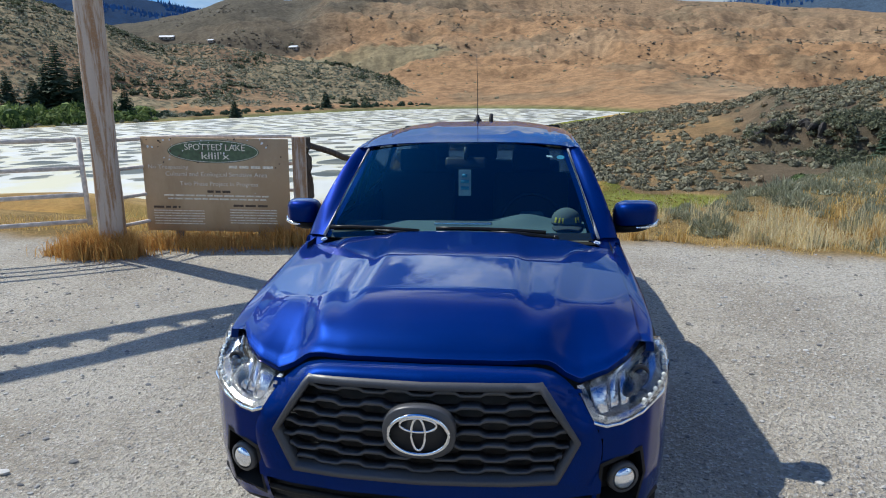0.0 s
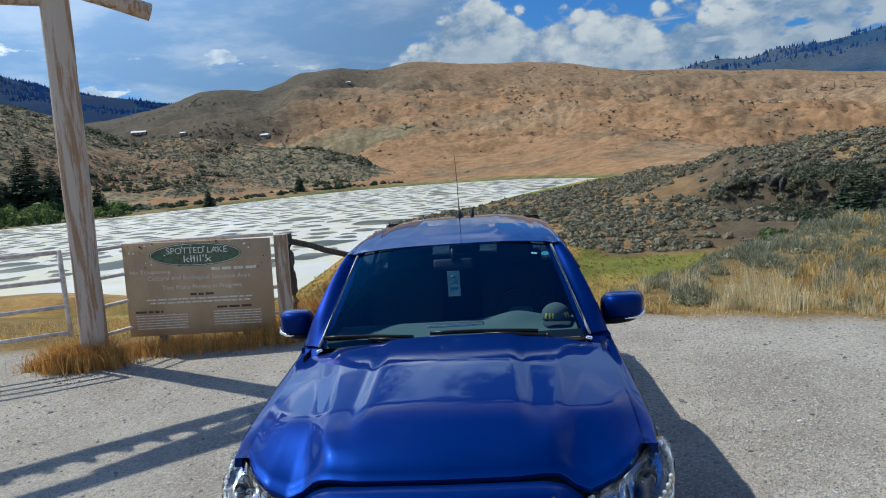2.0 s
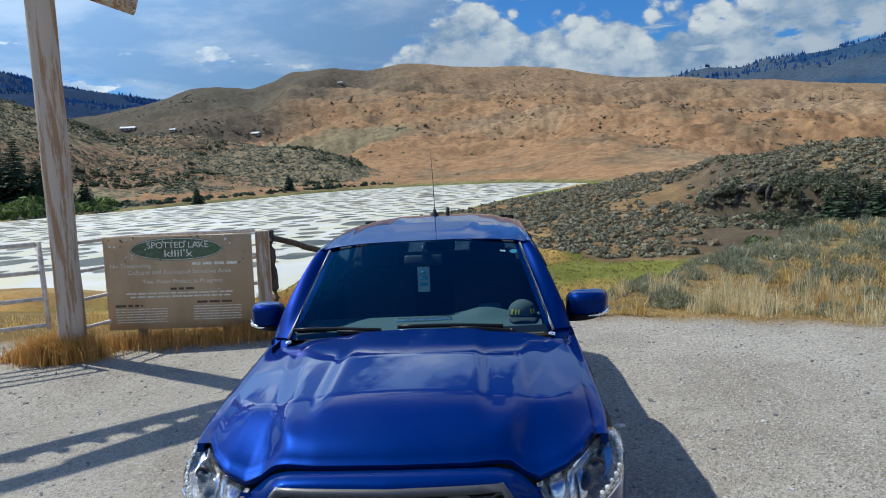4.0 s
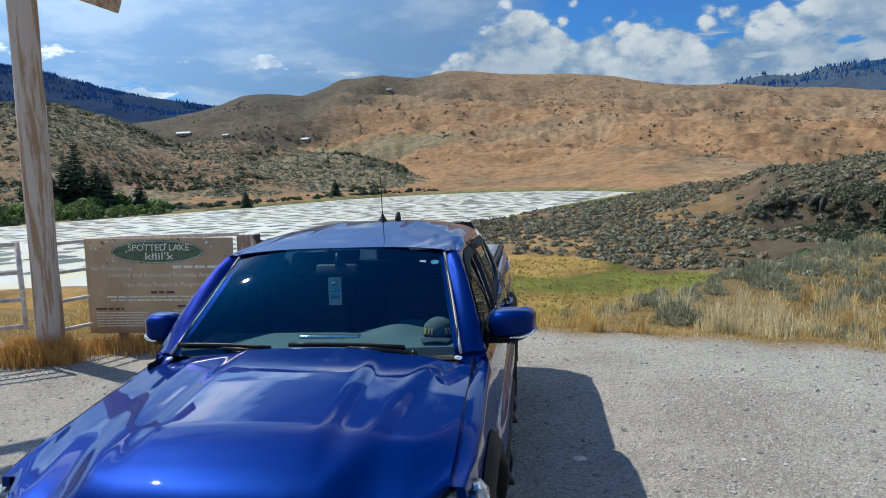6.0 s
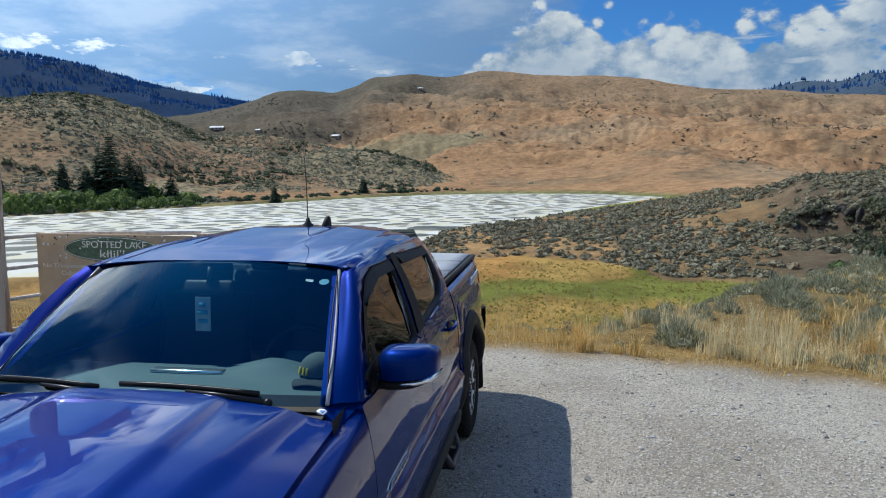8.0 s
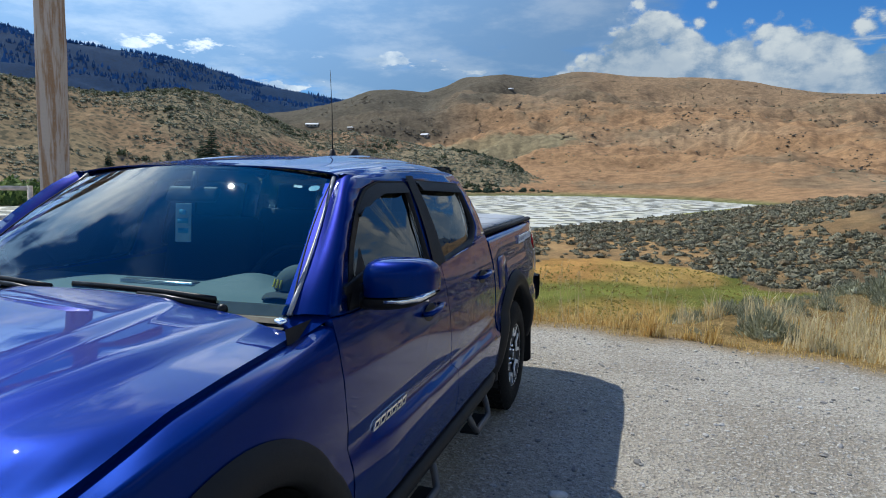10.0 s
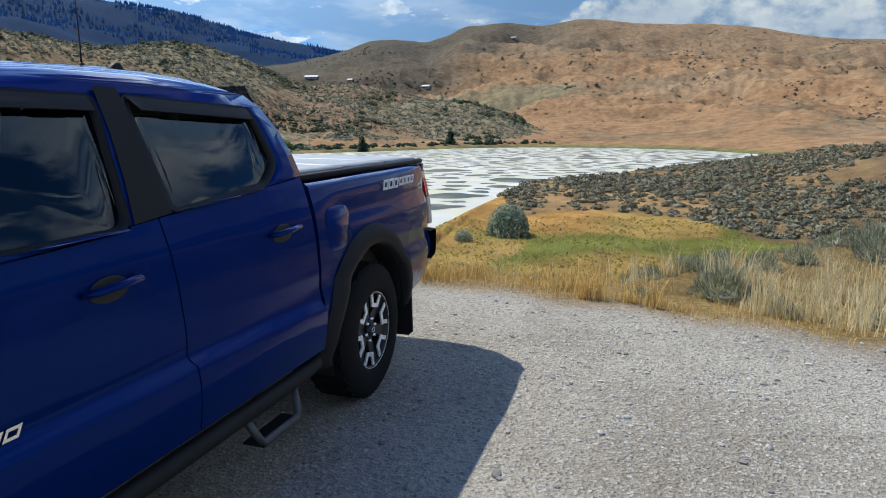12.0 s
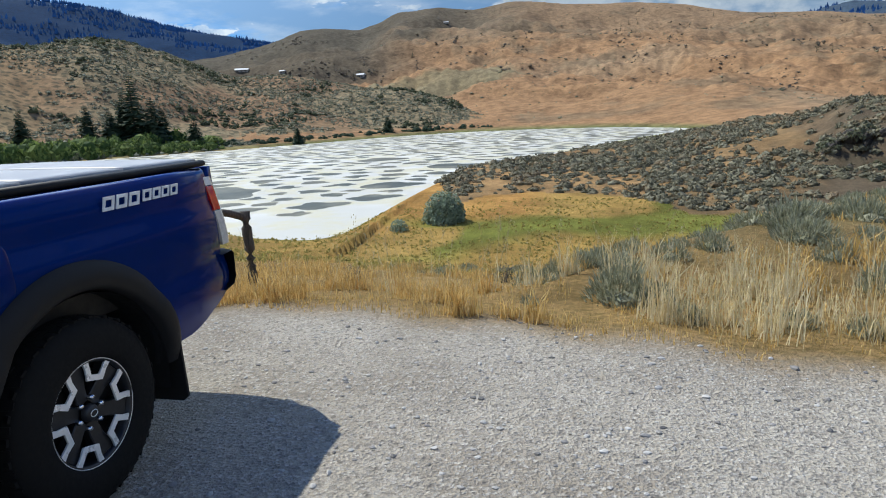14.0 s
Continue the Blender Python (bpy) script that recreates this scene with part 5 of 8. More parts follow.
# wipers and cowl
bm = grid(lambda u, v: (v * 0.73, 1.33 + 0.12 * u + 0.02 * abs(v) ** 2, 1.178 + 0.025 * u - 0.012 * abs(v) ** 2), lin(0, 1, 4), lin(-1, 1, 31), flip=True)
part("cowl_panel", bm, BLACK, truck)
for x0, x1 in ((-0.17, -0.70), (0.52, -0.10)):
    wiper = thing("wiper", "", "")
    wiper.parent = truck
    bm = bmesh.new()
    a, b = Vector((x0, 1.395, 1.226)), Vector((x1, 1.425 + 0.02 * abs(x1), 1.252))
    tube(bm, [a, a.lerp(b, 0.35) + Vector((0, -0.012, 0.016)), a.lerp(b, 0.55) + Vector((0, 0, 0.012))], [0.014, 0.010, 0.007], 8)
    part("arm", bm, WIPER, wiper)
    bm = bmesh.new()
    aa, bb = a.lerp(b, 0.08) + Vector((0, 0.03, 0.02)), b + Vector((-0.02, 0.01, 0.01))
    tube(bm, [aa.lerp(bb, t) + Vector((0, 0, 0.006 * math.sin(t * math.pi))) for t in lin(0, 1, 8)], 0.009, 6, squash=1.4)
    part("blade", bm, WIPER, wiper)
    bm = bmesh.new()
    bmesh.ops.create_uvsphere(bm, u_segments=12, v_segments=8, radius=0.018, matrix=Matrix.Translation(a))
    part("pivot", bm, WIPER, wiper)
for s in (1, -1):
    bm = bmesh.new()
    box(bm, (0.035, 0.03, 0.014), (s * 0.735, 1.385, 1.208), (8, s * 10, s * -20), 0.007)
    part("cowl_clip", bm, LAMP_SILVER, truck, "pale plastic corner clip")

for s in (1, -1):
    # painted corner between bonnet, wing and pillar
    bm = grid(lambda u, v: (s * (0.805 + 0.045 * u - (0.085 - 0.02 * u) * v), 1.355 + 0.14 * u + 0.04 * v, 1.160 + 0.045 * u + 0.040 * v), lin(0, 1, 5), lin(0, 1, 4), flip=s < 0)
    bmesh.ops.recalc_face_normals(bm, faces=bm.faces)
    part("cowl_corner", bm, PAINT, truck)

# roof aerials
aerial = thing("roof_aerial", "", "")
aerial.parent = truck
bm = bmesh.new()
lathe(bm, [(0.0, 0.06), (0.012, 0.055), (0.016, 0.035), (0.034, 0.012), (0.036, 0.0)], 20, Matrix.Translation((-0.012, 3.19, 1.738)) @ Euler((0, radians(-90), 0)).to_matrix().to_4x4())
part("magnet_base", bm, BLACK, aerial)
bm = bmesh.new()
tube(bm, [(-0.012, 3.19, 1.78), (-0.012, 3.19, 1.86), (-0.013, 3.19, 2.03), (-0.02, 3.185, 2.25)], [0.006, 0.0035, 0.0025, 0.0015], 6)
part("whip", bm, BLACK, aerial)
bm = bmesh.new()
prism(bm, [(0.075, 3.17, 1.73), (0.075, 3.32, 1.722), (0.075, 3.315, 1.775), (0.075, 3.29, 1.803), (0.075, 3.265, 1.80)], (1, 0, 0), 0.028, 0.006)
part("shark_fin", bm, TRIM, aerial)


# ---- nose: fascia, grille, lamps
GRILLE = ((0.415, 0.992), (0.545, 0.800), (0.472, 0.662))        # half outline: half width, height
HEAD = [(0.545, 0.962), (0.60, 0.872), (0.645, 0.850), (0.70, 0.852), (0.78, 0.870), (0.87, 0.900), (0.93, 0.938), (0.925, 0.990), (0.90, 1.03), (0.80, 1.012), (0.66, 0.99)]


def nose_y(x, z):
    """The nose's skin: y for a place across and up."""
    a = abs(x)
    y = between(a, (0, 0.3, 0.5, 0.62, 0.74, 0.82, 0.88, 0.92, 0.945), (0.012, 0.028, 0.062, 0.098, 0.158, 0.228, 0.315, 0.42, 0.54))
    y += between(z, (0.40, 0.50, 0.58, 0.66, 0.80, 0.92, 0.985, 1.01, 1.03), (0.10, 0.035, 0.0, 0.0, 0.005, 0.02, 0.05, 0.10, 0.165)) * (1 - 0.6 * float(ease(a, 0.5, 0.75)))
    return y


def inside(poly, x, z):
    hit = False
    for (x0, z0), (x1, z1) in zip(poly, poly[1:] + poly[:1]):
        if (z0 > z) != (z1 > z) and x < (x1 - x0) * (z - z0) / (z1 - z0) + x0:
            hit = not hit
    return hit


def hex_outline(grow=0.0):
    (a, za), (b, zb), (c, zc) = GRILLE
    return [(-a - grow * 0.6, za + grow), (a + grow * 0.6, za + grow), (b + grow * 1.1, zb), (c + grow * 0.6, zc - grow), (-c - grow * 0.6, zc - grow), (-b - grow * 1.1, zb)]


HEX = hex_outline()
FOG = [(0.635, 0.70), (0.785, 0.725), (0.805, 0.62), (0.78, 0.50), (0.625, 0.50)]


RIM_IN = ((0.0, 0.996), (0.28, 0.996), (0.39, 0.993), (0.424, 0.980), (0.455, 0.935), (0.502, 0.868), (0.550, 0.800), (0.520, 0.735), (0.495, 0.690), (0.474, 0.650))
RIM_OUT = ((0.0, 1.029, 0.181), (0.28, 1.027, 0.190), (0.40, 1.021, 0.207), (0.465, 1.004, 0.214), (0.505, 0.982, 0.200), (0.546, 0.950, 0.170), (0.602, 0.868, 0.098), (0.635, 0.79, 0.098), (0.630, 0.715, 0.094), (0.600, 0.630, 0.086))
RIM_FACE = list(RIM_IN[3:]) + [(x, z) for x, z, _ in RIM_OUT[:2:-1]]


def nose_keep(x, z):
    if inside(RIM_FACE, abs(x), z):
        return False
    if inside(HEX, x, z) or inside(HEAD, abs(x), z):
        return False
    if inside(FOG, abs(x), z):
        return False
    return not (abs(x) < 0.60 and z < 0.585)


bm = grid(lambda x, z: (x, nose_y(x, z), z), lin(-0.94, 0.94, 119), lin(0.44, 1.028, 50), keep=lambda x, z: nose_keep(x, z) and z < 0.985 and not (abs(x) > 0.56 and z > between(abs(x), (0.56, 0.85, 0.94), (0.90, 0.905, 0.95))) and z > 0.455 + 0.06 * max(0, abs(x) - 0.8), flip=True)
fascia = part("front_fascia", bm, PAINT, truck)
# smooth panel between bonnet edge, lamps and grille: from the centre line round the grille's corner and down its side


def eased_rows(rows, n=7, passes=5):
    """Points along a row, evenly split, with the corners rounded."""
    rows = np.array(rows, float)
    t = np.linspace(0, len(rows) - 1, (len(rows) - 1) * n + 1)
    out = np.stack([np.interp(t, np.arange(len(rows)), rows[:, k]) for k in range(rows.shape[1])], 1)
    for _ in range(passes):
        out[1:-1] = (out[:-2] + 2 * out[1:-1] + out[2:]) / 4
    return out


rim_in = eased_rows([(x, nose_y(x, z) - 0.005, z) for x, z in RIM_IN])
rim_out = eased_rows([(x, y - 0.004, z) for x, z, y in RIM_OUT])
for s in (1, -1):
    bm = bmesh.new()
    rows = []
    for k in range(len(rim_in)):
        p, q = rim_in[k], rim_out[k]
        steep = float(ease(k / len(rim_in), 0.25, 0.6))
        row = []
        for u in (0.0, 0.04, 0.12, 0.25, 0.4, 0.55, 0.7, 0.85, 1.0):
            swell = math.sin(u * math.pi) ** 0.7
            v = p + (q - p) * u + np.array((0.0, -0.020 + 0.006 * steep, 0.010 * (1 - steep))) * swell
            row.append(bm.verts.new((s * v[0], v[1], v[2])))
        tuck = (s * p[0] * 0.985, p[1] + 0.05, p[2] - 0.004)
        rows.append([bm.verts.new(tuck)] + row)
    for p, q in zip(rows, rows[1:]):
        for j in range(len(p) - 1):
            bm.faces.new((p[j], p[j + 1], q[j + 1], q[j]))
    bmesh.ops.remove_doubles(bm, verts=bm.verts, dist=0.0005)
    bmesh.ops.recalc_face_normals(bm, faces=bm.faces)
    part("nose_panel", bm, PAINT, fascia)

grille = thing("grille", "", "")
grille.parent = truck
# surround
bm = bmesh.new()
loops = [[(x, z) for x, z in hex_outline(g)] for g in (0.016, 0.010, -0.008, -0.014)]
depth = (0.004, -0.022, -0.016, 0.03)
rings = []
for loop, d in zip(loops, depth):
    ring = []
    for k in range(6):
        (x0, z0), (x1, z1) = loop[k], loop[(k + 1) % 6]
        for t in lin(0, 1, 13)[:-1]:
            x, z = x0 + (x1 - x0) * t, z0 + (z1 - z0) * t
            ring.append(bm.verts.new((x, nose_y(x, z) + d, z)))
    rings.append(ring)
for p, q in zip(rings, rings[1:]):
    n = len(p)
    for k in range(n):
        bm.faces.new((p[k], p[(k + 1) % n], q[(k + 1) % n], q[k]))
bmesh.ops.recalc_face_normals(bm, faces=bm.faces)
part("grille_surround", bm, GREY_TRIM, grille, "dark grey hexagonal surround")
bm = grid(lambda x, z: (x, nose_y(x, z) + 0.09, z), lin(-0.6, 0.6, 7), lin(0.62, 1.02, 4), keep=None, flip=True)
part("grille_backing", bm, BLACK, grille)


def hex_half(z):
    (a, za), (b, zb), (c, zc) = GRILLE
    return between(z, (zc, zb, za), (c, b, a)) - 0.018


# wavy bars: each swells and narrows, alternate rows shifted
for row in range(7):
    zc = 0.965 - row * 0.0455
    half = hex_half(zc)
    bm = bmesh.new()
    rings = []
    n = 96
    for k in range(n + 1):
        x = -half + 2 * half * k / n
        ph = (x / 0.172 + (0.5 if row % 2 else 0.0)) % 1.0
        tri = abs(ph - 0.5) * 2
        lift = 0.0062 * (1 - float(ease(tri, 0.34, 0.62)) * 2)
        up = 0.0058 + 0.002 * (1 - float(ease(tri, 0.3, 0.6)))
        y = nose_y(x, zc) + 0.012
        rings.append([bm.verts.new((x, y + dy, zc + lift + dz)) for dy, dz in ((-0.006, up * 0.75), (0.002, up), (0.045, up * 0.3), (0.045, -up * 0.5), (0.002, -up), (-0.006, -up * 0.75))])
    for p, q in zip(rings, rings[1:]):
        for j in range(6):
            bm.faces.new((p[j], p[(j + 1) % 6], q[(j + 1) % 6], q[j]))
    bmesh.ops.recalc_face_normals(bm, faces=bm.faces)
    part("grille_bar", bm, GREY_TRIM, grille)
# badge: oval ring with plain crossing ovals, on a dark plate
EMB = Matrix.Translation((0, -0.024, 0.852))
badge = thing("badge", "", "")
badge.parent = grille


def oval(bm, rx, rz, cx=0.0, cz=0.0, r=0.008, y=0.0):
    tube(bm, [tuple(EMB @ Vector((cx + rx * math.cos(t), y, cz + rz * math.sin(t)))) for t in np.linspace(0, 2 * math.pi, 40, endpoint=False)], r, 8, closed=True)


bm = bmesh.new()
prism(bm, [tuple(EMB @ Vector((0.128 * math.copysign(abs(math.cos(t)) ** 0.8, math.cos(t)), 0.014, 0.098 * math.copysign(abs(math.sin(t)) ** 0.8, math.sin(t))))) for t in np.linspace(0, 2 * math.pi, 36, endpoint=False)], (0, 1, 0), 0.04, 0.004)
part("badge_plate", bm, GREY_TRIM, badge)
bm = bmesh.new()
prism(bm, [tuple(EMB @ Vector((0.104 * math.cos(t), 0.008, 0.072 * math.sin(t)))) for t in np.linspace(0, 2 * math.pi, 36, endpoint=False)], (0, 1, 0), 0.012)
part("badge_face", bm, BLACK, badge)
for rx, rz, cz, r in ((0.105, 0.073, 0.0, 0.0075), (0.064, 0.026, 0.038, 0.005), (0.024, 0.060, 0.004, 0.005)):
    bm = bmesh.new()
    oval(bm, rx, rz, 0, cz, r, 0.004)
    part("badge_oval", bm, CHROME, badge)

# lower intake, skid lip
bm = grid(lambda x, z: (x, nose_y(x, 0.58) + 0.05, z), lin(-0.62, 0.62, 9), lin(0.40, 0.60, 3), flip=True)
part("lower_intake", bm, BLACK, fascia)
bm = bmesh.new()
for zc in (0.47, 0.53):
    tube(bm, [(x, nose_y(x, zc) + 0.01, zc) for x in lin(-0.60, 0.60, 13)], 0.013, 6)
part("intake_bars", bm, TRIM, fascia, kind="stuff")
bm = bmesh.new()
tube(bm, [(x, nose_y(x, 0.44) + 0.03, 0.425 + 0.05 * (abs(x) / 0.85) ** 3) for x in lin(-0.86, 0.86, 25)], 0.03, 8)
part("chin_lip", bm, TRIM, fascia)

for s in (1, -1):
    # head lamp: dark bowl, bright frame, projector, cover
    head = thing("head_lamp", "", "")
    head.parent = truck
    dense = []
    for k in range(len(HEAD)):
        p, q = HEAD[k], HEAD[(k + 1) % len(HEAD)]
        for t in lin(0, 1, 5)[:-1]:
            dense.append((p[0] + (q[0] - p[0]) * t, p[1] + (q[1] - p[1]) * t))
    cen = (0.755, 0.925)

    def lamp_pt(a, z, d):
        y = nose_y(a, min(z, 0.93))
        rim = between(a, (0.545, 0.66, 0.80, 0.90, 0.925), (0.962, 0.99, 1.012, 1.03, 0.985))
        edge = hood_front(min(a, 0.8)) - 0.010 + 0.9 * max(0.0, a - 0.80)
        k = float(ease(z, rim - 0.10, rim))
        y = y * (1 - k) + max(edge, y) * k
        return Vector((s * (a - d * 0.25), y + d, z))

    def lamp_sheet(f0, f1, d0, d1, rings=5, cap=False):
        bm = bmesh.new()
        rr = []
        for i in range(rings):
            t = i / (rings - 1)
            f, d = f0 + (f1 - f0) * t, d0 + (d1 - d0) * t
            rr.append([bm.verts.new(lamp_pt(cen[0] + (a - cen[0]) * f, cen[1] + (z - cen[1]) * f, d)) for a, z in dense])
        n = len(dense)
        for p, q in zip(rr, rr[1:]):
            for k in range(n):
                bm.faces.new((p[k], p[(k + 1) % n], q[(k + 1) % n], q[k]))
        if cap:
            bm.faces.new(rr[-1])
        bmesh.ops.recalc_face_normals(bm, faces=bm.faces)
        return bm

    part("lamp_bowl", lamp_sheet(1.0, 0.80, 0.004, 0.085, 5, True), LAMP_SILVER, head)
    bm = bmesh.new()
    ring = [lamp_pt(0.785 + 0.060 * math.cos(t), 0.944 + 0.024 * math.sin(t) + 0.020 * math.cos(t), 0.040) for t in np.linspace(0, 2 * math.pi, 28, endpoint=False)]
    prism(bm, [tuple(p) for p in ring], (0, 1, 0), 0.03)
    bmesh.ops.recalc_face_normals(bm, faces=bm.faces)
    part("lamp_core", bm, PROJECTOR, head)
    part("lamp_bezel", lamp_sheet(0.985, 0.85, 0.010, 0.026, 4), LAMP_SILVER, head, "bright lamp bezel")
    cover = part("lamp_cover", lamp_sheet(1.01, 0.05, -0.004, -0.012, 7, True), CLEAR, head, "clear lamp cover")
    cover.visible_shadow = False
    # row of daytime lights round the outer edge
    for k in range(9):
        t = k / 8
        a, z = between(t, (0, 0.55, 1), (0.80, 0.905, 0.900)), between(t, (0, 0.55, 1), (0.892, 0.932, 0.995))
        bm = bmesh.new()
        bmesh.ops.create_icosphere(bm, subdivisions=2, radius=0.009, matrix=Matrix.Translation(lamp_pt(a, z, 0.02)))
        part("daylight_led", bm, PAPER, head)
    bm = bmesh.new()
    c = lamp_pt(0.800, 0.946, 0.058)
    bmesh.ops.create_uvsphere(bm, u_segments=24, v_segments=14, radius=0.036, matrix=Matrix.Translation(c))
    part("projector", bm, PROJECTOR, head, "dark glassy projector lens")
    bm = bmesh.new()
    tube(bm, [tuple(c + Vector((0.038 * math.cos(t) * 0.9, -0.012 + s * 0.01 * math.cos(t), 0.038 * math.sin(t)))) for t in np.linspace(0, 2 * math.pi, 28, endpoint=False)], 0.009, 6, closed=True)
    part("projector_ring", bm, ALLOY_DARK, head)
    bm = bmesh.new()
    prism(bm, [tuple(lamp_pt(a, z, 0.03)) for a, z in ((0.60, 0.945), (0.665, 0.955), (0.675, 0.875), (0.625, 0.872))], (0, 1, 0), 0.03, 0.004)
    part("indicator", bm, LAMP_SILVER, head, "bright reflector")
    for a in (0.695, 0.735):
        bm = bmesh.new()
        prism(bm, [tuple(lamp_pt(a + da, z, 0.045)) for da, z in ((-0.016, 0.962), (0.016, 0.967), (0.016, 0.888), (-0.016, 0.882))], (0, 1, 0), 0.02, 0.004)
        part("reflector", bm, LAMP_SILVER, head)
    bm = bmesh.new()
    tube(bm, [tuple(lamp_pt(a, z, -0.004)) for a, z in ((0.60, 0.866), (0.645, 0.846), (0.70, 0.848), (0.78, 0.866), (0.87, 0.896), (0.928, 0.935))], 0.008, 6)
    part("lamp_strip", bm, CHROME, head)
    # fog lamp
    fog = thing("fog_lamp", "", "")
    fog.parent = truck
    bm = bmesh.new()
    ring = [Vector((s * a, nose_y(a, z), z)) for a, z in FOG]
    mid = sum(ring, Vector()) / len(ring)
    o = [bm.verts.new(mid + (p - mid) * 1.07 + Vector((0, -0.006, 0))) for p in ring]
    i2 = [bm.verts.new(mid + (p - mid) * 0.93 + Vector((0, -0.010, 0))) for p in ring]
    b = [bm.verts.new(mid + (p - mid) * 0.75 + Vector((-s * 0.02, 0.08, 0))) for p in ring]
    for p, q in ((o, i2), (i2, b)):
        for k in range(5):
            bm.faces.new((p[k], p[(k + 1) % 5], q[(k + 1) % 5], q[k]))
    bm.faces.new(b)
    bmesh.ops.recalc_face_normals(bm, faces=bm.faces)
    part("fog_bezel", bm, TRIM, fog, smooth=False)
    fc = Vector((s * 0.725, nose_y(0.725, 0.615) + 0.015, 0.615))
    turn = Matrix.Translation(fc) @ Euler((0, 0, radians(90 + s * 22))).to_matrix().to_4x4()
    bm = bmesh.new()
    lathe(bm, [(0.0, -0.022), (0.03, -0.016), (0.043, -0.004), (0.046, 0.012)], 28, turn @ Matrix.Diagonal((1, 1, 1, 1)))
    part("fog_glass", bm, LAMP_SILVER, fog, "round clear fog lamp")
    bm = bmesh.new()
    lathe(bm, [(0.046, -0.006), (0.058, -0.004), (0.062, 0.02), (0.05, 0.03)], 28, turn)
    part("fog_ring", bm, GREY_TRIM, fog)

# ---- wheels
def build_wheel(at, s):
    w = thing("wheel", "", "")
    w.parent = truck
    w.matrix_basis = at @ Matrix.Diagonal((s, 1, 1, 1)) if s > 0 else at @ Euler((0, 0, math.pi)).to_matrix().to_4x4()
    bm = bmesh.new()
    lathe(bm, [(0.215, 0.115), (0.222, 0.128), (0.25, 0.137), (0.31, 0.139), (0.345, 0.128), (0.372, 0.112), (0.384, 0.085), (0.385, 0.0), (0.384, -0.085), (0.372, -0.112), (0.345, -0.128), (0.25, -0.135), (0.215, -0.115)], 72)
    part("tyre", bm, RUBBER, w)
    bm = bmesh.new()
    for k in range(60):
        t = 2 * math.pi * k / 60
        for x0 in (-0.085, -0.03, 0.03, 0.085):
            tt = t + (0.03 if x0 in (-0.03, 0.085) else 0)
            box(bm, (0.042, 0.026, 0.010), (x0, 0.381 * math.cos(tt), 0.381 * math.sin(tt)), (math.degrees(tt) - 90, 0, 14 if k % 2 else -14))
    part("tyre_tread", bm, RUBBER, w, kind="stuff", smooth=False)
    bm = bmesh.new()
    lathe(bm, [(0.222, 0.118), (0.214, 0.122), (0.205, 0.112), (0.200, 0.06), (0.195, -0.08), (0.19, -0.10)], 60)
    part("rim", bm, ALLOY_DARK, w)
    bm = bmesh.new()
    tube(bm, [(0.120, 0.217 * math.cos(t), 0.217 * math.sin(t)) for t in np.linspace(0, 2 * math.pi, 48, endpoint=False)], 0.0028, 5, closed=True)
    part("rim_lip", bm, ALLOY, w, "thin bright rim lip")
    bm = bmesh.new()
    lathe(bm, [(0.195, 0.02), (0.10, 0.03), (0.0, 0.03)], 40)
    part("brake_disc", bm, BLACK, w)
    # six forked spokes: dark flanks, bright machined zigzag edge
    for k in range(6):
        a = 2 * math.pi * k / 6 - 0.28
        c, d = math.cos(a), math.sin(a)

        def P(r, side, x):
            return (x, r * c - side * d, r * d + side * c)

        bm = bmesh.new()
        prism(bm, [P(0.04, -0.030, 0.082), P(0.12, -0.032, 0.092), P(0.150, -0.040, 0.096), P(0.203, -0.048, 0.100), P(0.203, 0.048, 0.100), P(0.150, 0.040, 0.096), P(0.12, 0.032, 0.092), P(0.04, 0.030, 0.082)], (-1, 0, 0), 0.045, 0.004)
        part("spoke", bm, ALLOY_DARK, w, smooth=False)
        # bright fork between this spoke and the next
        b2 = a + math.pi / 6
        c2, d2 = math.cos(b2), math.sin(b2)

        def Q(r, side, x):
            return (x, r * c2 - side * d2, r * d2 + side * c2)

        U_OUT = [(0.203, -0.078), (0.170, -0.056), (0.128, -0.042), (0.128, 0.042), (0.170, 0.056), (0.203, 0.078), (0.212, 0.050), (0.178, 0.034), (0.152, 0.022), (0.152, -0.022), (0.178, -0.034), (0.212, -0.050)]
        bm = bmesh.new()
        prism(bm, [Q(r, w_, 0.104 + 0.03 * (r - 0.14)) for r, w_ in U_OUT], (1, 0, 0), 0.010, 0.0012)
        part("machined_face", bm, ALLOY, w, "bright machined fork edge", smooth=False)
        if k < 6:
            bm = bmesh.new()
            lathe(bm, [(0.0, 0.014), (0.008, 0.014), (0.011, 0.0), (0.011, -0.01)], 8, Matrix.Translation((0.095, 0.062 * c2, 0.062 * d2)))
            part("wheel_nut", bm, CHROME, w)
    bm = bmesh.new()
    lathe(bm, [(0.0, 0.116), (0.024, 0.114), (0.034, 0.106), (0.036, 0.085)], 28)
    part("hub_cap", bm, ALLOY_DARK, w)
    bm = bmesh.new()
    tube(bm, [(0.117, 0.018 * math.cos(t), 0.013 * math.sin(t)) for t in np.linspace(0, 2 * math.pi, 20, endpoint=False)], 0.002, 5, closed=True)
    part("cap_oval", bm, ALLOY, w)
    return w


for yy in (FRONT_AXLE, REAR_AXLE):
    for s in (1, -1):
        build_wheel(pose(s * 0.785, yy, HUB_Z + 0.004, 0 if yy > 2 else 25), s)

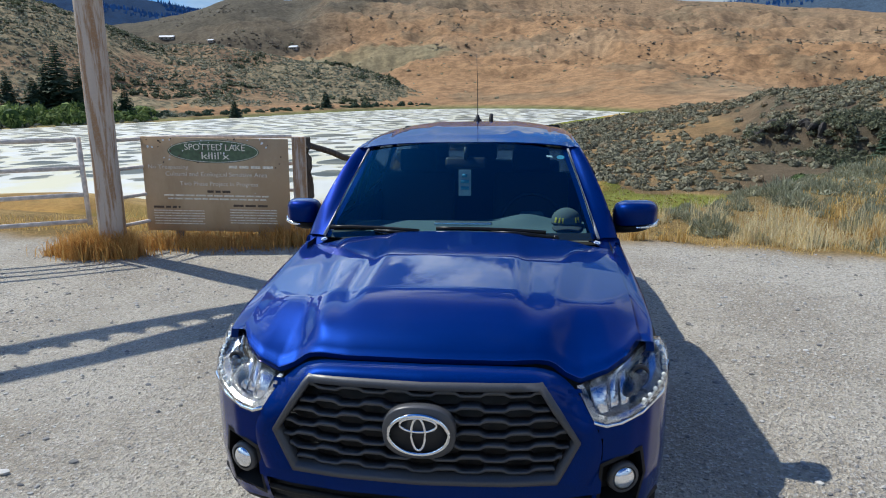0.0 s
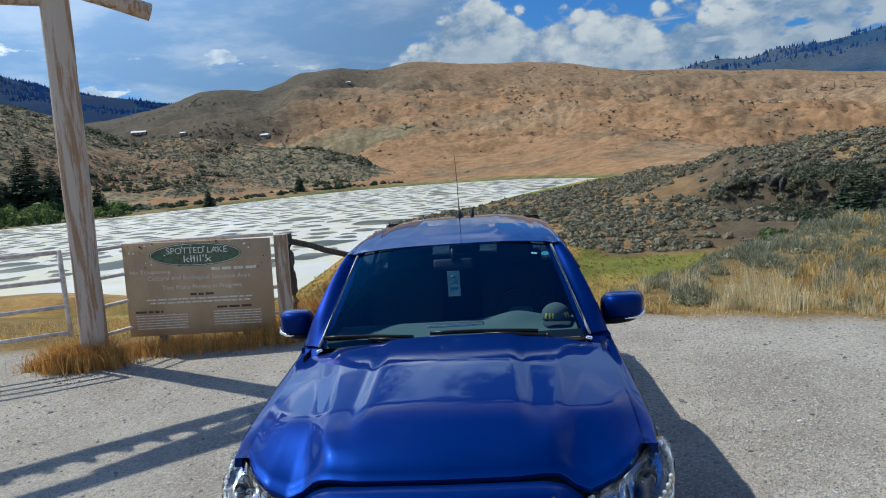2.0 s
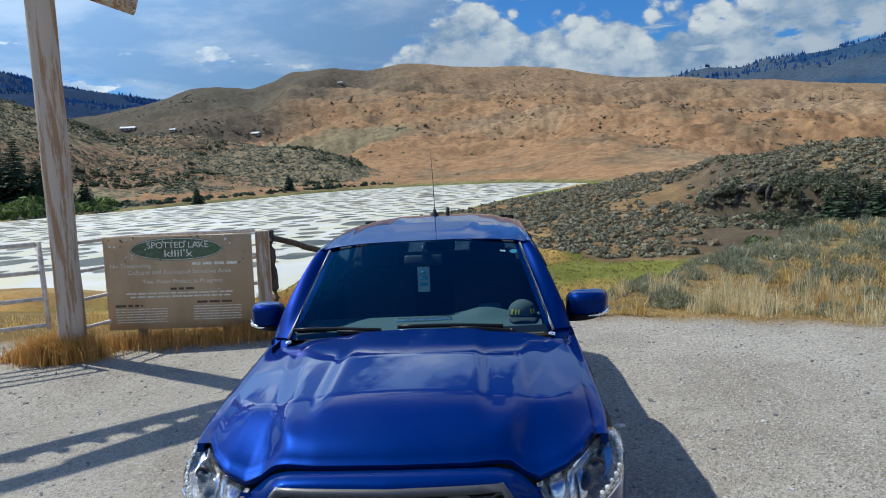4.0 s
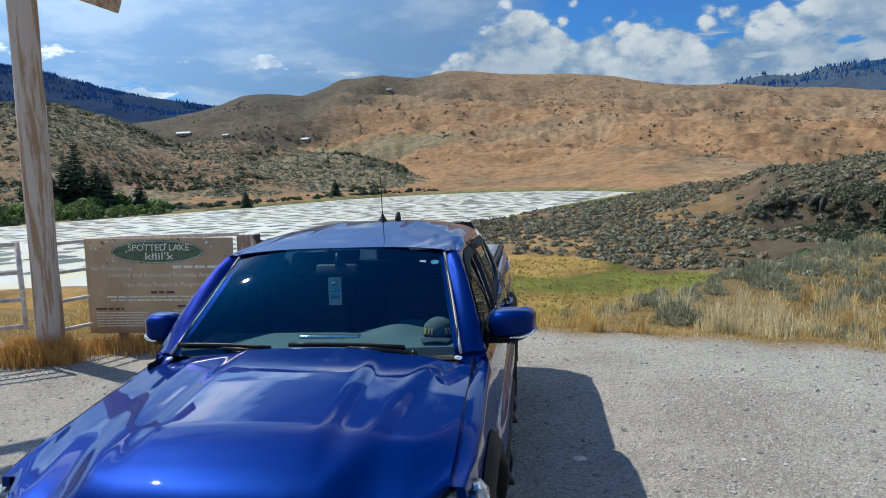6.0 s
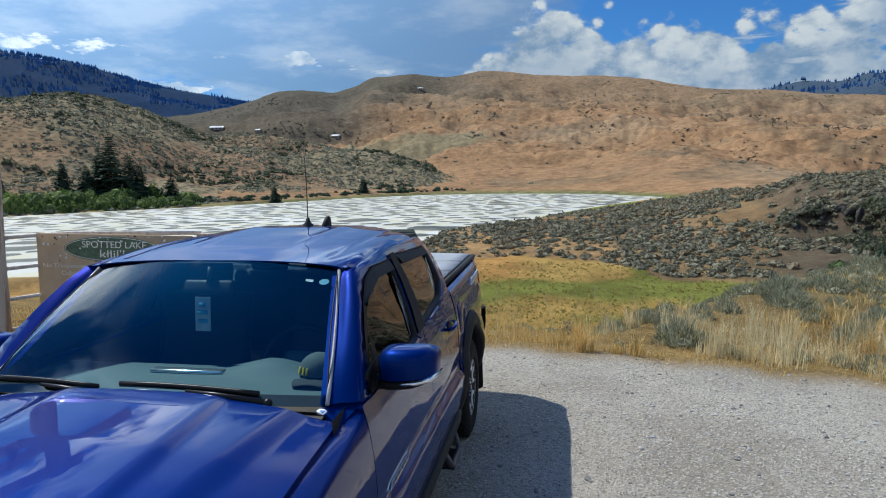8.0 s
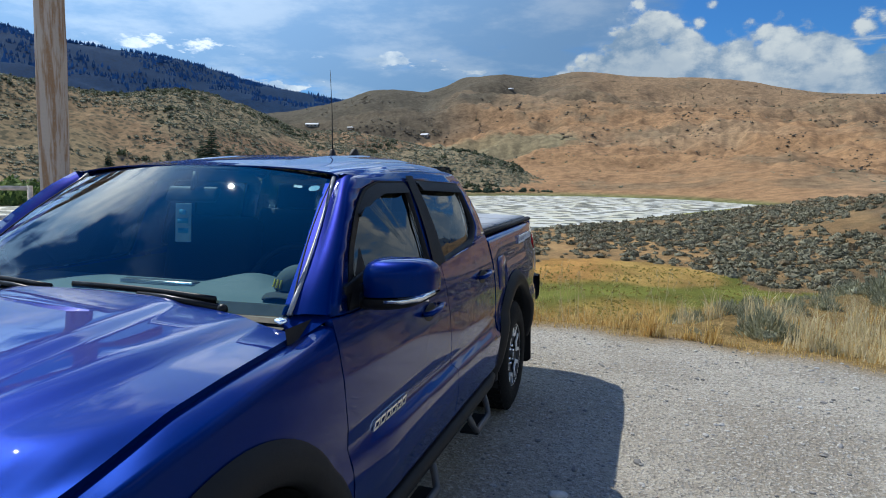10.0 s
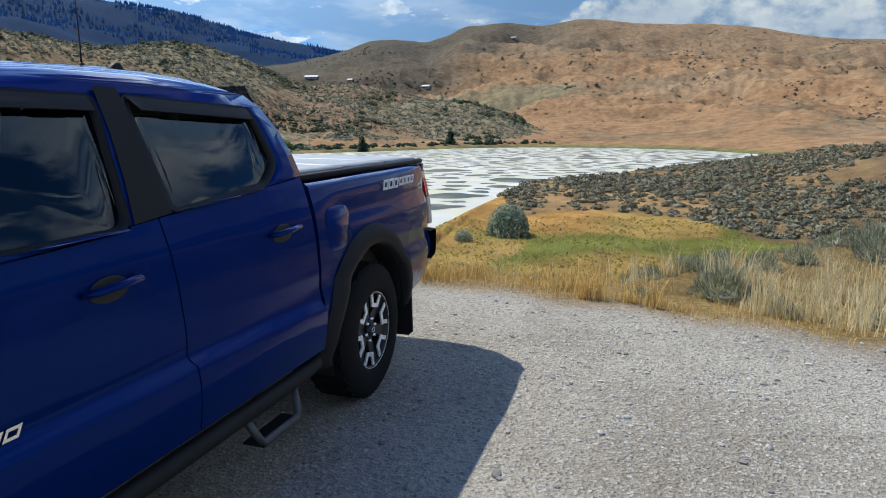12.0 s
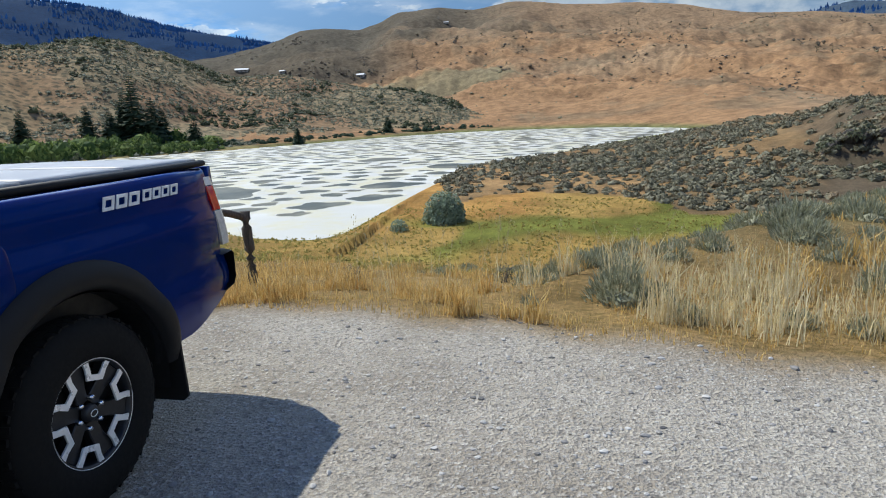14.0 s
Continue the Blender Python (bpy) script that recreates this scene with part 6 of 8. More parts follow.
# ---- tail
bm = grid(lambda v, z: (v * 0.78, 5.315 - 0.02 * abs(v) ** 3 + 0.02 * math.sin((z - 0.8) * 6), z), lin(-1, 1, 21), lin(0.80, 1.262, 10))
tailgate = part("tailgate", bm, PAINT, truck)
tailgate.modifiers.new("thick", "SOLIDIFY").thickness = 0.05
def bumper_ring(x):
    y = 5.30 + 0.115 * (1 - (abs(x) / 0.90) ** 6)
    return [(x, y - 0.10, 0.80), (x, y, 0.805), (x, y + 0.015, 0.79), (x, y + 0.015, 0.66), (x, y - 0.01, 0.62), (x, y - 0.10, 0.60)]


bm = grid(lambda x, k: bumper_ring(x)[int(k)], lin(-0.89, 0.89, 41), [0, 1, 2, 3, 4, 5])
bmesh.ops.recalc_face_normals(bm, faces=bm.faces)
part("rear_bumper", bm, TRIM, truck, "dark rear bumper")
for s in (1, -1):
    bm = bmesh.new()
    cols = [[(side_x(5.25, z) * 0.99 + 0.012 - 0.06 * t * t, 5.24 + 0.15 * t, z) for z in lin(0.63, 0.80, 6)] for t in lin(0, 1, 8)]
    part("bumper_corner", skin(cols, s), PAINT, truck)
# tonneau: panels of a folding cover with a raised black rail each side
for k in range(3):
    ya, yb = 3.60 + k * 0.565, 3.60 + (k + 1) * 0.565 - 0.012
    bm = grid(lambda u, v: (v * 0.745, ya + (yb - ya) * u, 1.290 + 0.010 * (1 - v * v)), lin(0, 1, 6), lin(-1, 1, 13), flip=True)
    ob = part("cover_panel", bm, TONNEAU, truck, "folding silver-grey bed cover panel")
    ob.modifiers.new("thick", "SOLIDIFY").thickness = -0.02
for s in (1, -1):
    bm = bmesh.new()
    tube(bm, [(s * 0.775, 3.585, 1.282), (s * 0.775, 5.29, 1.288)], 0.026, 8, squash=0.7)
    part("cover_rail", bm, TRIM, truck)
bm = bmesh.new()
tube(bm, [(-0.77, 5.30, 1.286), (0.77, 5.30, 1.286)], 0.02, 8, squash=0.7)
part("cover_end_rail", bm, TRIM, truck)

# lettering on door and bed: plain slanted hollow shapes in the letters' colours
def bars(y0, y1, zc, count, height, stroke, mat, parent, label, slant):
    step = (y1 - y0) / count
    for k in range(count):
        yc, w = y0 + step * (k + 0.5), step * 0.42

        def spot(dy, dz, out):
            y, z = yc + dy + slant * dz / height, zc + dz
            return (max(side_x(y, zc + q) for q in (0, height / 2, -height / 2)) + out, y, z)

        h = height / 2
        outer = [(-w, -h), (w, -h), (w, h), (-w, h)]
        inner = [(-w + stroke, -h + stroke), (w - stroke, -h + stroke), (w - stroke, h - stroke), (-w + stroke, h - stroke)]
        bm = bmesh.new()
        rings = [[bm.verts.new(spot(*p, d)) for p in loop] for loop, d in ((outer, 0.0005), (outer, 0.005), (inner, 0.005), (inner, 0.0005))]
        for p, q in zip(rings, rings[1:]):
            for j in range(4):
                bm.faces.new((p[j], p[(j + 1) % 4], q[(j + 1) % 4], q[j]))
        bmesh.ops.recalc_face_normals(bm, faces=bm.faces)
        part("letter_shape", bm, mat, parent, label, smooth=False)


bars(1.695, 2.010, 0.780, 6, 0.032, 0.0085, CHROME, front_door, "chrome letter shape", 0.016)
bars(4.40, 4.64, 1.188, 3, 0.058, 0.014, DECAL, bed, "silver decal shape", 0.016)
bars(4.655, 4.935, 1.192, 4, 0.050, 0.012, DECAL, bed, "silver decal shape", 0.014)

# ---- underneath and inside
bm = bmesh.new()
box(bm, (1.40, 4.9, 0.12), (0, 2.75, 0.52), (0, 0, 0), 0.03)
part("chassis", bm, BLACK, truck)
bm = bmesh.new()
box(bm, (1.56, 1.65, 0.5), (0, 4.42, 0.95), (0, 0, 0), 0.02)
part("bed_tub", bm, BLACK, truck)
bm = bmesh.new()
box(bm, (1.30, 0.95, 0.42), (0, 0.85, 0.80), (0, 0, 0), 0.05)
box(bm, (1.66, 0.86, 0.06), (0, 0.94, 1.00), (6, 0, 0), 0.01)
part("engine_bay", bm, BLACK, truck)
bm = bmesh.new()
box(bm, (1.60, 2.05, 0.10), (0, 2.50, 0.60), (0, 0, 0), 0.02)
part("cab_floor", bm, BLACK, truck)
for s in (1, -1):
    bm = grid(lambda y, z: (s * (side_x(y, z) - 0.06), y, z), lin(1.3, 3.66, 9), lin(0.46, 1.205, 4))
    part("door_trim", bm, BLACK, truck)
# dashboard
bm = grid(lambda u, v: (v * 0.70, 1.42 + 0.50 * u, 1.175 + 0.055 * math.sin(u * 2.2) - 0.10 * float(ease(u, 0.82, 1.0)) + 0.045 * math.exp(-((v - 0.52) / 0.23) ** 2) * float(ease(u, 0.45, 0.7))), lin(0, 1, 16), lin(-1, 1, 41), flip=True)
dash = part("dashboard", bm, DASH, truck, "grey dashboard under the windscreen")
bm = bmesh.new()
box(bm, (0.34, 0.05, 0.02), (0.0, 1.72, 1.232), (0, 0, 0), 0.008)
part("vent_strip", bm, LAMP_SILVER, dash)
for xx in (-0.45, -0.1, 0.3):
    bm = bmesh.new()
    box(bm, (0.22, 0.035, 0.012), (xx, 1.50, 1.203), (12, 0, 0), 0.004)
    part("defroster_vent", bm, BLACK, dash)
wheel_thing = thing("steering_wheel", "", "")
wheel_thing.parent = truck
SW = Matrix.Translation((0.40, 1.99, 1.19)) @ Euler((radians(62), 0, 0)).to_matrix().to_4x4()
bm = bmesh.new()
tube(bm, [tuple(SW @ Vector((0.185 * math.cos(t), 0.185 * math.sin(t), 0))) for t in np.linspace(0, 2 * math.pi, 36, endpoint=False)], 0.016, 8, closed=True)
part("wheel_rim", bm, BLACK, wheel_thing)
bm = bmesh.new()
box(bm, (0.15, 0.13, 0.06), (0, 0, 0.01), (0, 0, 0), 0.03, 3)
box(bm, (0.34, 0.035, 0.025), (0, 0, 0.0), (0, 0, 0), 0.01)
bmesh.ops.transform(bm, matrix=SW, verts=bm.verts)
part("wheel_hub", bm, DASH, wheel_thing)
# cap lying on the dash behind the glass, dark with yellow marks
cap = thing("baseball_cap", "dark cap with yellow marks lying on the dashboard", "cap")
bm = bmesh.new()
bmesh.ops.create_uvsphere(bm, u_segments=24, v_segments=14, radius=0.088, matrix=Matrix.Translation((0.595, 1.735, 1.245)) @ Matrix.Diagonal((1.0, 0.95, 0.95, 1)))
bmesh.ops.delete(bm, geom=[v for v in bm.verts if v.co.z < 1.235], context="VERTS")
part("crown", bm, plain("dark_grey_cloth", (0.11, 0.125, 0.125), 0.9, bump=0.3, scale=90), cap)
bm = grid(lambda u, v: (0.595 + v * 0.085 * (1 - 0.25 * u * u), 1.66 - 0.065 * u, 1.243 - 0.010 * v * v - 0.010 * u), lin(0, 1, 6), lin(-1, 1, 11))
ob = part("peak", bm, SEAT, cap)
ob.modifiers.new("thick", "SOLIDIFY").thickness = 0.004
for k, (dx, w) in enumerate(((-0.062, 0.012), (-0.042, 0.010), (-0.024, 0.009), (0.05, 0.010), (0.066, 0.008))):
    bm = bmesh.new()
    box(bm, (w, 0.004, 0.030), (0.595 + dx, 1.735 - math.sqrt(max(0.0, 0.094**2 - dx * dx)) * 0.95 + 0.006, 1.268), (-18, 0, math.degrees(math.asin(dx / 0.1))), 0.001)
    part("yellow_mark", bm, YELLOW, cap)
# seats
def build_seat(x, y, wide):
    seat = thing("seat", "", "")
    seat.parent = truck
    bm = bmesh.new()
    box(bm, (wide, 0.50, 0.16), (x, y, 0.80), (6, 0, 0), 0.05, 3)
    part("seat_cushion", bm, SEAT, seat)
    bm = bmesh.new()
    box(bm, (wide, 0.14, 0.62), (x, y + 0.30, 1.12), (-14, 0, 0), 0.05, 3)
    part("seat_back", bm, SEAT, seat)
    for hx in ((x,) if wide < 0.8 else (x - 0.4, x, x + 0.4)):
        bm = bmesh.new()
        box(bm, (0.26, 0.09, 0.17), (hx, y + 0.39, 1.50), (-14, 0, 0), 0.04, 3)
        tube(bm, [(hx - 0.06, y + 0.375, 1.36), (hx - 0.06, y + 0.385, 1.48)], 0.007, 6)
        tube(bm, [(hx + 0.06, y + 0.375, 1.36), (hx + 0.06, y + 0.385, 1.48)], 0.007, 6)
        part("headrest", bm, SEAT, seat)


build_seat(0.40, 2.25, 0.52)
build_seat(-0.40, 2.25, 0.52)
build_seat(0.0, 3.05, 1.28)


# ---------------------------------------------------------------- gateway, gate, sign and fence
def log_tube(points, radius, segs=16, seed=0, wobble=0.012):
    g = random.Random(seed)
    a, b = Vector(points[0]), Vector(points[-1])
    n = 12
    pts = [a.lerp(b, k / n) + Vector((g.uniform(-1, 1), g.uniform(-1, 1), g.uniform(-1, 1))) * wobble * (0 < k < n) for k in range(n + 1)]
    bm = bmesh.new()
    tube(bm, pts, [radius * g.uniform(0.96, 1.04) for _ in pts], segs)
    return bm


gateway = thing("log_gateway", "tall weathered white-painted log gateway over the lane", "gateway")
U = Vector((0.783, 0.622, 0))
post_foot, post_head = Vector((-4.83, 5.56, -0.15)), Vector((-4.675, 5.56, 5.30))
part("post", log_tube([post_foot, post_head], 0.154, 20, 1, 0.003), POST_PAINT, gateway)
far_foot = post_foot - U * 7.2
part("post", log_tube([far_foot, far_foot + Vector((0, 0, 5.45))], 0.154, 20, 2, 0.003), POST_PAINT, gateway)
tie = Vector((-4.70, 5.56, 4.42))
part("tie_beam", log_tube([tie, tie - U * 7.2], 0.10, 14, 3), POST_PAINT, gateway)
top = Vector((-4.68, 5.56, 5.20))
part("top_beam", log_tube([top + U * 0.3, top - U * 7.4 + Vector((0, 0, 0.25))], 0.11, 14, 4), POST_PAINT, gateway)
# sloping rafter whose lower end juts past the post
part("rafter", log_tube([Vector((-4.76, 5.50, 4.62)) + U * 1.12 + Vector((0, 0, -0.30)), Vector((-4.76, 5.50, 4.64)) - U * 1.95 + Vector((0, 0, 0.52))], 0.105, 16, 5, 0.004), POST_PAINT, gateway)
for k in range(22):
    g = random.Random(90 + k)
    along = 0.5 + k * 0.285
    c = tie - U * along + Vector((0, 0, 0.08))
    w = U * 0.075
    bm = bmesh.new()
    rise = Vector((0, 0, 0.17 + 0.08 * g.random()))
    prism(bm, [c - w, c + w, c + w * 0.55 + rise, c - w * 0.3 + rise * 1.15], U.cross(Vector((0, 0, 1))), 0.02)
    part("short_slat", bm, GREY_WOOD, gateway, smooth=False)

gate = thing("pipe_gate", "faded cream-painted pipe gate with four rails, closed", "gate")
GATE_WAY = Vector((0.88, 0.47, 0))
hinge = Vector((-5.02, 5.43, 0))
for z in (1.45, 1.11, 0.78, 0.45):
    bm = bmesh.new()
    tube(bm, [hinge - GATE_WAY * 3.7 + Vector((0, 0, z + 0.02)), hinge + Vector((0, 0, z))], 0.027, 10)
    part("rail", bm, GATE_PAINT, gate)
for d in (0.0, 1.85, 3.7):
    bm = bmesh.new()
    p = hinge - GATE_WAY * d
    tube(bm, [p + Vector((0, 0, 0.40)), p + Vector((0, 0, 1.48))], 0.030, 10)
    part("stile", bm, GATE_PAINT, gate)
bm = bmesh.new()
p = hinge - GATE_WAY * 3.80
tube(bm, [p + Vector((0, 0, -0.12)), p + Vector((0, 0, 1.6))], 0.07, 12)
tagged(mesh_ob("gate_post", bm, GREY_WOOD), "weathered grey timber post holding the gate", "post")

panel = thing("fence_panel", "short faded pipe rail panel behind the sign", "fence")
for z in (1.42, 1.06, 0.70, 0.34):
    bm = bmesh.new()
    tube(bm, [(-4.72, 5.68, z), (-4.50, 6.15, z), (-4.25, 6.33, z), (-2.72, 6.50, z - 0.02)], 0.024, 8)
    part("rail", bm, GATE_PAINT, panel)
bm = bmesh.new()
tube(bm, [(-4.0, 6.36, -0.15), (-4.0, 6.36, 1.40)], 0.028, 8)
part("stile", bm, GATE_PAINT, panel)

# the sign
S0 = Vector((-4.555, 5.985, 1.448))
S1 = Vector((-2.675, 6.225, 1.385))
sx = (S1 - S0).normalized()
sz = Vector((0.055, 0.0, 1.0))
sz = (sz - sx * sz.dot(sx)).normalized()
sn = sz.cross(sx).normalized() * -1
if sn.y > 0:
    sn = -sn
SW_, SH_ = (S1 - S0).length, 1.235
sign = thing("information_sign", "faded brown information sign board with a green oval", "sign")


def on_sign(u, v, d=0.0):
    """A place on the sign's face: u across from its left edge, v down from its top, d out from it, in metres."""
    return S0 + sx * u - sz * v + sn * d


bm = bmesh.new()
prism(bm, [on_sign(0, 0), on_sign(SW_, 0), on_sign(SW_, SH_), on_sign(0, SH_)], -sn, 0.022, 0.003)
part("board", bm, SIGN_BOARD, sign)
bm = bmesh.new()
prism(bm, [on_sign(0.93 + 0.59 * math.cos(t), 0.175 + 0.15 * math.sin(t), 0.0) for t in np.linspace(0, 2 * math.pi, 48, endpoint=False)], sn, 0.004)
part("green_oval", bm, SIGN_GREEN, sign, smooth=False)
bm = bmesh.new()
tube(bm, [on_sign(0.93 + 0.575 * math.cos(t), 0.175 + 0.138 * math.sin(t), 0.0045) for t in np.linspace(0, 2 * math.pi, 48, endpoint=False)], 0.004, 5, closed=True)
part("oval_line", bm, SIGN_CREAM, sign)


def lettering(text, u, v, size, mat, width=None):
    """Words on the sign, set with the built-in font about a centre."""
    cu = bpy.data.curves.new("words", "FONT")
    cu.body, cu.size, cu.align_x, cu.align_y, cu.extrude = text, size, "CENTER", "CENTER", 0.001
    tmp = bpy.data.objects.new("words", cu)
    me = bpy.data.meshes.new_from_object(tmp)
    bpy.data.objects.remove(tmp)
    wide = max(v_.co.x for v_ in me.vertices) - min(v_.co.x for v_ in me.vertices)
    k = width / wide if width else 1.0
    m = Matrix((sx, sz, sn)).transposed().to_4x4()
    m.translation = on_sign(u, v, 0.0055)
    m = m @ Matrix.Diagonal((k, 1, 1, 1))
    bm = bmesh.new()
    bm.from_mesh(me)
    bpy.data.meshes.remove(me)
    bm.transform(m)
    # each letter is a piece of its own
    left = set(bm.verts)
    while left:
        todo, island = [left.pop()], []
        while todo:
            vert = todo.pop()
            island.append(vert)
            for e in vert.link_edges:
                o = e.other_vert(vert)
                if o in left:
                    left.discard(o)
                    todo.append(o)
        own = bmesh.new()
        made = {vert: own.verts.new(vert.co) for vert in island}
        for f in {f for vert in island for f in vert.link_faces}:
            own.faces.new([made[vert] for vert in f.verts])
        part("letter", own, mat, sign, smooth=False)
    bm.free()


lettering("SPOTTED LAKE", 0.95, 0.125, 0.115, SIGN_CREAM, 0.78)
lettering("k\u0142lil'x", 0.95, 0.235, 0.13, SIGN_CREAM, 0.36)
lettering("No Trespassing", 0.33, 0.385, 0.070, SIGN_FADED, 0.52)
lettering("Cultural and Ecological Sensitive Area", 0.95, 0.475, 0.08, SIGN_FADED, 1.32)


def print_line(u, v, wide, high, mat, seed):
    """A line of print that cannot be read: a row of plain bars, one per word."""
    g = random.Random(seed)
    x = u
    while x < u + wide:
        w = min(g.uniform(0.05, 0.14), u + wide - x)
        if w > 0.02:
            bm = bmesh.new()
            prism(bm, [on_sign(x, v, 0.0), on_sign(x + w, v, 0.0), on_sign(x + w, v + high, 0.0), on_sign(x, v + high, 0.0)], sn, 0.004)
            part("print_bar", bm, mat, sign, smooth=False)
        x += w + high * 0.9


print_line(1.12, 0.355, 0.62, 0.035, SIGN_FADED, 5)
lettering("Two Phase Project In Progress", 0.98, 0.60, 0.078, SIGN_FADED, 1.02)
print_line(0.82, 0.685, 0.30, 0.030, SIGN_DARK, 7)
for k, (u, v, w) in enumerate(((0.25, 0.745, 1.4), (0.30, 0.79, 1.3), (0.10, 0.90, 0.35), (1.15, 0.87, 0.45))):
    print_line(u, v, w, 0.020 if k < 2 else 0.028, SIGN_FADED if k < 2 else SIGN_DARK, 20 + k)
for k in range(6):
    print_line(0.10, 0.955 + k * 0.035, 0.66, 0.012, SIGN_FADED, 30 + k)
    print_line(1.10, 0.935 + k * 0.035, 0.62, 0.012, SIGN_FADED, 40 + k)
for k in range(46):
    g = random.Random(300 + k)
    u, v, r = g.uniform(0.03, SW_ - 0.03), abs(g.gauss(0.0, 0.18)) + 0.01, g.uniform(0.004, 0.016)
    bm = bmesh.new()
    prism(bm, [on_sign(u + r * math.cos(t) * g.uniform(0.7, 1.3), v + r * math.sin(t) * g.uniform(0.7, 1.3), 0.004) for t in np.linspace(0, 2 * math.pi, 9, endpoint=False)], sn, 0.002)
    part("paint_chip", bm, PAPER if k % 2 else SIGN_DARK, sign, smooth=False)
for u in (0.4, 1.5):
    bm = bmesh.new()
    box(bm, (0.09, 0.09, 1.4), tuple(on_sign(u, 0.80, -0.07)), (0, 2, 7), 0.006)
    part("sign_leg", bm, GREY_WOOD, sign)
bm = bmesh.new()
box(bm, (0.165, 0.12, 1.62), (-2.585, 6.33, 0.60), (0, 1.5, 7), 0.012)
tagged(mesh_ob("sign_post", bm, POST_PAINT), "weathered pale painted square post beside the sign", "post")

# wooden fence that runs down the bank behind the truck
fence = thing("wooden_fence", "dark weathered post-and-rail fence running down the bank", "fence")
posts = [Vector((-2.65, 6.88, 1.36)), Vector((-1.22, 9.15, 0.45))]
for k, p in enumerate(posts):
    foot = height_at(p.x, p.y) - 0.2
    part("fence_post", log_tube([(p.x + 0.02, p.y, foot), tuple(p)], 0.062, 12, 60 + k, 0.006), DARK_WOOD, fence)
part("fence_rail", log_tube([posts[0] + Vector((0, 0, -0.10)), posts[1] + Vector((0, 0, -0.08))], 0.045, 10, 66), DARK_WOOD, fence)


# ---------------------------------------------------------------- plants and stones
def dome_leaves(rng, count, leaf, flat=0.75, hollow=0.55):
    """A bush of small leaf triangles in a lumpy dome of radius 1."""
    lumps = rng.normal(size=(7, 3))
    lumps /= np.linalg.norm(lumps, axis=1)[:, None]
    way = rng.normal(size=(count, 3))
    way /= np.linalg.norm(way, axis=1)[:, None]
    way[:, 2] = np.abs(way[:, 2])
    swell = 0.72 + 0.34 * np.clip((way @ lumps.T).max(1) - 0.35, 0, 1)
    rad = swell * (hollow + (1 - hollow) * rng.random(count) ** 0.5)
    c = way * rad[:, None] * (1, 1, flat)
    a = np.cross(way, rng.normal(size=(count, 3)))
    a /= np.linalg.norm(a, axis=1)[:, None] + 1e-6
    b = np.cross(way, a) + rng.normal(size=(count, 3)) * 0.45 + way * 0.25
    a = a + rng.normal(size=(count, 3)) * 0.3
    a /= np.linalg.norm(a, axis=1)[:, None]
    b /= np.linalg.norm(b, axis=1)[:, None]
    s = leaf * rng.uniform(0.6, 1.3, (count, 1))
    return np.stack([c - a * s * 0.5, c + a * s * 0.5, c + b * s], 1).reshape(-1, 3)


def mound(rng, count, leaf, flat=0.8, level=1):
    """A bush of radius 1: a lumpy twiggy heart with leaf triangles standing out of it."""
    ball = bmesh.new()
    bmesh.ops.create_icosphere(ball, subdivisions=level, radius=1.0)
    v = np.array([q.co[:] for q in ball.verts])
    f = np.array([[q.index for q in p.verts] for p in ball.faces])
    ball.free()
    lumps = rng.normal(size=(5, 3))
    lumps /= np.linalg.norm(lumps, axis=1)[:, None]
    v = v * (0.62 + 0.30 * np.clip((v @ lumps.T).max(1) - 0.3, 0, 1) + rng.uniform(-0.10, 0.10, len(v)))[:, None]
    f = f[v[f][:, :, 2].max(1) > -0.12]
    v[:, 2] = np.maximum(v[:, 2], -0.15) * flat + 0.06
    t = dome_leaves(rng, count, leaf, flat, 0.72)
    return np.vstack([v, t]), np.vstack([f, np.arange(len(t)).reshape(-1, 3) + len(v)])


def sprigs(rng, count):
    """A sagebrush of radius 1: slim upright sprigs standing out of a lumpy dome over a small heart."""
    lumps = rng.normal(size=(9, 3))
    lumps[:, 2] = np.abs(lumps[:, 2])
    lumps /= np.linalg.norm(lumps, axis=1)[:, None]
    way = rng.normal(size=(count, 3))
    way[:, 2] = np.abs(way[:, 2])
    way /= np.linalg.norm(way, axis=1)[:, None]
    near = (way @ lumps.T).max(1)
    c = way * ((0.45 + 0.45 * np.clip(near - 0.3, 0, 0.7)) * rng.uniform(0.7, 1.08, count))[:, None]
    up = way * 0.8 + (0, 0, 0.75) + rng.normal(0, 0.28, (count, 3))
    up /= np.linalg.norm(up, axis=1)[:, None]
    a = np.cross(up, rng.normal(size=(count, 3)))
    a /= np.linalg.norm(a, axis=1)[:, None] + 1e-6
    long, wide = rng.uniform(0.14, 0.34, (count, 1)), rng.uniform(0.016, 0.034, (count, 1))
    t = np.stack([c - a * wide, c + a * wide, c + up * long], 1).reshape(-1, 3)
    v, f = mound(rng, 0, 0.1, 0.9, 1)
    return np.vstack([v * 0.62, t]), np.vstack([f, np.arange(len(t)).reshape(-1, 3) + len(v)])


def spread(name, templates, spots, material, label, category):
    """Many copies of a few templates in one mesh. spots: x, y, z, size, height factor."""
    rng = np.random.default_rng(len(name))
    out, faces, base = [], [], 0
    for k, (x, y, z, s, hf) in enumerate(spots):
        t = templates[k % len(templates)]
        t, f = t if isinstance(t, tuple) else (t, np.arange(len(t)).reshape(-1, 3))
        a = rng.uniform(0, 6.28)
        c, d = math.cos(a), math.sin(a)
        out.append(t @ np.array([[c, d, 0], [-d, c, 0], [0, 0, hf]]) * s + (x, y, z))
        faces.append(f + base)
        base += len(t)
    ob = soup(name, np.vstack(out), np.vstack(faces), material)
    return tagged(ob, label, category, kind="stuff")


def polar(az, r):
    return CX + r * np.sin(np.radians(az)), CY + r * np.cos(np.radians(az))


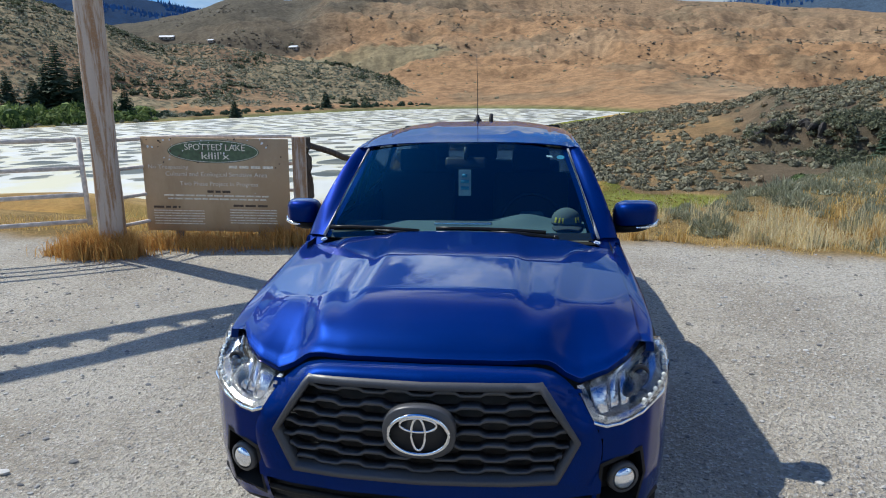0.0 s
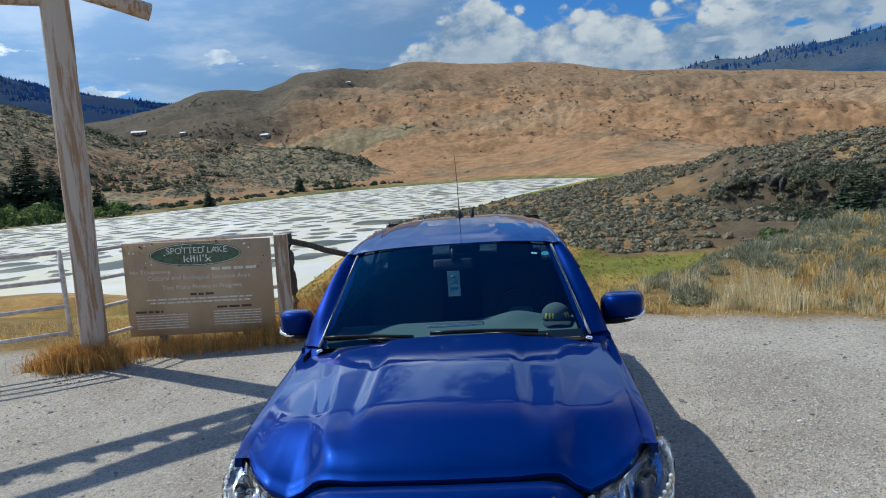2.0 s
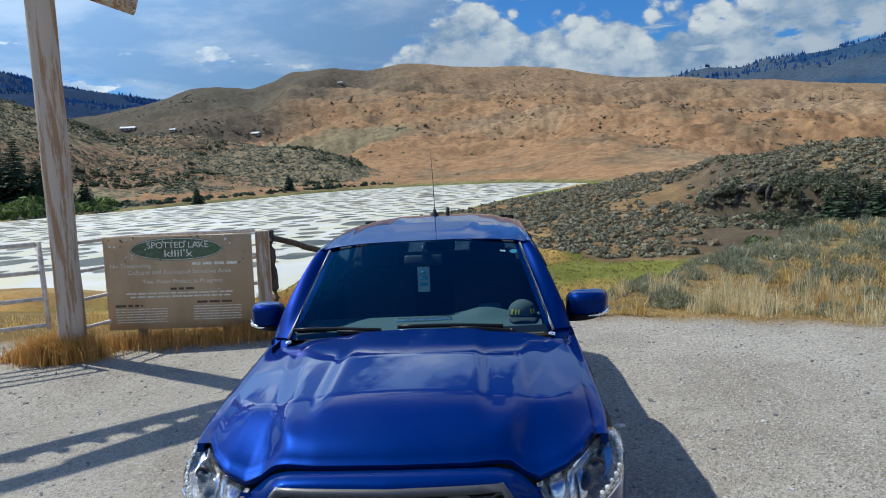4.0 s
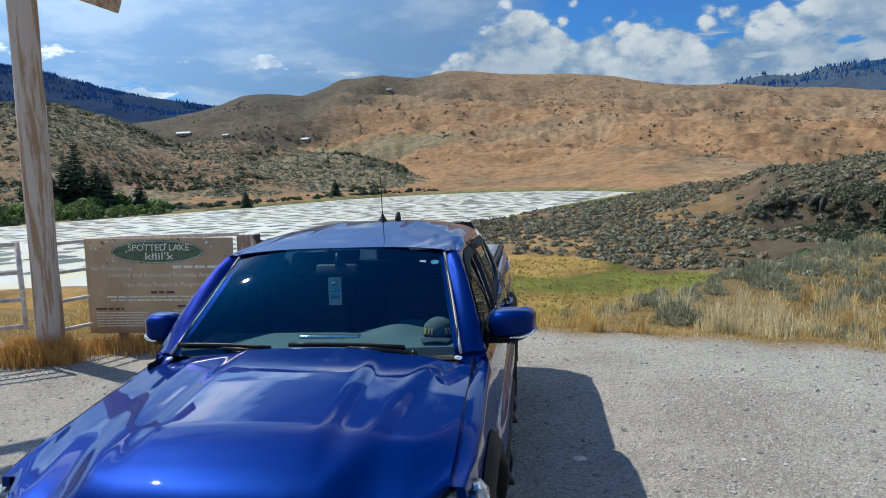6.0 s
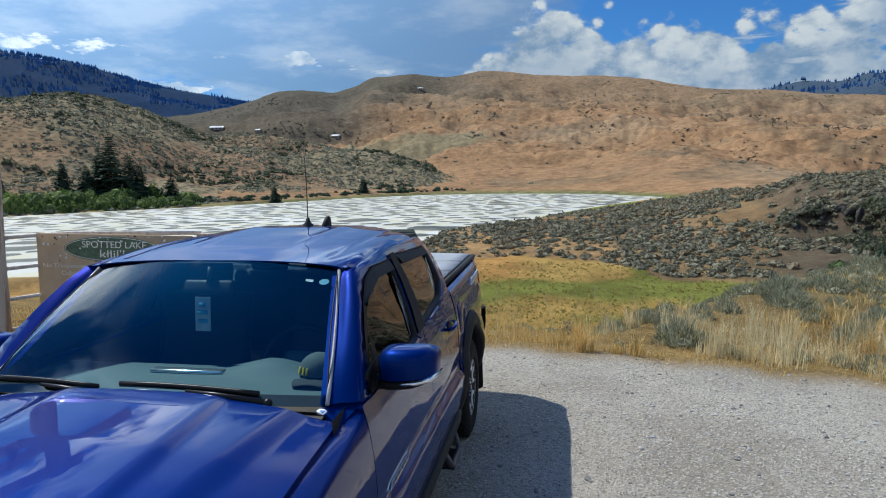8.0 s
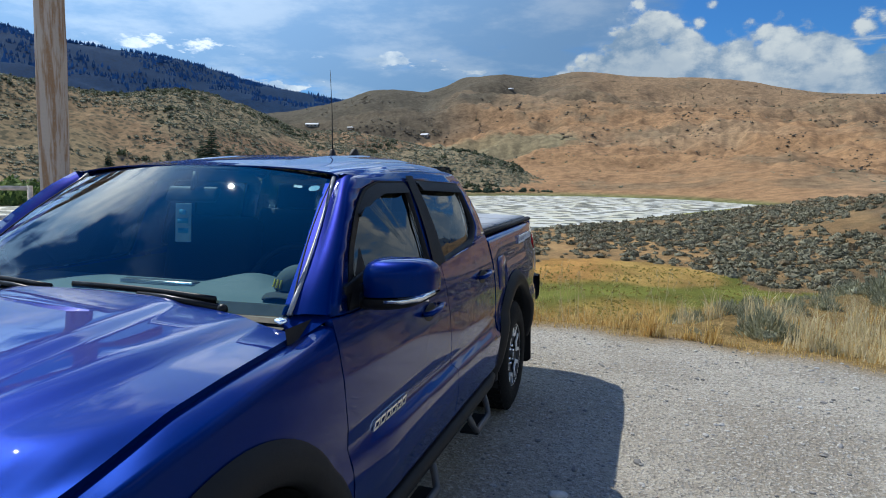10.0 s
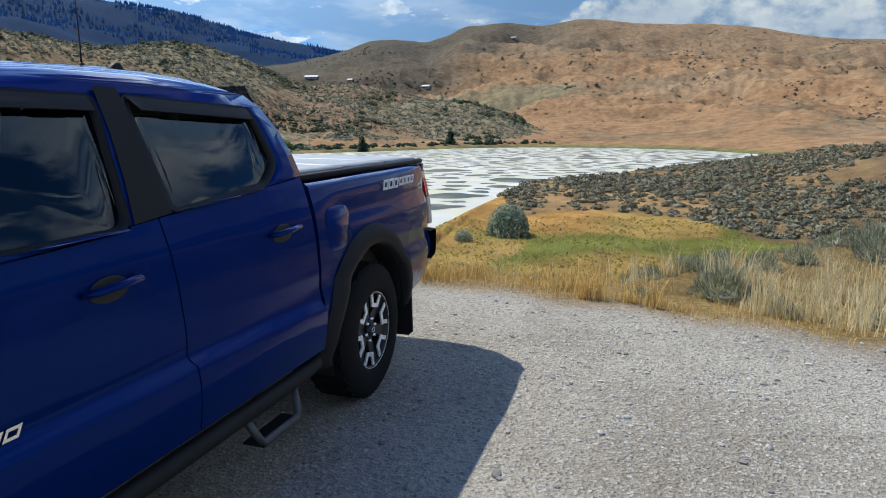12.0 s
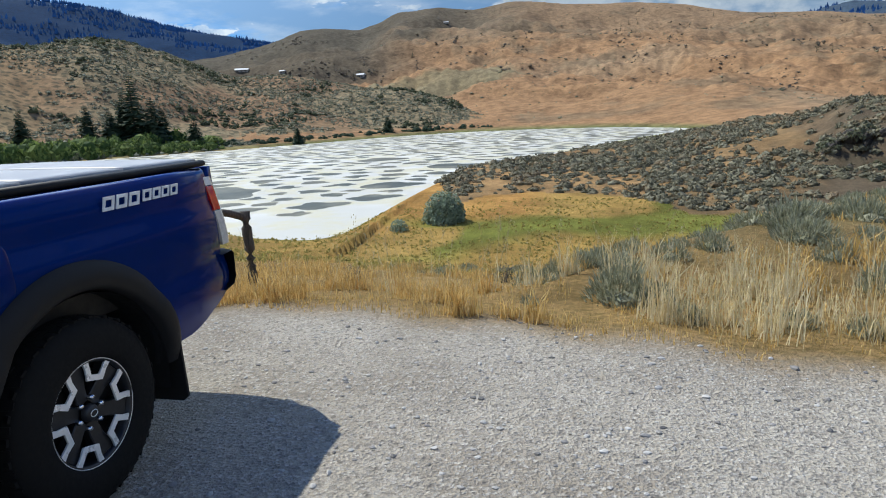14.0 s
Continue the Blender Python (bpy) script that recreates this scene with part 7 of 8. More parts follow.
rng = np.random.default_rng(11)
# sagebrush over the knoll
az = rng.uniform(-17, 44, 26000)
r = np.sqrt(rng.uniform(54**2, 125**2, 26000))
x, y = polar(az, r)
z, m = land_height(x, y)
dens = fbm(x, y, 13.0, 81, 3)
ok = m["knoll"] & (z > -7.55) & (dens + rng.normal(0, 0.25, len(az)) > -0.45) & (r < np.interp(az, *KNOLL_FAR) + 12)
n_knoll = 7800
pick = np.flatnonzero(ok)[:n_knoll]
small = [mound(rng, 34, 0.34, 0.85) for _ in range(10)]
spread("knoll_sagebrush", small, [(x[k], y[k], z[k] - 0.08, 0.34 + 0.62 * rng.random() ** 2.5, rng.uniform(0.75, 1.2)) for k in pick], SAGE, "grey-green sagebrush covering the knoll", "sagebrush")
# darker taller brush on the knoll's shaded end
az = rng.uniform(17, 42, 3000)
r = np.sqrt(rng.uniform(60**2, 100**2, 3000))
x, y = polar(az, r)
z, m = land_height(x, y)
d2 = fbm(x, y, 11.0, 83, 3)
dark = [dome_leaves(rng, 120, 0.34, 1.05, 0.3) for _ in range(6)]
spread("dark_brush", dark, [(x[k], y[k], z[k] - 0.1, rng.uniform(0.45, 1.15), rng.uniform(0.8, 1.3)) for k in np.flatnonzero(m["knoll"] & (r < 82) & (d2 + rng.normal(0, 0.12, len(d2)) > np.interp(az, (17, 24), (0.42, 0.22))))],
       foliage("dark_brush_leaves", (0.08, 0.09, 0.06), (0.20, 0.21, 0.13), through_light=0.4), "dark brush on the craggy end of the knoll", "brush")
# brush of the hills behind the lake
az = rng.uniform(-58, -3, 40000)
r = np.sqrt(rng.uniform(225**2, 520**2, 40000))
x, y = polar(az, r)
z, m = land_height(x, y)
dens = fbm(x, y, 40.0, 85, 4)
ok = m["sage"] & (dens > -0.35) & (r < np.interp(az, *SAGE_FAR_AT) + 6)
pick = np.flatnonzero(ok)[:15000]
tiny = [mound(rng, 8, 0.55, 0.85, 1) for _ in range(8)]
spread("hillside_sagebrush", tiny, [(x[k], y[k], z[k] - 0.2, 0.5 + 0.85 * rng.random() ** 2, rng.uniform(0.8, 1.2)) for k in pick], SAGE_FAR, "grey sagebrush dotted over the hills across the lake", "sagebrush")
# scattered brush on the tan hill
az = rng.uniform(-24, 40, 9000)
r = np.sqrt(rng.uniform(330**2, 1120**2, 9000))
x, y = polar(az, r)
z, m = land_height(x, y)
dens = fbm(x, y, 120.0, 87, 5)
ok = (m["back"] > 15) & (~m["sage"]) & (dens > -0.1) & (r < 1120)
spread("hill_brush", tiny, [(x[k], y[k], z[k] - 0.3, rng.uniform(0.35, 1.0) * (1 + 1.2 * (rng.random() < 0.1)), rng.uniform(0.6, 1.0)) for k in np.flatnonzero(ok)], SAGE_FAR, "scattered dark brush over the dry hill", "brush")
# darker green brush in the folds of the far slope, and rocky scrub along the dry hill's ribs
az = rng.uniform(-58, -6, 5000)
r = np.sqrt(rng.uniform(225**2, 460**2, 5000))
x, y = polar(az, r)
z, m = land_height(x, y)
dens = fbm(x, y, 28.0, 101, 4)
spread("slope_brush", tiny, [(x[k], y[k], z[k] - 0.2, rng.uniform(0.8, 2.3), rng.uniform(0.8, 1.3)) for k in np.flatnonzero(m["sage"] & (dens > 0.30))],
       foliage("dark_olive_leaves", (0.055, 0.07, 0.04), (0.14, 0.155, 0.085)), "dark olive brush in the folds of the slope", "brush")
az = rng.uniform(-30, 42, 16000)
r = np.sqrt(rng.uniform(480**2, 1150**2, 16000))
x, y = polar(az, r)
z, m = land_height(x, y)
rib = 1 - np.abs(fbm(x, y, 150.0, 103, 5)) * 3.2 + 0.25 * fbm(x, y, 500.0, 104, 2) + 0.35 * ease(az, -14, -22)
spread("rocky_scrub", tiny, [(x[k], y[k], z[k] - 0.4, rng.uniform(1.0, 2.6), rng.uniform(0.5, 1.0)) for k in np.flatnonzero((m["back"] > 60) & ~m["sage"] & (rib > 0.74) & (r < 1140))],
       foliage("grey_scrub", (0.13, 0.11, 0.08), (0.25, 0.205, 0.15), through_light=0.0), "grey scrub and rock along the dry hill's ribs", "scrub")
# broken dark rock of the bluff
rock_t = []
for k in range(6):
    ball = bmesh.new()
    bmesh.ops.create_icosphere(ball, subdivisions=2, radius=1.0)
    v = np.array([q.co[:] for q in ball.verts])
    f = np.array([[q.index for q in p.verts] for p in ball.faces])
    ball.free()
    cuts = rng.normal(size=(9, 3))
    cuts /= np.linalg.norm(cuts, axis=1)[:, None]
    for c in cuts:
        over = np.clip(v @ c - rng.uniform(0.45, 0.8), 0, None)
        v = v - over[:, None] * c
    rock_t.append((v * (1.0, 0.7, 0.9), f))
az = rng.uniform(17.6, 33, 130)
x0, y0 = polar(az, 78.5)
lip = 78.5 + 3.0 * fbm(x0, y0, 9.0, 13, 3) - 0.35 * np.clip(az - 19, 0, 20)
x, y = polar(az, lip + rng.normal(0, 0.9, 130))
z, m = land_height(x, y)
spread("bluff_rocks", rock_t, [(x[k], y[k], z[k] - 0.3, rng.uniform(0.3, 0.8), rng.uniform(0.8, 1.5)) for k in range(130)], plain("dark_rock", (0.036, 0.031, 0.027), 0.9, var=0.5, scale=1.3, bump=0.5), "dark broken rock of the knoll's bluff", "rocks")
az = rng.uniform(21.5, 27.0, 40)
x, y = polar(az, rng.uniform(62, 68, 40))
z, m = land_height(x, y)
spread("bluff_shrubs", [mound(rng, 160, 0.22, 1.05, 2) for _ in range(4)], [(x[k], y[k], z[k] - 0.1, rng.uniform(0.5, 1.15), rng.uniform(0.9, 1.3)) for k in range(40)], foliage("dark_green_leaves", (0.045, 0.075, 0.025), (0.12, 0.17, 0.06), through_light=0.2), "dark green shrubs below the rock bluff", "shrubs")
# conifer forest on the far mountain, distance haze put into its blue
az = np.concatenate([rng.uniform(-56, -24, 7000), rng.uniform(10, 44, 3000)])
r = np.concatenate([2725 - 900 * rng.random(7000) ** 2.2, 2725 - 700 * rng.random(3000) ** 2.2])
x, y = polar(az, r)
z, m = land_height(x, y)
ok = np.flatnonzero(fbm(x, y, 160.0, 105, 4) > -0.25)
h = rng.uniform(6, 15, len(ok))
w = h * rng.uniform(0.18, 0.3, len(ok))
p = np.stack([x[ok], y[ok], z[ok]], 1)
sideways = np.stack([np.cos(np.radians(az[ok])), -np.sin(np.radians(az[ok])), 0 * h], 1) * w[:, None]
along = np.stack([np.sin(np.radians(az[ok])), np.cos(np.radians(az[ok])), 0 * h], 1) * w[:, None]
peak = p + np.stack([0 * h, 0 * h, h], 1)
tris = np.concatenate([np.stack([p - sideways - along * 0.6, p + sideways - along * 0.6, peak], 1), np.stack([p + sideways - along * 0.6, p + along, peak], 1), np.stack([p + along, p - sideways - along * 0.6, peak], 1)]).reshape(-1, 3)
tagged(soup("mountain_forest", tris, np.arange(len(tris)).reshape(-1, 3), HAZED_FOREST), "conifer forest on the far mountain, coloured blue for haze", "forest", kind="stuff")
# near bank sagebrush
spots = []
for k in range(2200):
    a, rr = rng.uniform(-14, 40), rng.uniform(10, 44)
    xx, yy = polar(a, rr)
    if yy - gravel_edge(xx) < 1.6 + 2.0 * (a < 2):
        continue
    if rr < 17 and a < 14:
        continue
    dn = fbm(np.array([xx]), np.array([yy]), 7.0, 91, 3)[0] + 0.5 * float(ease(a, 10, 26)) - 0.35 * float(ease(rr, 30, 40)) * (a < 12) - 0.5 * (a < -3)
    if dn < 0.30:
        continue
    spots.append((xx, yy, height_at(xx, yy) - 0.05, 0.18 + 0.32 * rng.random() ** 1.7, rng.uniform(0.75, 1.05)))
verge = []
for k in range(200):
    xx = rng.uniform(2.2, 13)
    yy = float(gravel_edge(xx)) + rng.uniform(0.7, 5.0)
    if fbm(np.array([xx]), np.array([yy]), 2.0, 93, 3)[0] > (0.25 if xx < 3 else -0.1):
        verge.append((xx, yy, height_at(xx, yy) - 0.04, rng.uniform(0.12, 0.34), rng.uniform(0.9, 1.4)))
spots = verge + spots
near_t = [sprigs(rng, 420) for _ in range(8)]
spread("bank_sagebrush", near_t, spots[:800], SAGE_NEAR, "grey-green sagebrush bushes on the bank", "sagebrush")


# tufts that break up the meadow
az = rng.uniform(-30, 34, 16000)
r = rng.uniform(20, 66, 16000)
x, y = polar(az, r)
z, m = land_height(x, y)
ok = np.flatnonzero((m["bed"] < -1.5) & (m["past"] > 9) & (fbm(x, y, 5.0, 107, 4) > -0.7) & ~m["knoll"])[:9000]
tuft_t = [dome_leaves(rng, 14, 0.8, 1.3, 0.2) for _ in range(6)]
spread("meadow_tufts", tuft_t, [(x[k], y[k], z[k] - 0.03, rng.uniform(0.06, 0.17), rng.uniform(0.6, 1.2)) for k in ok], MEADOW, "olive and golden grass tufts over the meadow", "grass")


def build_bush(name, x, y, size, tall, mat, label, count=900, leaf=0.13, stems=7):
    z = height_at(x, y)
    bush = thing(name, label, "bush")
    g = np.random.default_rng(int(abs(x) * 100))
    bm = bmesh.new()
    for k in range(stems):
        t = g.uniform(0, 6.28)
        tube(bm, [(x, y, z - 0.1), (x + math.cos(t) * size * 0.3, y + math.sin(t) * size * 0.3, z + tall * 0.45), (x + math.cos(t) * size * 0.62, y + math.sin(t) * size * 0.62, z + tall * 0.8)], [0.03 * tall, 0.018 * tall, 0.006 * tall], 6)
    part("stems", bm, GREY_WOOD, bush)
    v = dome_leaves(g, count, leaf, tall / size, 0.35) * size + (x, y, z)
    ob = soup("leaves", v, np.arange(len(v)).reshape(-1, 3), mat)
    ob.parent = bush


build_bush("shore_bush", -9.3, 55.5, 2.15, 2.9, OLIVE, "rounded grey-green bush by the lake shore", 3600, 0.11)
build_bush("shore_bush", -12.4, 52.0, 1.0, 1.0, OLIVE, "low green bush by the lake shore", 500, 0.16)
BARE = foliage("grey_twiggy_leaves", (0.085, 0.088, 0.06), (0.19, 0.18, 0.125))
for k, (bx, by, bs, bt) in enumerate(((10.2, 34.0, 0.95, 1.45), (12.6, 34.5, 0.9, 1.5), (4.9, 30.5, 0.6, 0.8), (-0.6, 10.9, 0.2, 0.3), (1.7, 10.4, 0.2, 0.3))):
    build_bush("grey_bush", bx, by, bs, bt, BARE, "thin grey twiggy bush on the bank", 700 if k < 3 else 350, 0.12)


def build_conifer(x, y, tall, wide, detail=1.0, sink=0.3):
    """A tapered trunk with drooping tiers of needle sprays."""
    g = np.random.default_rng(int(abs(x * 31 + y * 7)) % 99991)
    z = height_at(x, y) - sink
    tree = thing("conifer_tree", "dark green conifer tree on the slope", "tree", "conifer trees")
    bm = bmesh.new()
    tube(bm, [(x, y, z), (x, y, z + tall * 0.5), (x, y, z + tall * 0.98)], [tall * 0.022, tall * 0.013, tall * 0.002], 7)
    part("trunk", bm, DARK_WOOD, tree)
    tri = []
    levels = int(22 * detail) + 6
    for k in range(levels):
        f = 0.10 + 0.90 * k / levels
        reach = wide * (1 - f) ** 0.75 * g.uniform(0.75, 1.15) + wide * 0.05
        for b in range(int(9 * detail) + 6):
            t = g.uniform(0, 6.28)
            rr = reach * g.uniform(0.55, 1.1)
            base = np.array((x, y, z + tall * f))
            tip = base + (math.cos(t) * rr, math.sin(t) * rr, -0.18 * rr + g.uniform(-0.1, 0.1) * tall * 0.03)
            side = np.array((-math.sin(t), math.cos(t), 0)) * (rr * 0.30 + wide * 0.10)
            for q in (0.35, 0.65, 0.95):
                c = base + (tip - base) * q
                s2 = side * (1.15 - q * 0.6)
                lift = np.array((0, 0, rr * g.uniform(0.05, 0.22)))
                tri += [c - s2, c + s2 + lift * 0.4, c + (tip - base) * 0.22 - lift * 0.5]
    v = np.array(tri)
    ob = soup("crown", v, np.arange(len(v)).reshape(-1, 3), CONIFER)
    ob.parent = tree


for a, rr, tall, wide in ((28.2, 66, 7.0, 2.0), (30.3, 69, 6.0, 1.9), (31.8, 66, 5.2, 1.8), (27.0, 72, 4.0, 1.5), (24.6, 65, 3.4, 1.5), (33.5, 70, 6.5, 2.0)):
    build_conifer(*polar(a, rr), tall, wide, 1.0)
for a, rr, tall, wide in ((-36.9, 258, 25, 5.4), (-35.6, 256, 18, 4.8), (-34.9, 259, 14, 4.2), (-32.6, 254, 12, 3.2), (-38.6, 257, 13, 4.2), (-40.2, 262, 14, 3.8), (-37.6, 262, 19, 5.0), (-44.5, 262, 12, 3.4), (-24.5, 262, 7, 2.4), (-17.0, 312, 8, 3.0)):
    build_conifer(*polar(a, rr), tall, wide * 1.25, 1.1, 0.6)
# green shrubs along the far shore
spots = []
for k in range(330):
    a = rng.uniform(-58, -30.5)
    far = between(a, *FAR_SHORE)
    xx, yy = polar(a, far + abs(rng.normal(0, 9)) + 3)
    spots.append((xx, yy, height_at(xx, yy) - 0.4, 1.2 + 3.4 * rng.random() ** 1.4, rng.uniform(0.8, 1.6)))
for k in range(90):
    a = rng.uniform(-31, -8)
    far = between(a, *FAR_SHORE)
    xx, yy = polar(a, far + abs(rng.normal(0, 6)) + 9)
    spots.append((xx, yy, height_at(xx, yy) - 0.3, rng.uniform(0.9, 2.2), rng.uniform(0.7, 1.2)))
shrub_t = [mound(rng, 150, 0.26, 1.0, 2) for _ in range(6)]
spread("shore_shrubs", shrub_t, spots[:330], WILLOW, "bright green shrubs along the far shore", "shrubs")
spread("shore_brush", shrub_t, spots[330:], CONIFER, "dark brush along the far shore", "brush")


def land_hit(az, el):
    """Where a line of sight from the lot first meets the land behind the lake."""
    rr = np.arange(335.0, 1200.0, 2.0)
    xx, yy = polar(az, rr)
    zz, _ = land_height(xx, yy)
    over = np.flatnonzero(zz >= EYE_Z + rr * math.tan(math.radians(el)))
    k = over[0] if len(over) else len(rr) - 30
    return float(xx[k]), float(yy[k]), float(zz[k])


def build_house(az, el, wide, deep, tall, label, turn=0.0):
    x, y, z = land_hit(az, el)
    h = thing("farm_building", label, "building", at=pose(x, y, z - 0.4, 0, 0, turn))
    bm = bmesh.new()
    box(bm, (wide, deep, tall), (0, 0, tall / 2))
    part("wall", bm, HOUSE_WALL, h, smooth=False)
    bm = bmesh.new()
    prism(bm, [(-wide / 2 - 0.5, -deep / 2 - 0.6, tall), (-wide / 2 - 0.5, deep / 2 + 0.6, tall), (-wide / 2 - 0.5, 0, tall + deep * 0.28)], (1, 0, 0), wide + 1.0)
    part("roof", bm, ROOF_METAL, h, smooth=False)
    for k in range(3):
        bm = bmesh.new()
        box(bm, (wide * 0.12, 0.1, tall * 0.4), (-wide * 0.3 + k * wide * 0.3, -deep / 2 - 0.04, tall * 0.5))
        part("window", bm, BLACK, h, smooth=False)


build_house(-28.8, 3.9, 15, 7, 2.6, "long low barn with a pale metal roof", 12)
build_house(-25.6, 3.6, 5, 4, 2.4, "small pale farm building on the slope")
build_house(-19.2, 3.1, 8, 6, 2.8, "small farmhouse among trees on the dry slope", -8)
build_house(-11.9, 7.15, 7, 5, 2.5, "small house high on the dry hill")
for a, e, tall in ((-19.8, 3.2, 9), (-18.4, 3.2, 8), (-18.1, 3.3, 7), (-14.8, 4.6, 11), (2.9, 6.2, 12), (2.3, 6.1, 9), (3.6, 6.1, 10), (-2.9, 6.0, 8), (9.2, 6.3, 10), (16.4, 3.1, 12), (17.4, 3.0, 9), (24.5, 3.2, 12), (25.5, 3.3, 11), (26.3, 3.3, 12), (27.6, 3.2, 11), (-26.0, 5.9, 9), (-25.5, 6.0, 9)):
    x, y, z = land_hit(a, e)
    build_conifer(x, y, tall * 0.8, tall * 0.2, 0.12, 0.5)


# dark rocky outcrops and thickets scattered over the dry hill: bearing, height angle, half width in degrees
KNOBS = ((2.6, 5.9, 0.9), (15.4, 4.1, 0.7), (10.2, 2.8, 0.8), (15.0, 0.9, 0.9), (20.7, 3.0, 0.9), (25.4, 2.7, 1.3), (27.8, 3.3, 1.5), (23.4, 0.9, 1.5), (3.6, 3.5, 0.7), (16.8, 3.4, 0.6), (12.7, 4.0, 0.5), (-5.8, 5.3, 1.0), (-19.0, 4.3, 0.8), (-14.5, 3.6, 0.3), (6.5, 4.9, 0.5))
outcrop = []
for a, e, wide in KNOBS:
    x, y, z = land_hit(a, e)
    d = math.hypot(x - CX, y - CY)
    for q in range(int(40 + 95 * wide)):
        aa, rr = a + rng.normal(0, wide * 0.6), d + rng.normal(0, 10 + 22 * wide) - 0.0
        px, py = polar(aa, rr)
        outcrop.append((float(px), float(py), height_at(px, py) - 0.3, 0.5 + 1.1 * rng.random() ** 2, rng.uniform(0.5, 1.0)))
spread("hill_outcrops", tiny, outcrop, foliage("dark_scrub_and_rock", (0.075, 0.070, 0.058), (0.18, 0.155, 0.12), through_light=0.0), "dark rocky outcrops and thickets on the dry hill", "scrub")


# dry grass
def blades(name, spots, material, label, lean=0.35, wide=0.004):
    """Grass blades in one mesh. spots: x, y, z, height."""
    g = np.random.default_rng(len(name) + 5)
    s = np.array(spots)
    n = len(s)
    t, q = g.uniform(0, 6.28, n), g.uniform(0.1, 1.0, n) * lean
    way = np.stack([np.cos(t), np.sin(t), np.zeros(n)], 1)
    t2 = g.uniform(0, 6.28, n)
    side = np.stack([np.cos(t2), np.sin(t2), np.zeros(n)], 1) * (wide * g.uniform(0.7, 1.5, n))[:, None]
    h = s[:, 3:4]
    p = s[:, :3]
    a, b = p - side, p + side
    mid = p + way * h * (q * 0.35)[:, None] + np.array((0, 0, 1.0)) * h * 0.6
    tip = p + way * h * q[:, None] + np.array((0, 0, 1.0)) * h * (1 - 0.3 * q[:, None])
    c, d = mid - side * 0.8, mid + side * 0.8
    v = np.stack([a, b, d, a, d, c, c, d, tip], 1).reshape(-1, 3)
    ob = soup(name, v, np.arange(len(v)).reshape(-1, 3), material)
    return tagged(ob, label, "grass", kind="stuff")


def strip(n, x0, x1, d0, d1, h0, h1, seed, clump=1.2, cut=-0.2):
    g = np.random.default_rng(seed)
    xs = g.uniform(x0, x1, n)
    ys = gravel_edge(xs) + d0 + (d1 - d0) * g.random(n) ** 1.3
    dn = fbm(xs, ys, clump, seed, 3)
    k = dn > cut
    xs, ys, dn = xs[k], ys[k], dn[k]
    zs = land_height(xs, ys)[0]
    hs = (h0 + (h1 - h0) * g.random(len(xs)) ** 2) * (0.75 + 0.5 * np.clip(dn, -0.4, 1))
    return np.stack([xs, ys, zs - 0.01, hs], 1)


def tussocks(n, x0, x1, d0, d1, h0, h1, r, count, seed, clump, cut):
    """Blades gathered in tufts of unequal height."""
    g = np.random.default_rng(seed)
    c = strip(n, x0, x1, d0, d1, h0, h1, seed, clump, cut)
    out = []
    for x, y, z, h in c:
        k = int(count * g.uniform(0.5, 1.4))
        o = g.normal(0, 1, (k, 2)) * r * g.uniform(0.5, 1.3)
        out.append(np.column_stack([x + o[:, 0], y + o[:, 1], np.full(k, z - 0.02), h * g.uniform(0.35, 1.1, k)]))
    return np.vstack(out)


blades("verge_grass", np.vstack([strip(7000, -2.6, 10, -0.05, 2.4, 0.03, 0.12, 3, 0.6, -0.1), tussocks(300, -2.4, 2.5, 0.15, 2.6, 0.12, 0.46, 0.055, 34, 13, 0.8, 0.05), tussocks(420, 2.5, 11, 0.15, 2.6, 0.10, 0.42, 0.055, 30, 14, 0.8, 0.15)]), STRAW, "dry golden grass tufts along the edge of the lot", lean=0.55)
blades("bank_grass", np.vstack([strip(12000, -12, 16, 1.5, 18, 0.05, 0.20, 5, 1.6, -0.1), tussocks(1100, -9, 15, 2.0, 15, 0.16, 0.46, 0.10, 26, 15, 1.8, 0.0)]), STRAW, "dry golden grass on the bank below the lot", lean=0.6, wide=0.008)
blades("pale_grass", tussocks(420, 2.2, 11.5, 0.15, 2.6, 0.14, 0.62, 0.085, 34, 7, 0.9, 0.08), STRAW_PALE, "pale seeding grass at the edge of the gravel", lean=0.42)
g = np.random.default_rng(19)
tuft = []
for cx, cy, spread_r, count, tall in ((-5.06, 5.42, 0.34, 2000, 0.36), (-4.72, 5.45, 0.34, 1700, 0.36), (-5.45, 5.45, 0.28, 500, 0.20), (-4.5, 5.95, 0.35, 600, 0.22), (-3.95, 5.98, 0.55, 1000, 0.25), (-3.2, 6.08, 0.55, 1000, 0.24), (-2.6, 6.25, 0.45, 1300, 0.32), (-2.2, 6.8, 0.5, 1300, 0.55), (-2.7, 7.2, 0.4, 900, 0.6)):
    xs, ys = g.normal(cx, spread_r * 0.5, count), g.normal(cy, spread_r * 0.3, count)
    zs = land_height(xs, ys)[0]
    tuft.append(np.stack([xs, ys, zs - 0.01, tall * g.uniform(0.35, 1.2, count)], 1))
blades("rusty_grass", np.vstack(tuft), RUST_GRASS, "rust-gold dry grass tufts round the post and sign", lean=0.6)
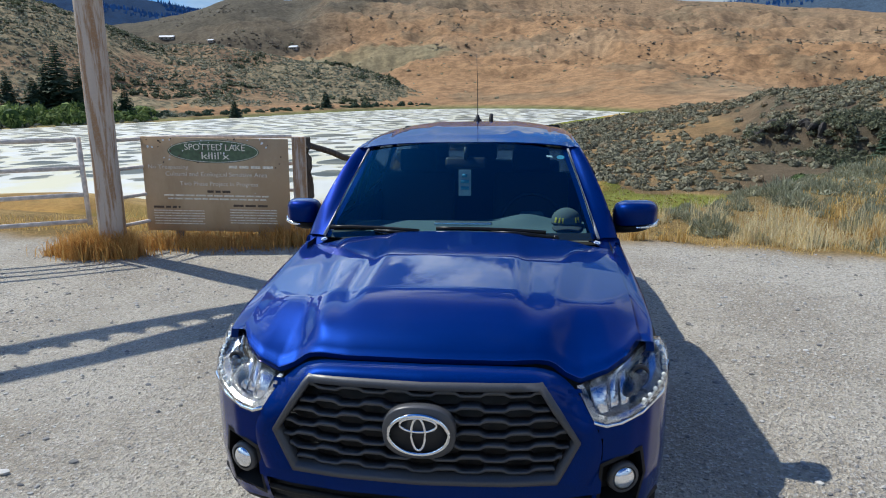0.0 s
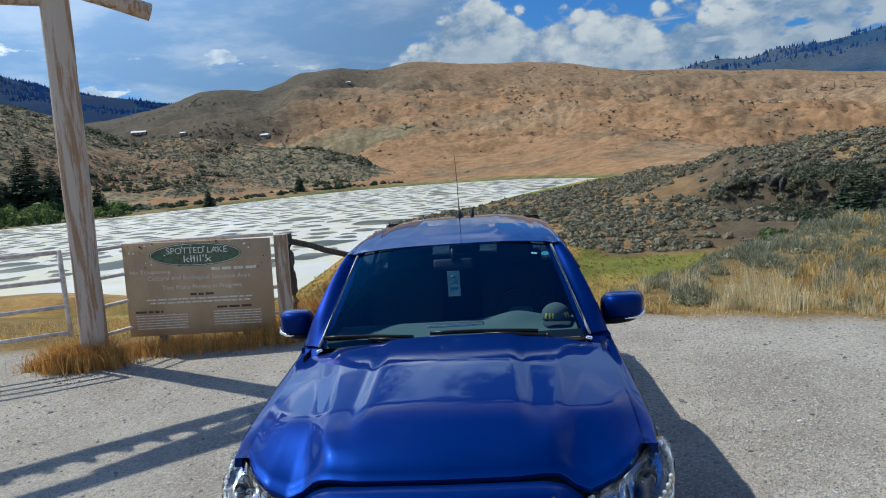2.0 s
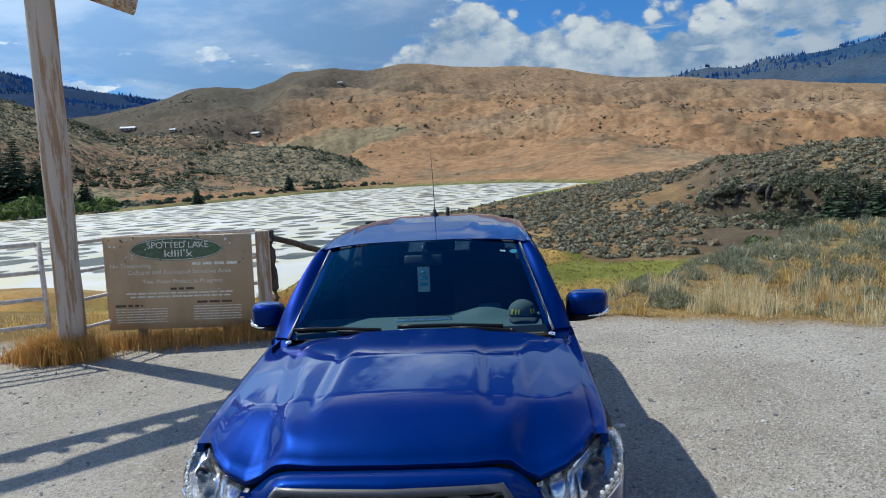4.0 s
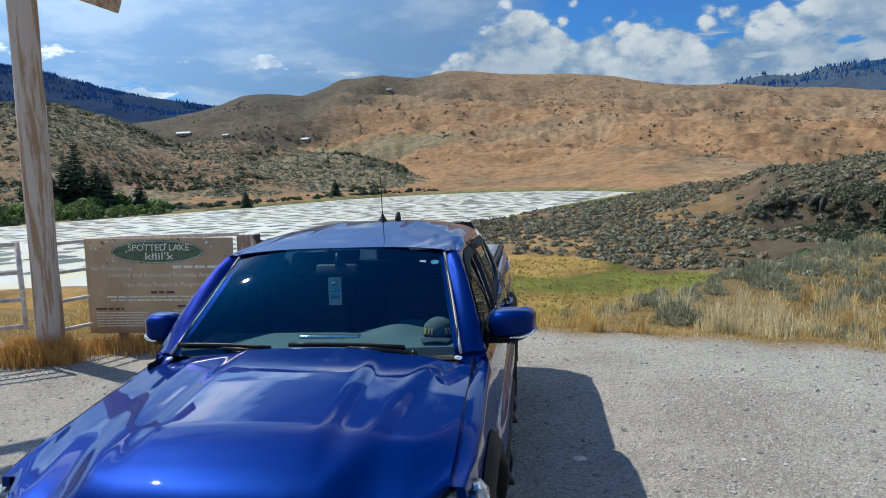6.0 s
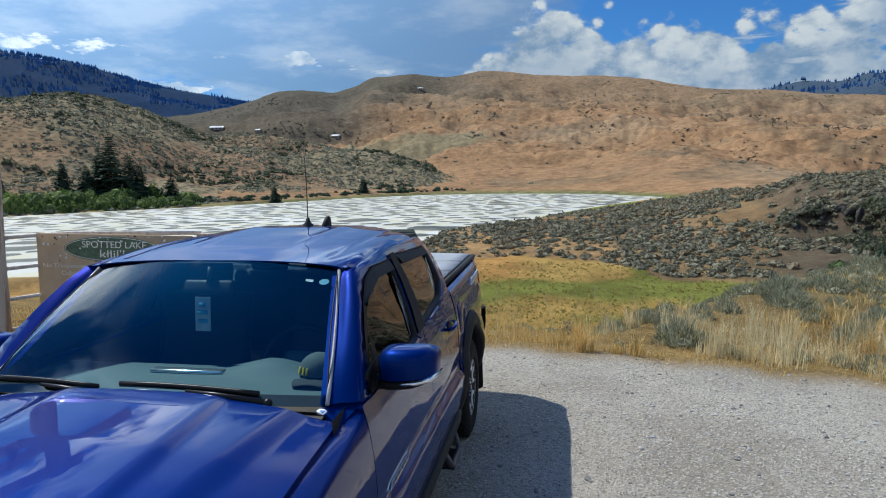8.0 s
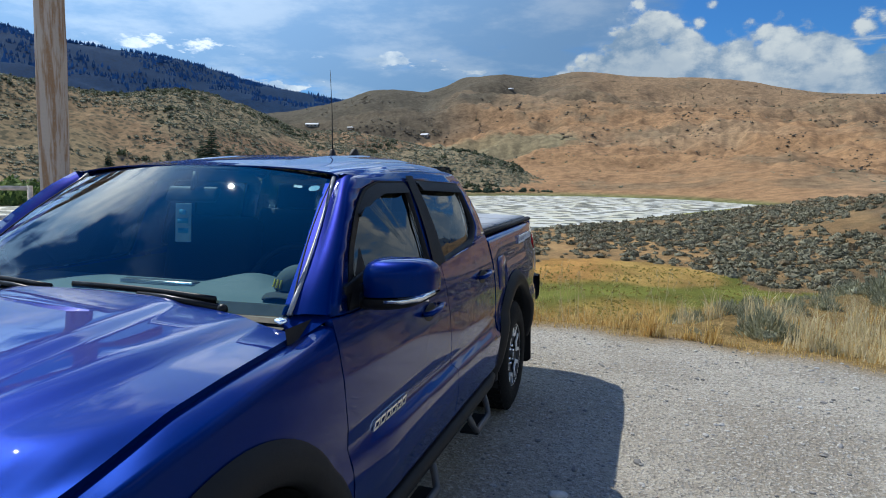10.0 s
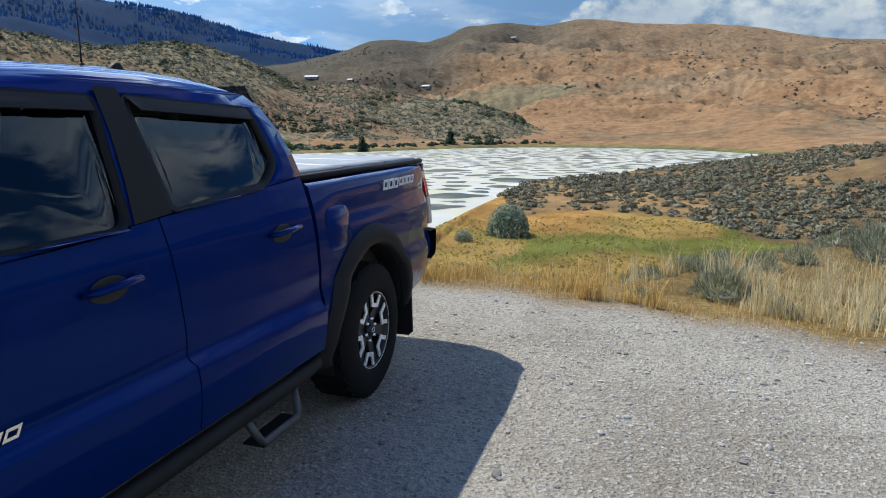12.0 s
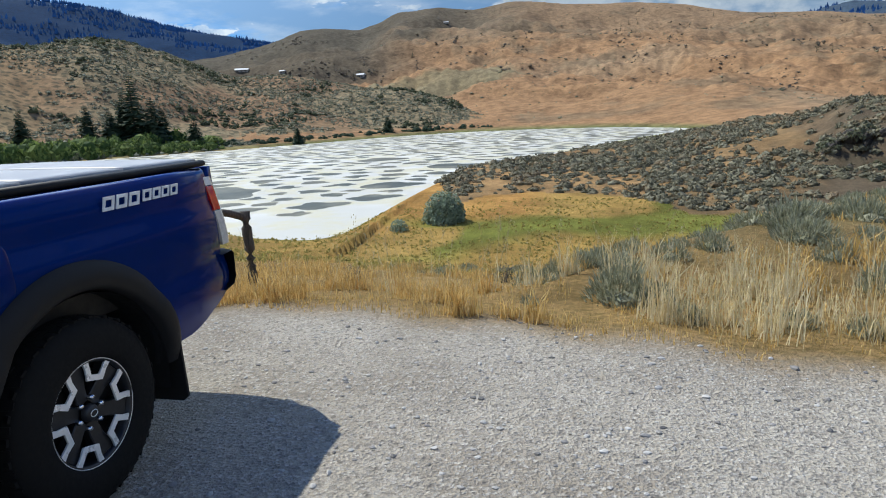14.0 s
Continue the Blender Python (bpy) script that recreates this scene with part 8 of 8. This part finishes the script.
# seed heads that stand above the rest
g = np.random.default_rng(23)
stalks = []
for k in range(420):
    x0 = g.uniform(-1.5, 8)
    y0 = float(gravel_edge(x0)) + g.uniform(0.2, 1.9)
    if fbm(np.array([x0]), np.array([y0]), 0.9, 7, 3)[0] < 0.05:
        continue
    zz = height_at(x0, y0)
    hh = g.uniform(0.35, 0.75)
    lx, ly = g.normal(0, 0.12, 2)
    base, tip = np.array((x0, y0, zz)), np.array((x0 + lx, y0 + ly, zz + hh))
    w = np.array((0.0022, 0.0, 0))
    stalks += [base - w, base + w, tip]
    for q in range(6):
        c = tip - (tip - base) * 0.035 * q
        o = g.normal(0, 0.006, 3)
        stalks += [c + o, c + o + (0.006, 0, 0.012), c + o + (-0.004, 0.004, 0.018)]
ob = soup("seed_heads", np.array(stalks), np.arange(len(stalks)).reshape(-1, 3), STRAW_PALE)
tagged(ob, "pale seed heads standing above the dry grass", "grass", kind="stuff")

# loose stones on the lot
g = np.random.default_rng(29)
ico = bmesh.new()
bmesh.ops.create_icosphere(ico, subdivisions=1, radius=1.0)
ico_v = np.array([v.co[:] for v in ico.verts])
ico_f = np.array([[v.index for v in f.verts] for f in ico.faces])
ico.free()
xs, ys = g.uniform(-6.5, 7.5, 9000), g.uniform(-0.5, 6.6, 9000)
k = (ys < gravel_edge(xs) + 0.1) & ~((np.abs(xs) < 0.9) & (ys < 5.3))
xs, ys = xs[k][:6500], ys[k][:6500]
zs = land_height(xs, ys)[0]
vs, fs = [], []
for i in range(len(xs)):
    s = 0.005 + 0.012 * g.random() ** 3 + (0.012 if g.random() < 0.012 else 0)
    v = ico_v * (1 + g.uniform(-0.3, 0.3, (len(ico_v), 1))) * (s * g.uniform(0.8, 1.6), s * g.uniform(0.8, 1.3), s * g.uniform(0.5, 0.8))
    vs.append(v + (xs[i], ys[i], zs[i] + s * 0.15))
    fs.append(ico_f + i * len(ico_v))
ob = soup("loose_stones_on_gravel", np.vstack(vs), np.vstack(fs), STONE)
tagged(ob, "loose pale and grey stones strewn over the lot", "stones", kind="stuff")

# one pale flattened lump for the pale patch on the gravel beside the truck
patch_x, patch_y = 1.3947623, 2.94729054
bm = bmesh.new()
bmesh.ops.create_icosphere(bm, subdivisions=3, radius=1.0)
for v in bm.verts:
    k = 1.0 + 0.16 * math.sin(v.co.x * 3.1 + 1.0) * math.cos(v.co.y * 2.7)
    v.co = Vector((v.co.x * 0.058 * k, v.co.y * 0.032 * k, v.co.z * 0.016))
bmesh.ops.rotate(bm, verts=bm.verts, matrix=Euler((0, 0, 0.2)).to_matrix())
bmesh.ops.translate(bm, verts=bm.verts, vec=(patch_x, patch_y, 0.008))
tagged(mesh_ob("flat_pale_patch", bm, plain("pale_patch_face", (0.62, 0.58, 0.52), 0.85, var=0.15, scale=40, bump=0.3)), "pale flattened patch lying on the gravel lot", "stone")
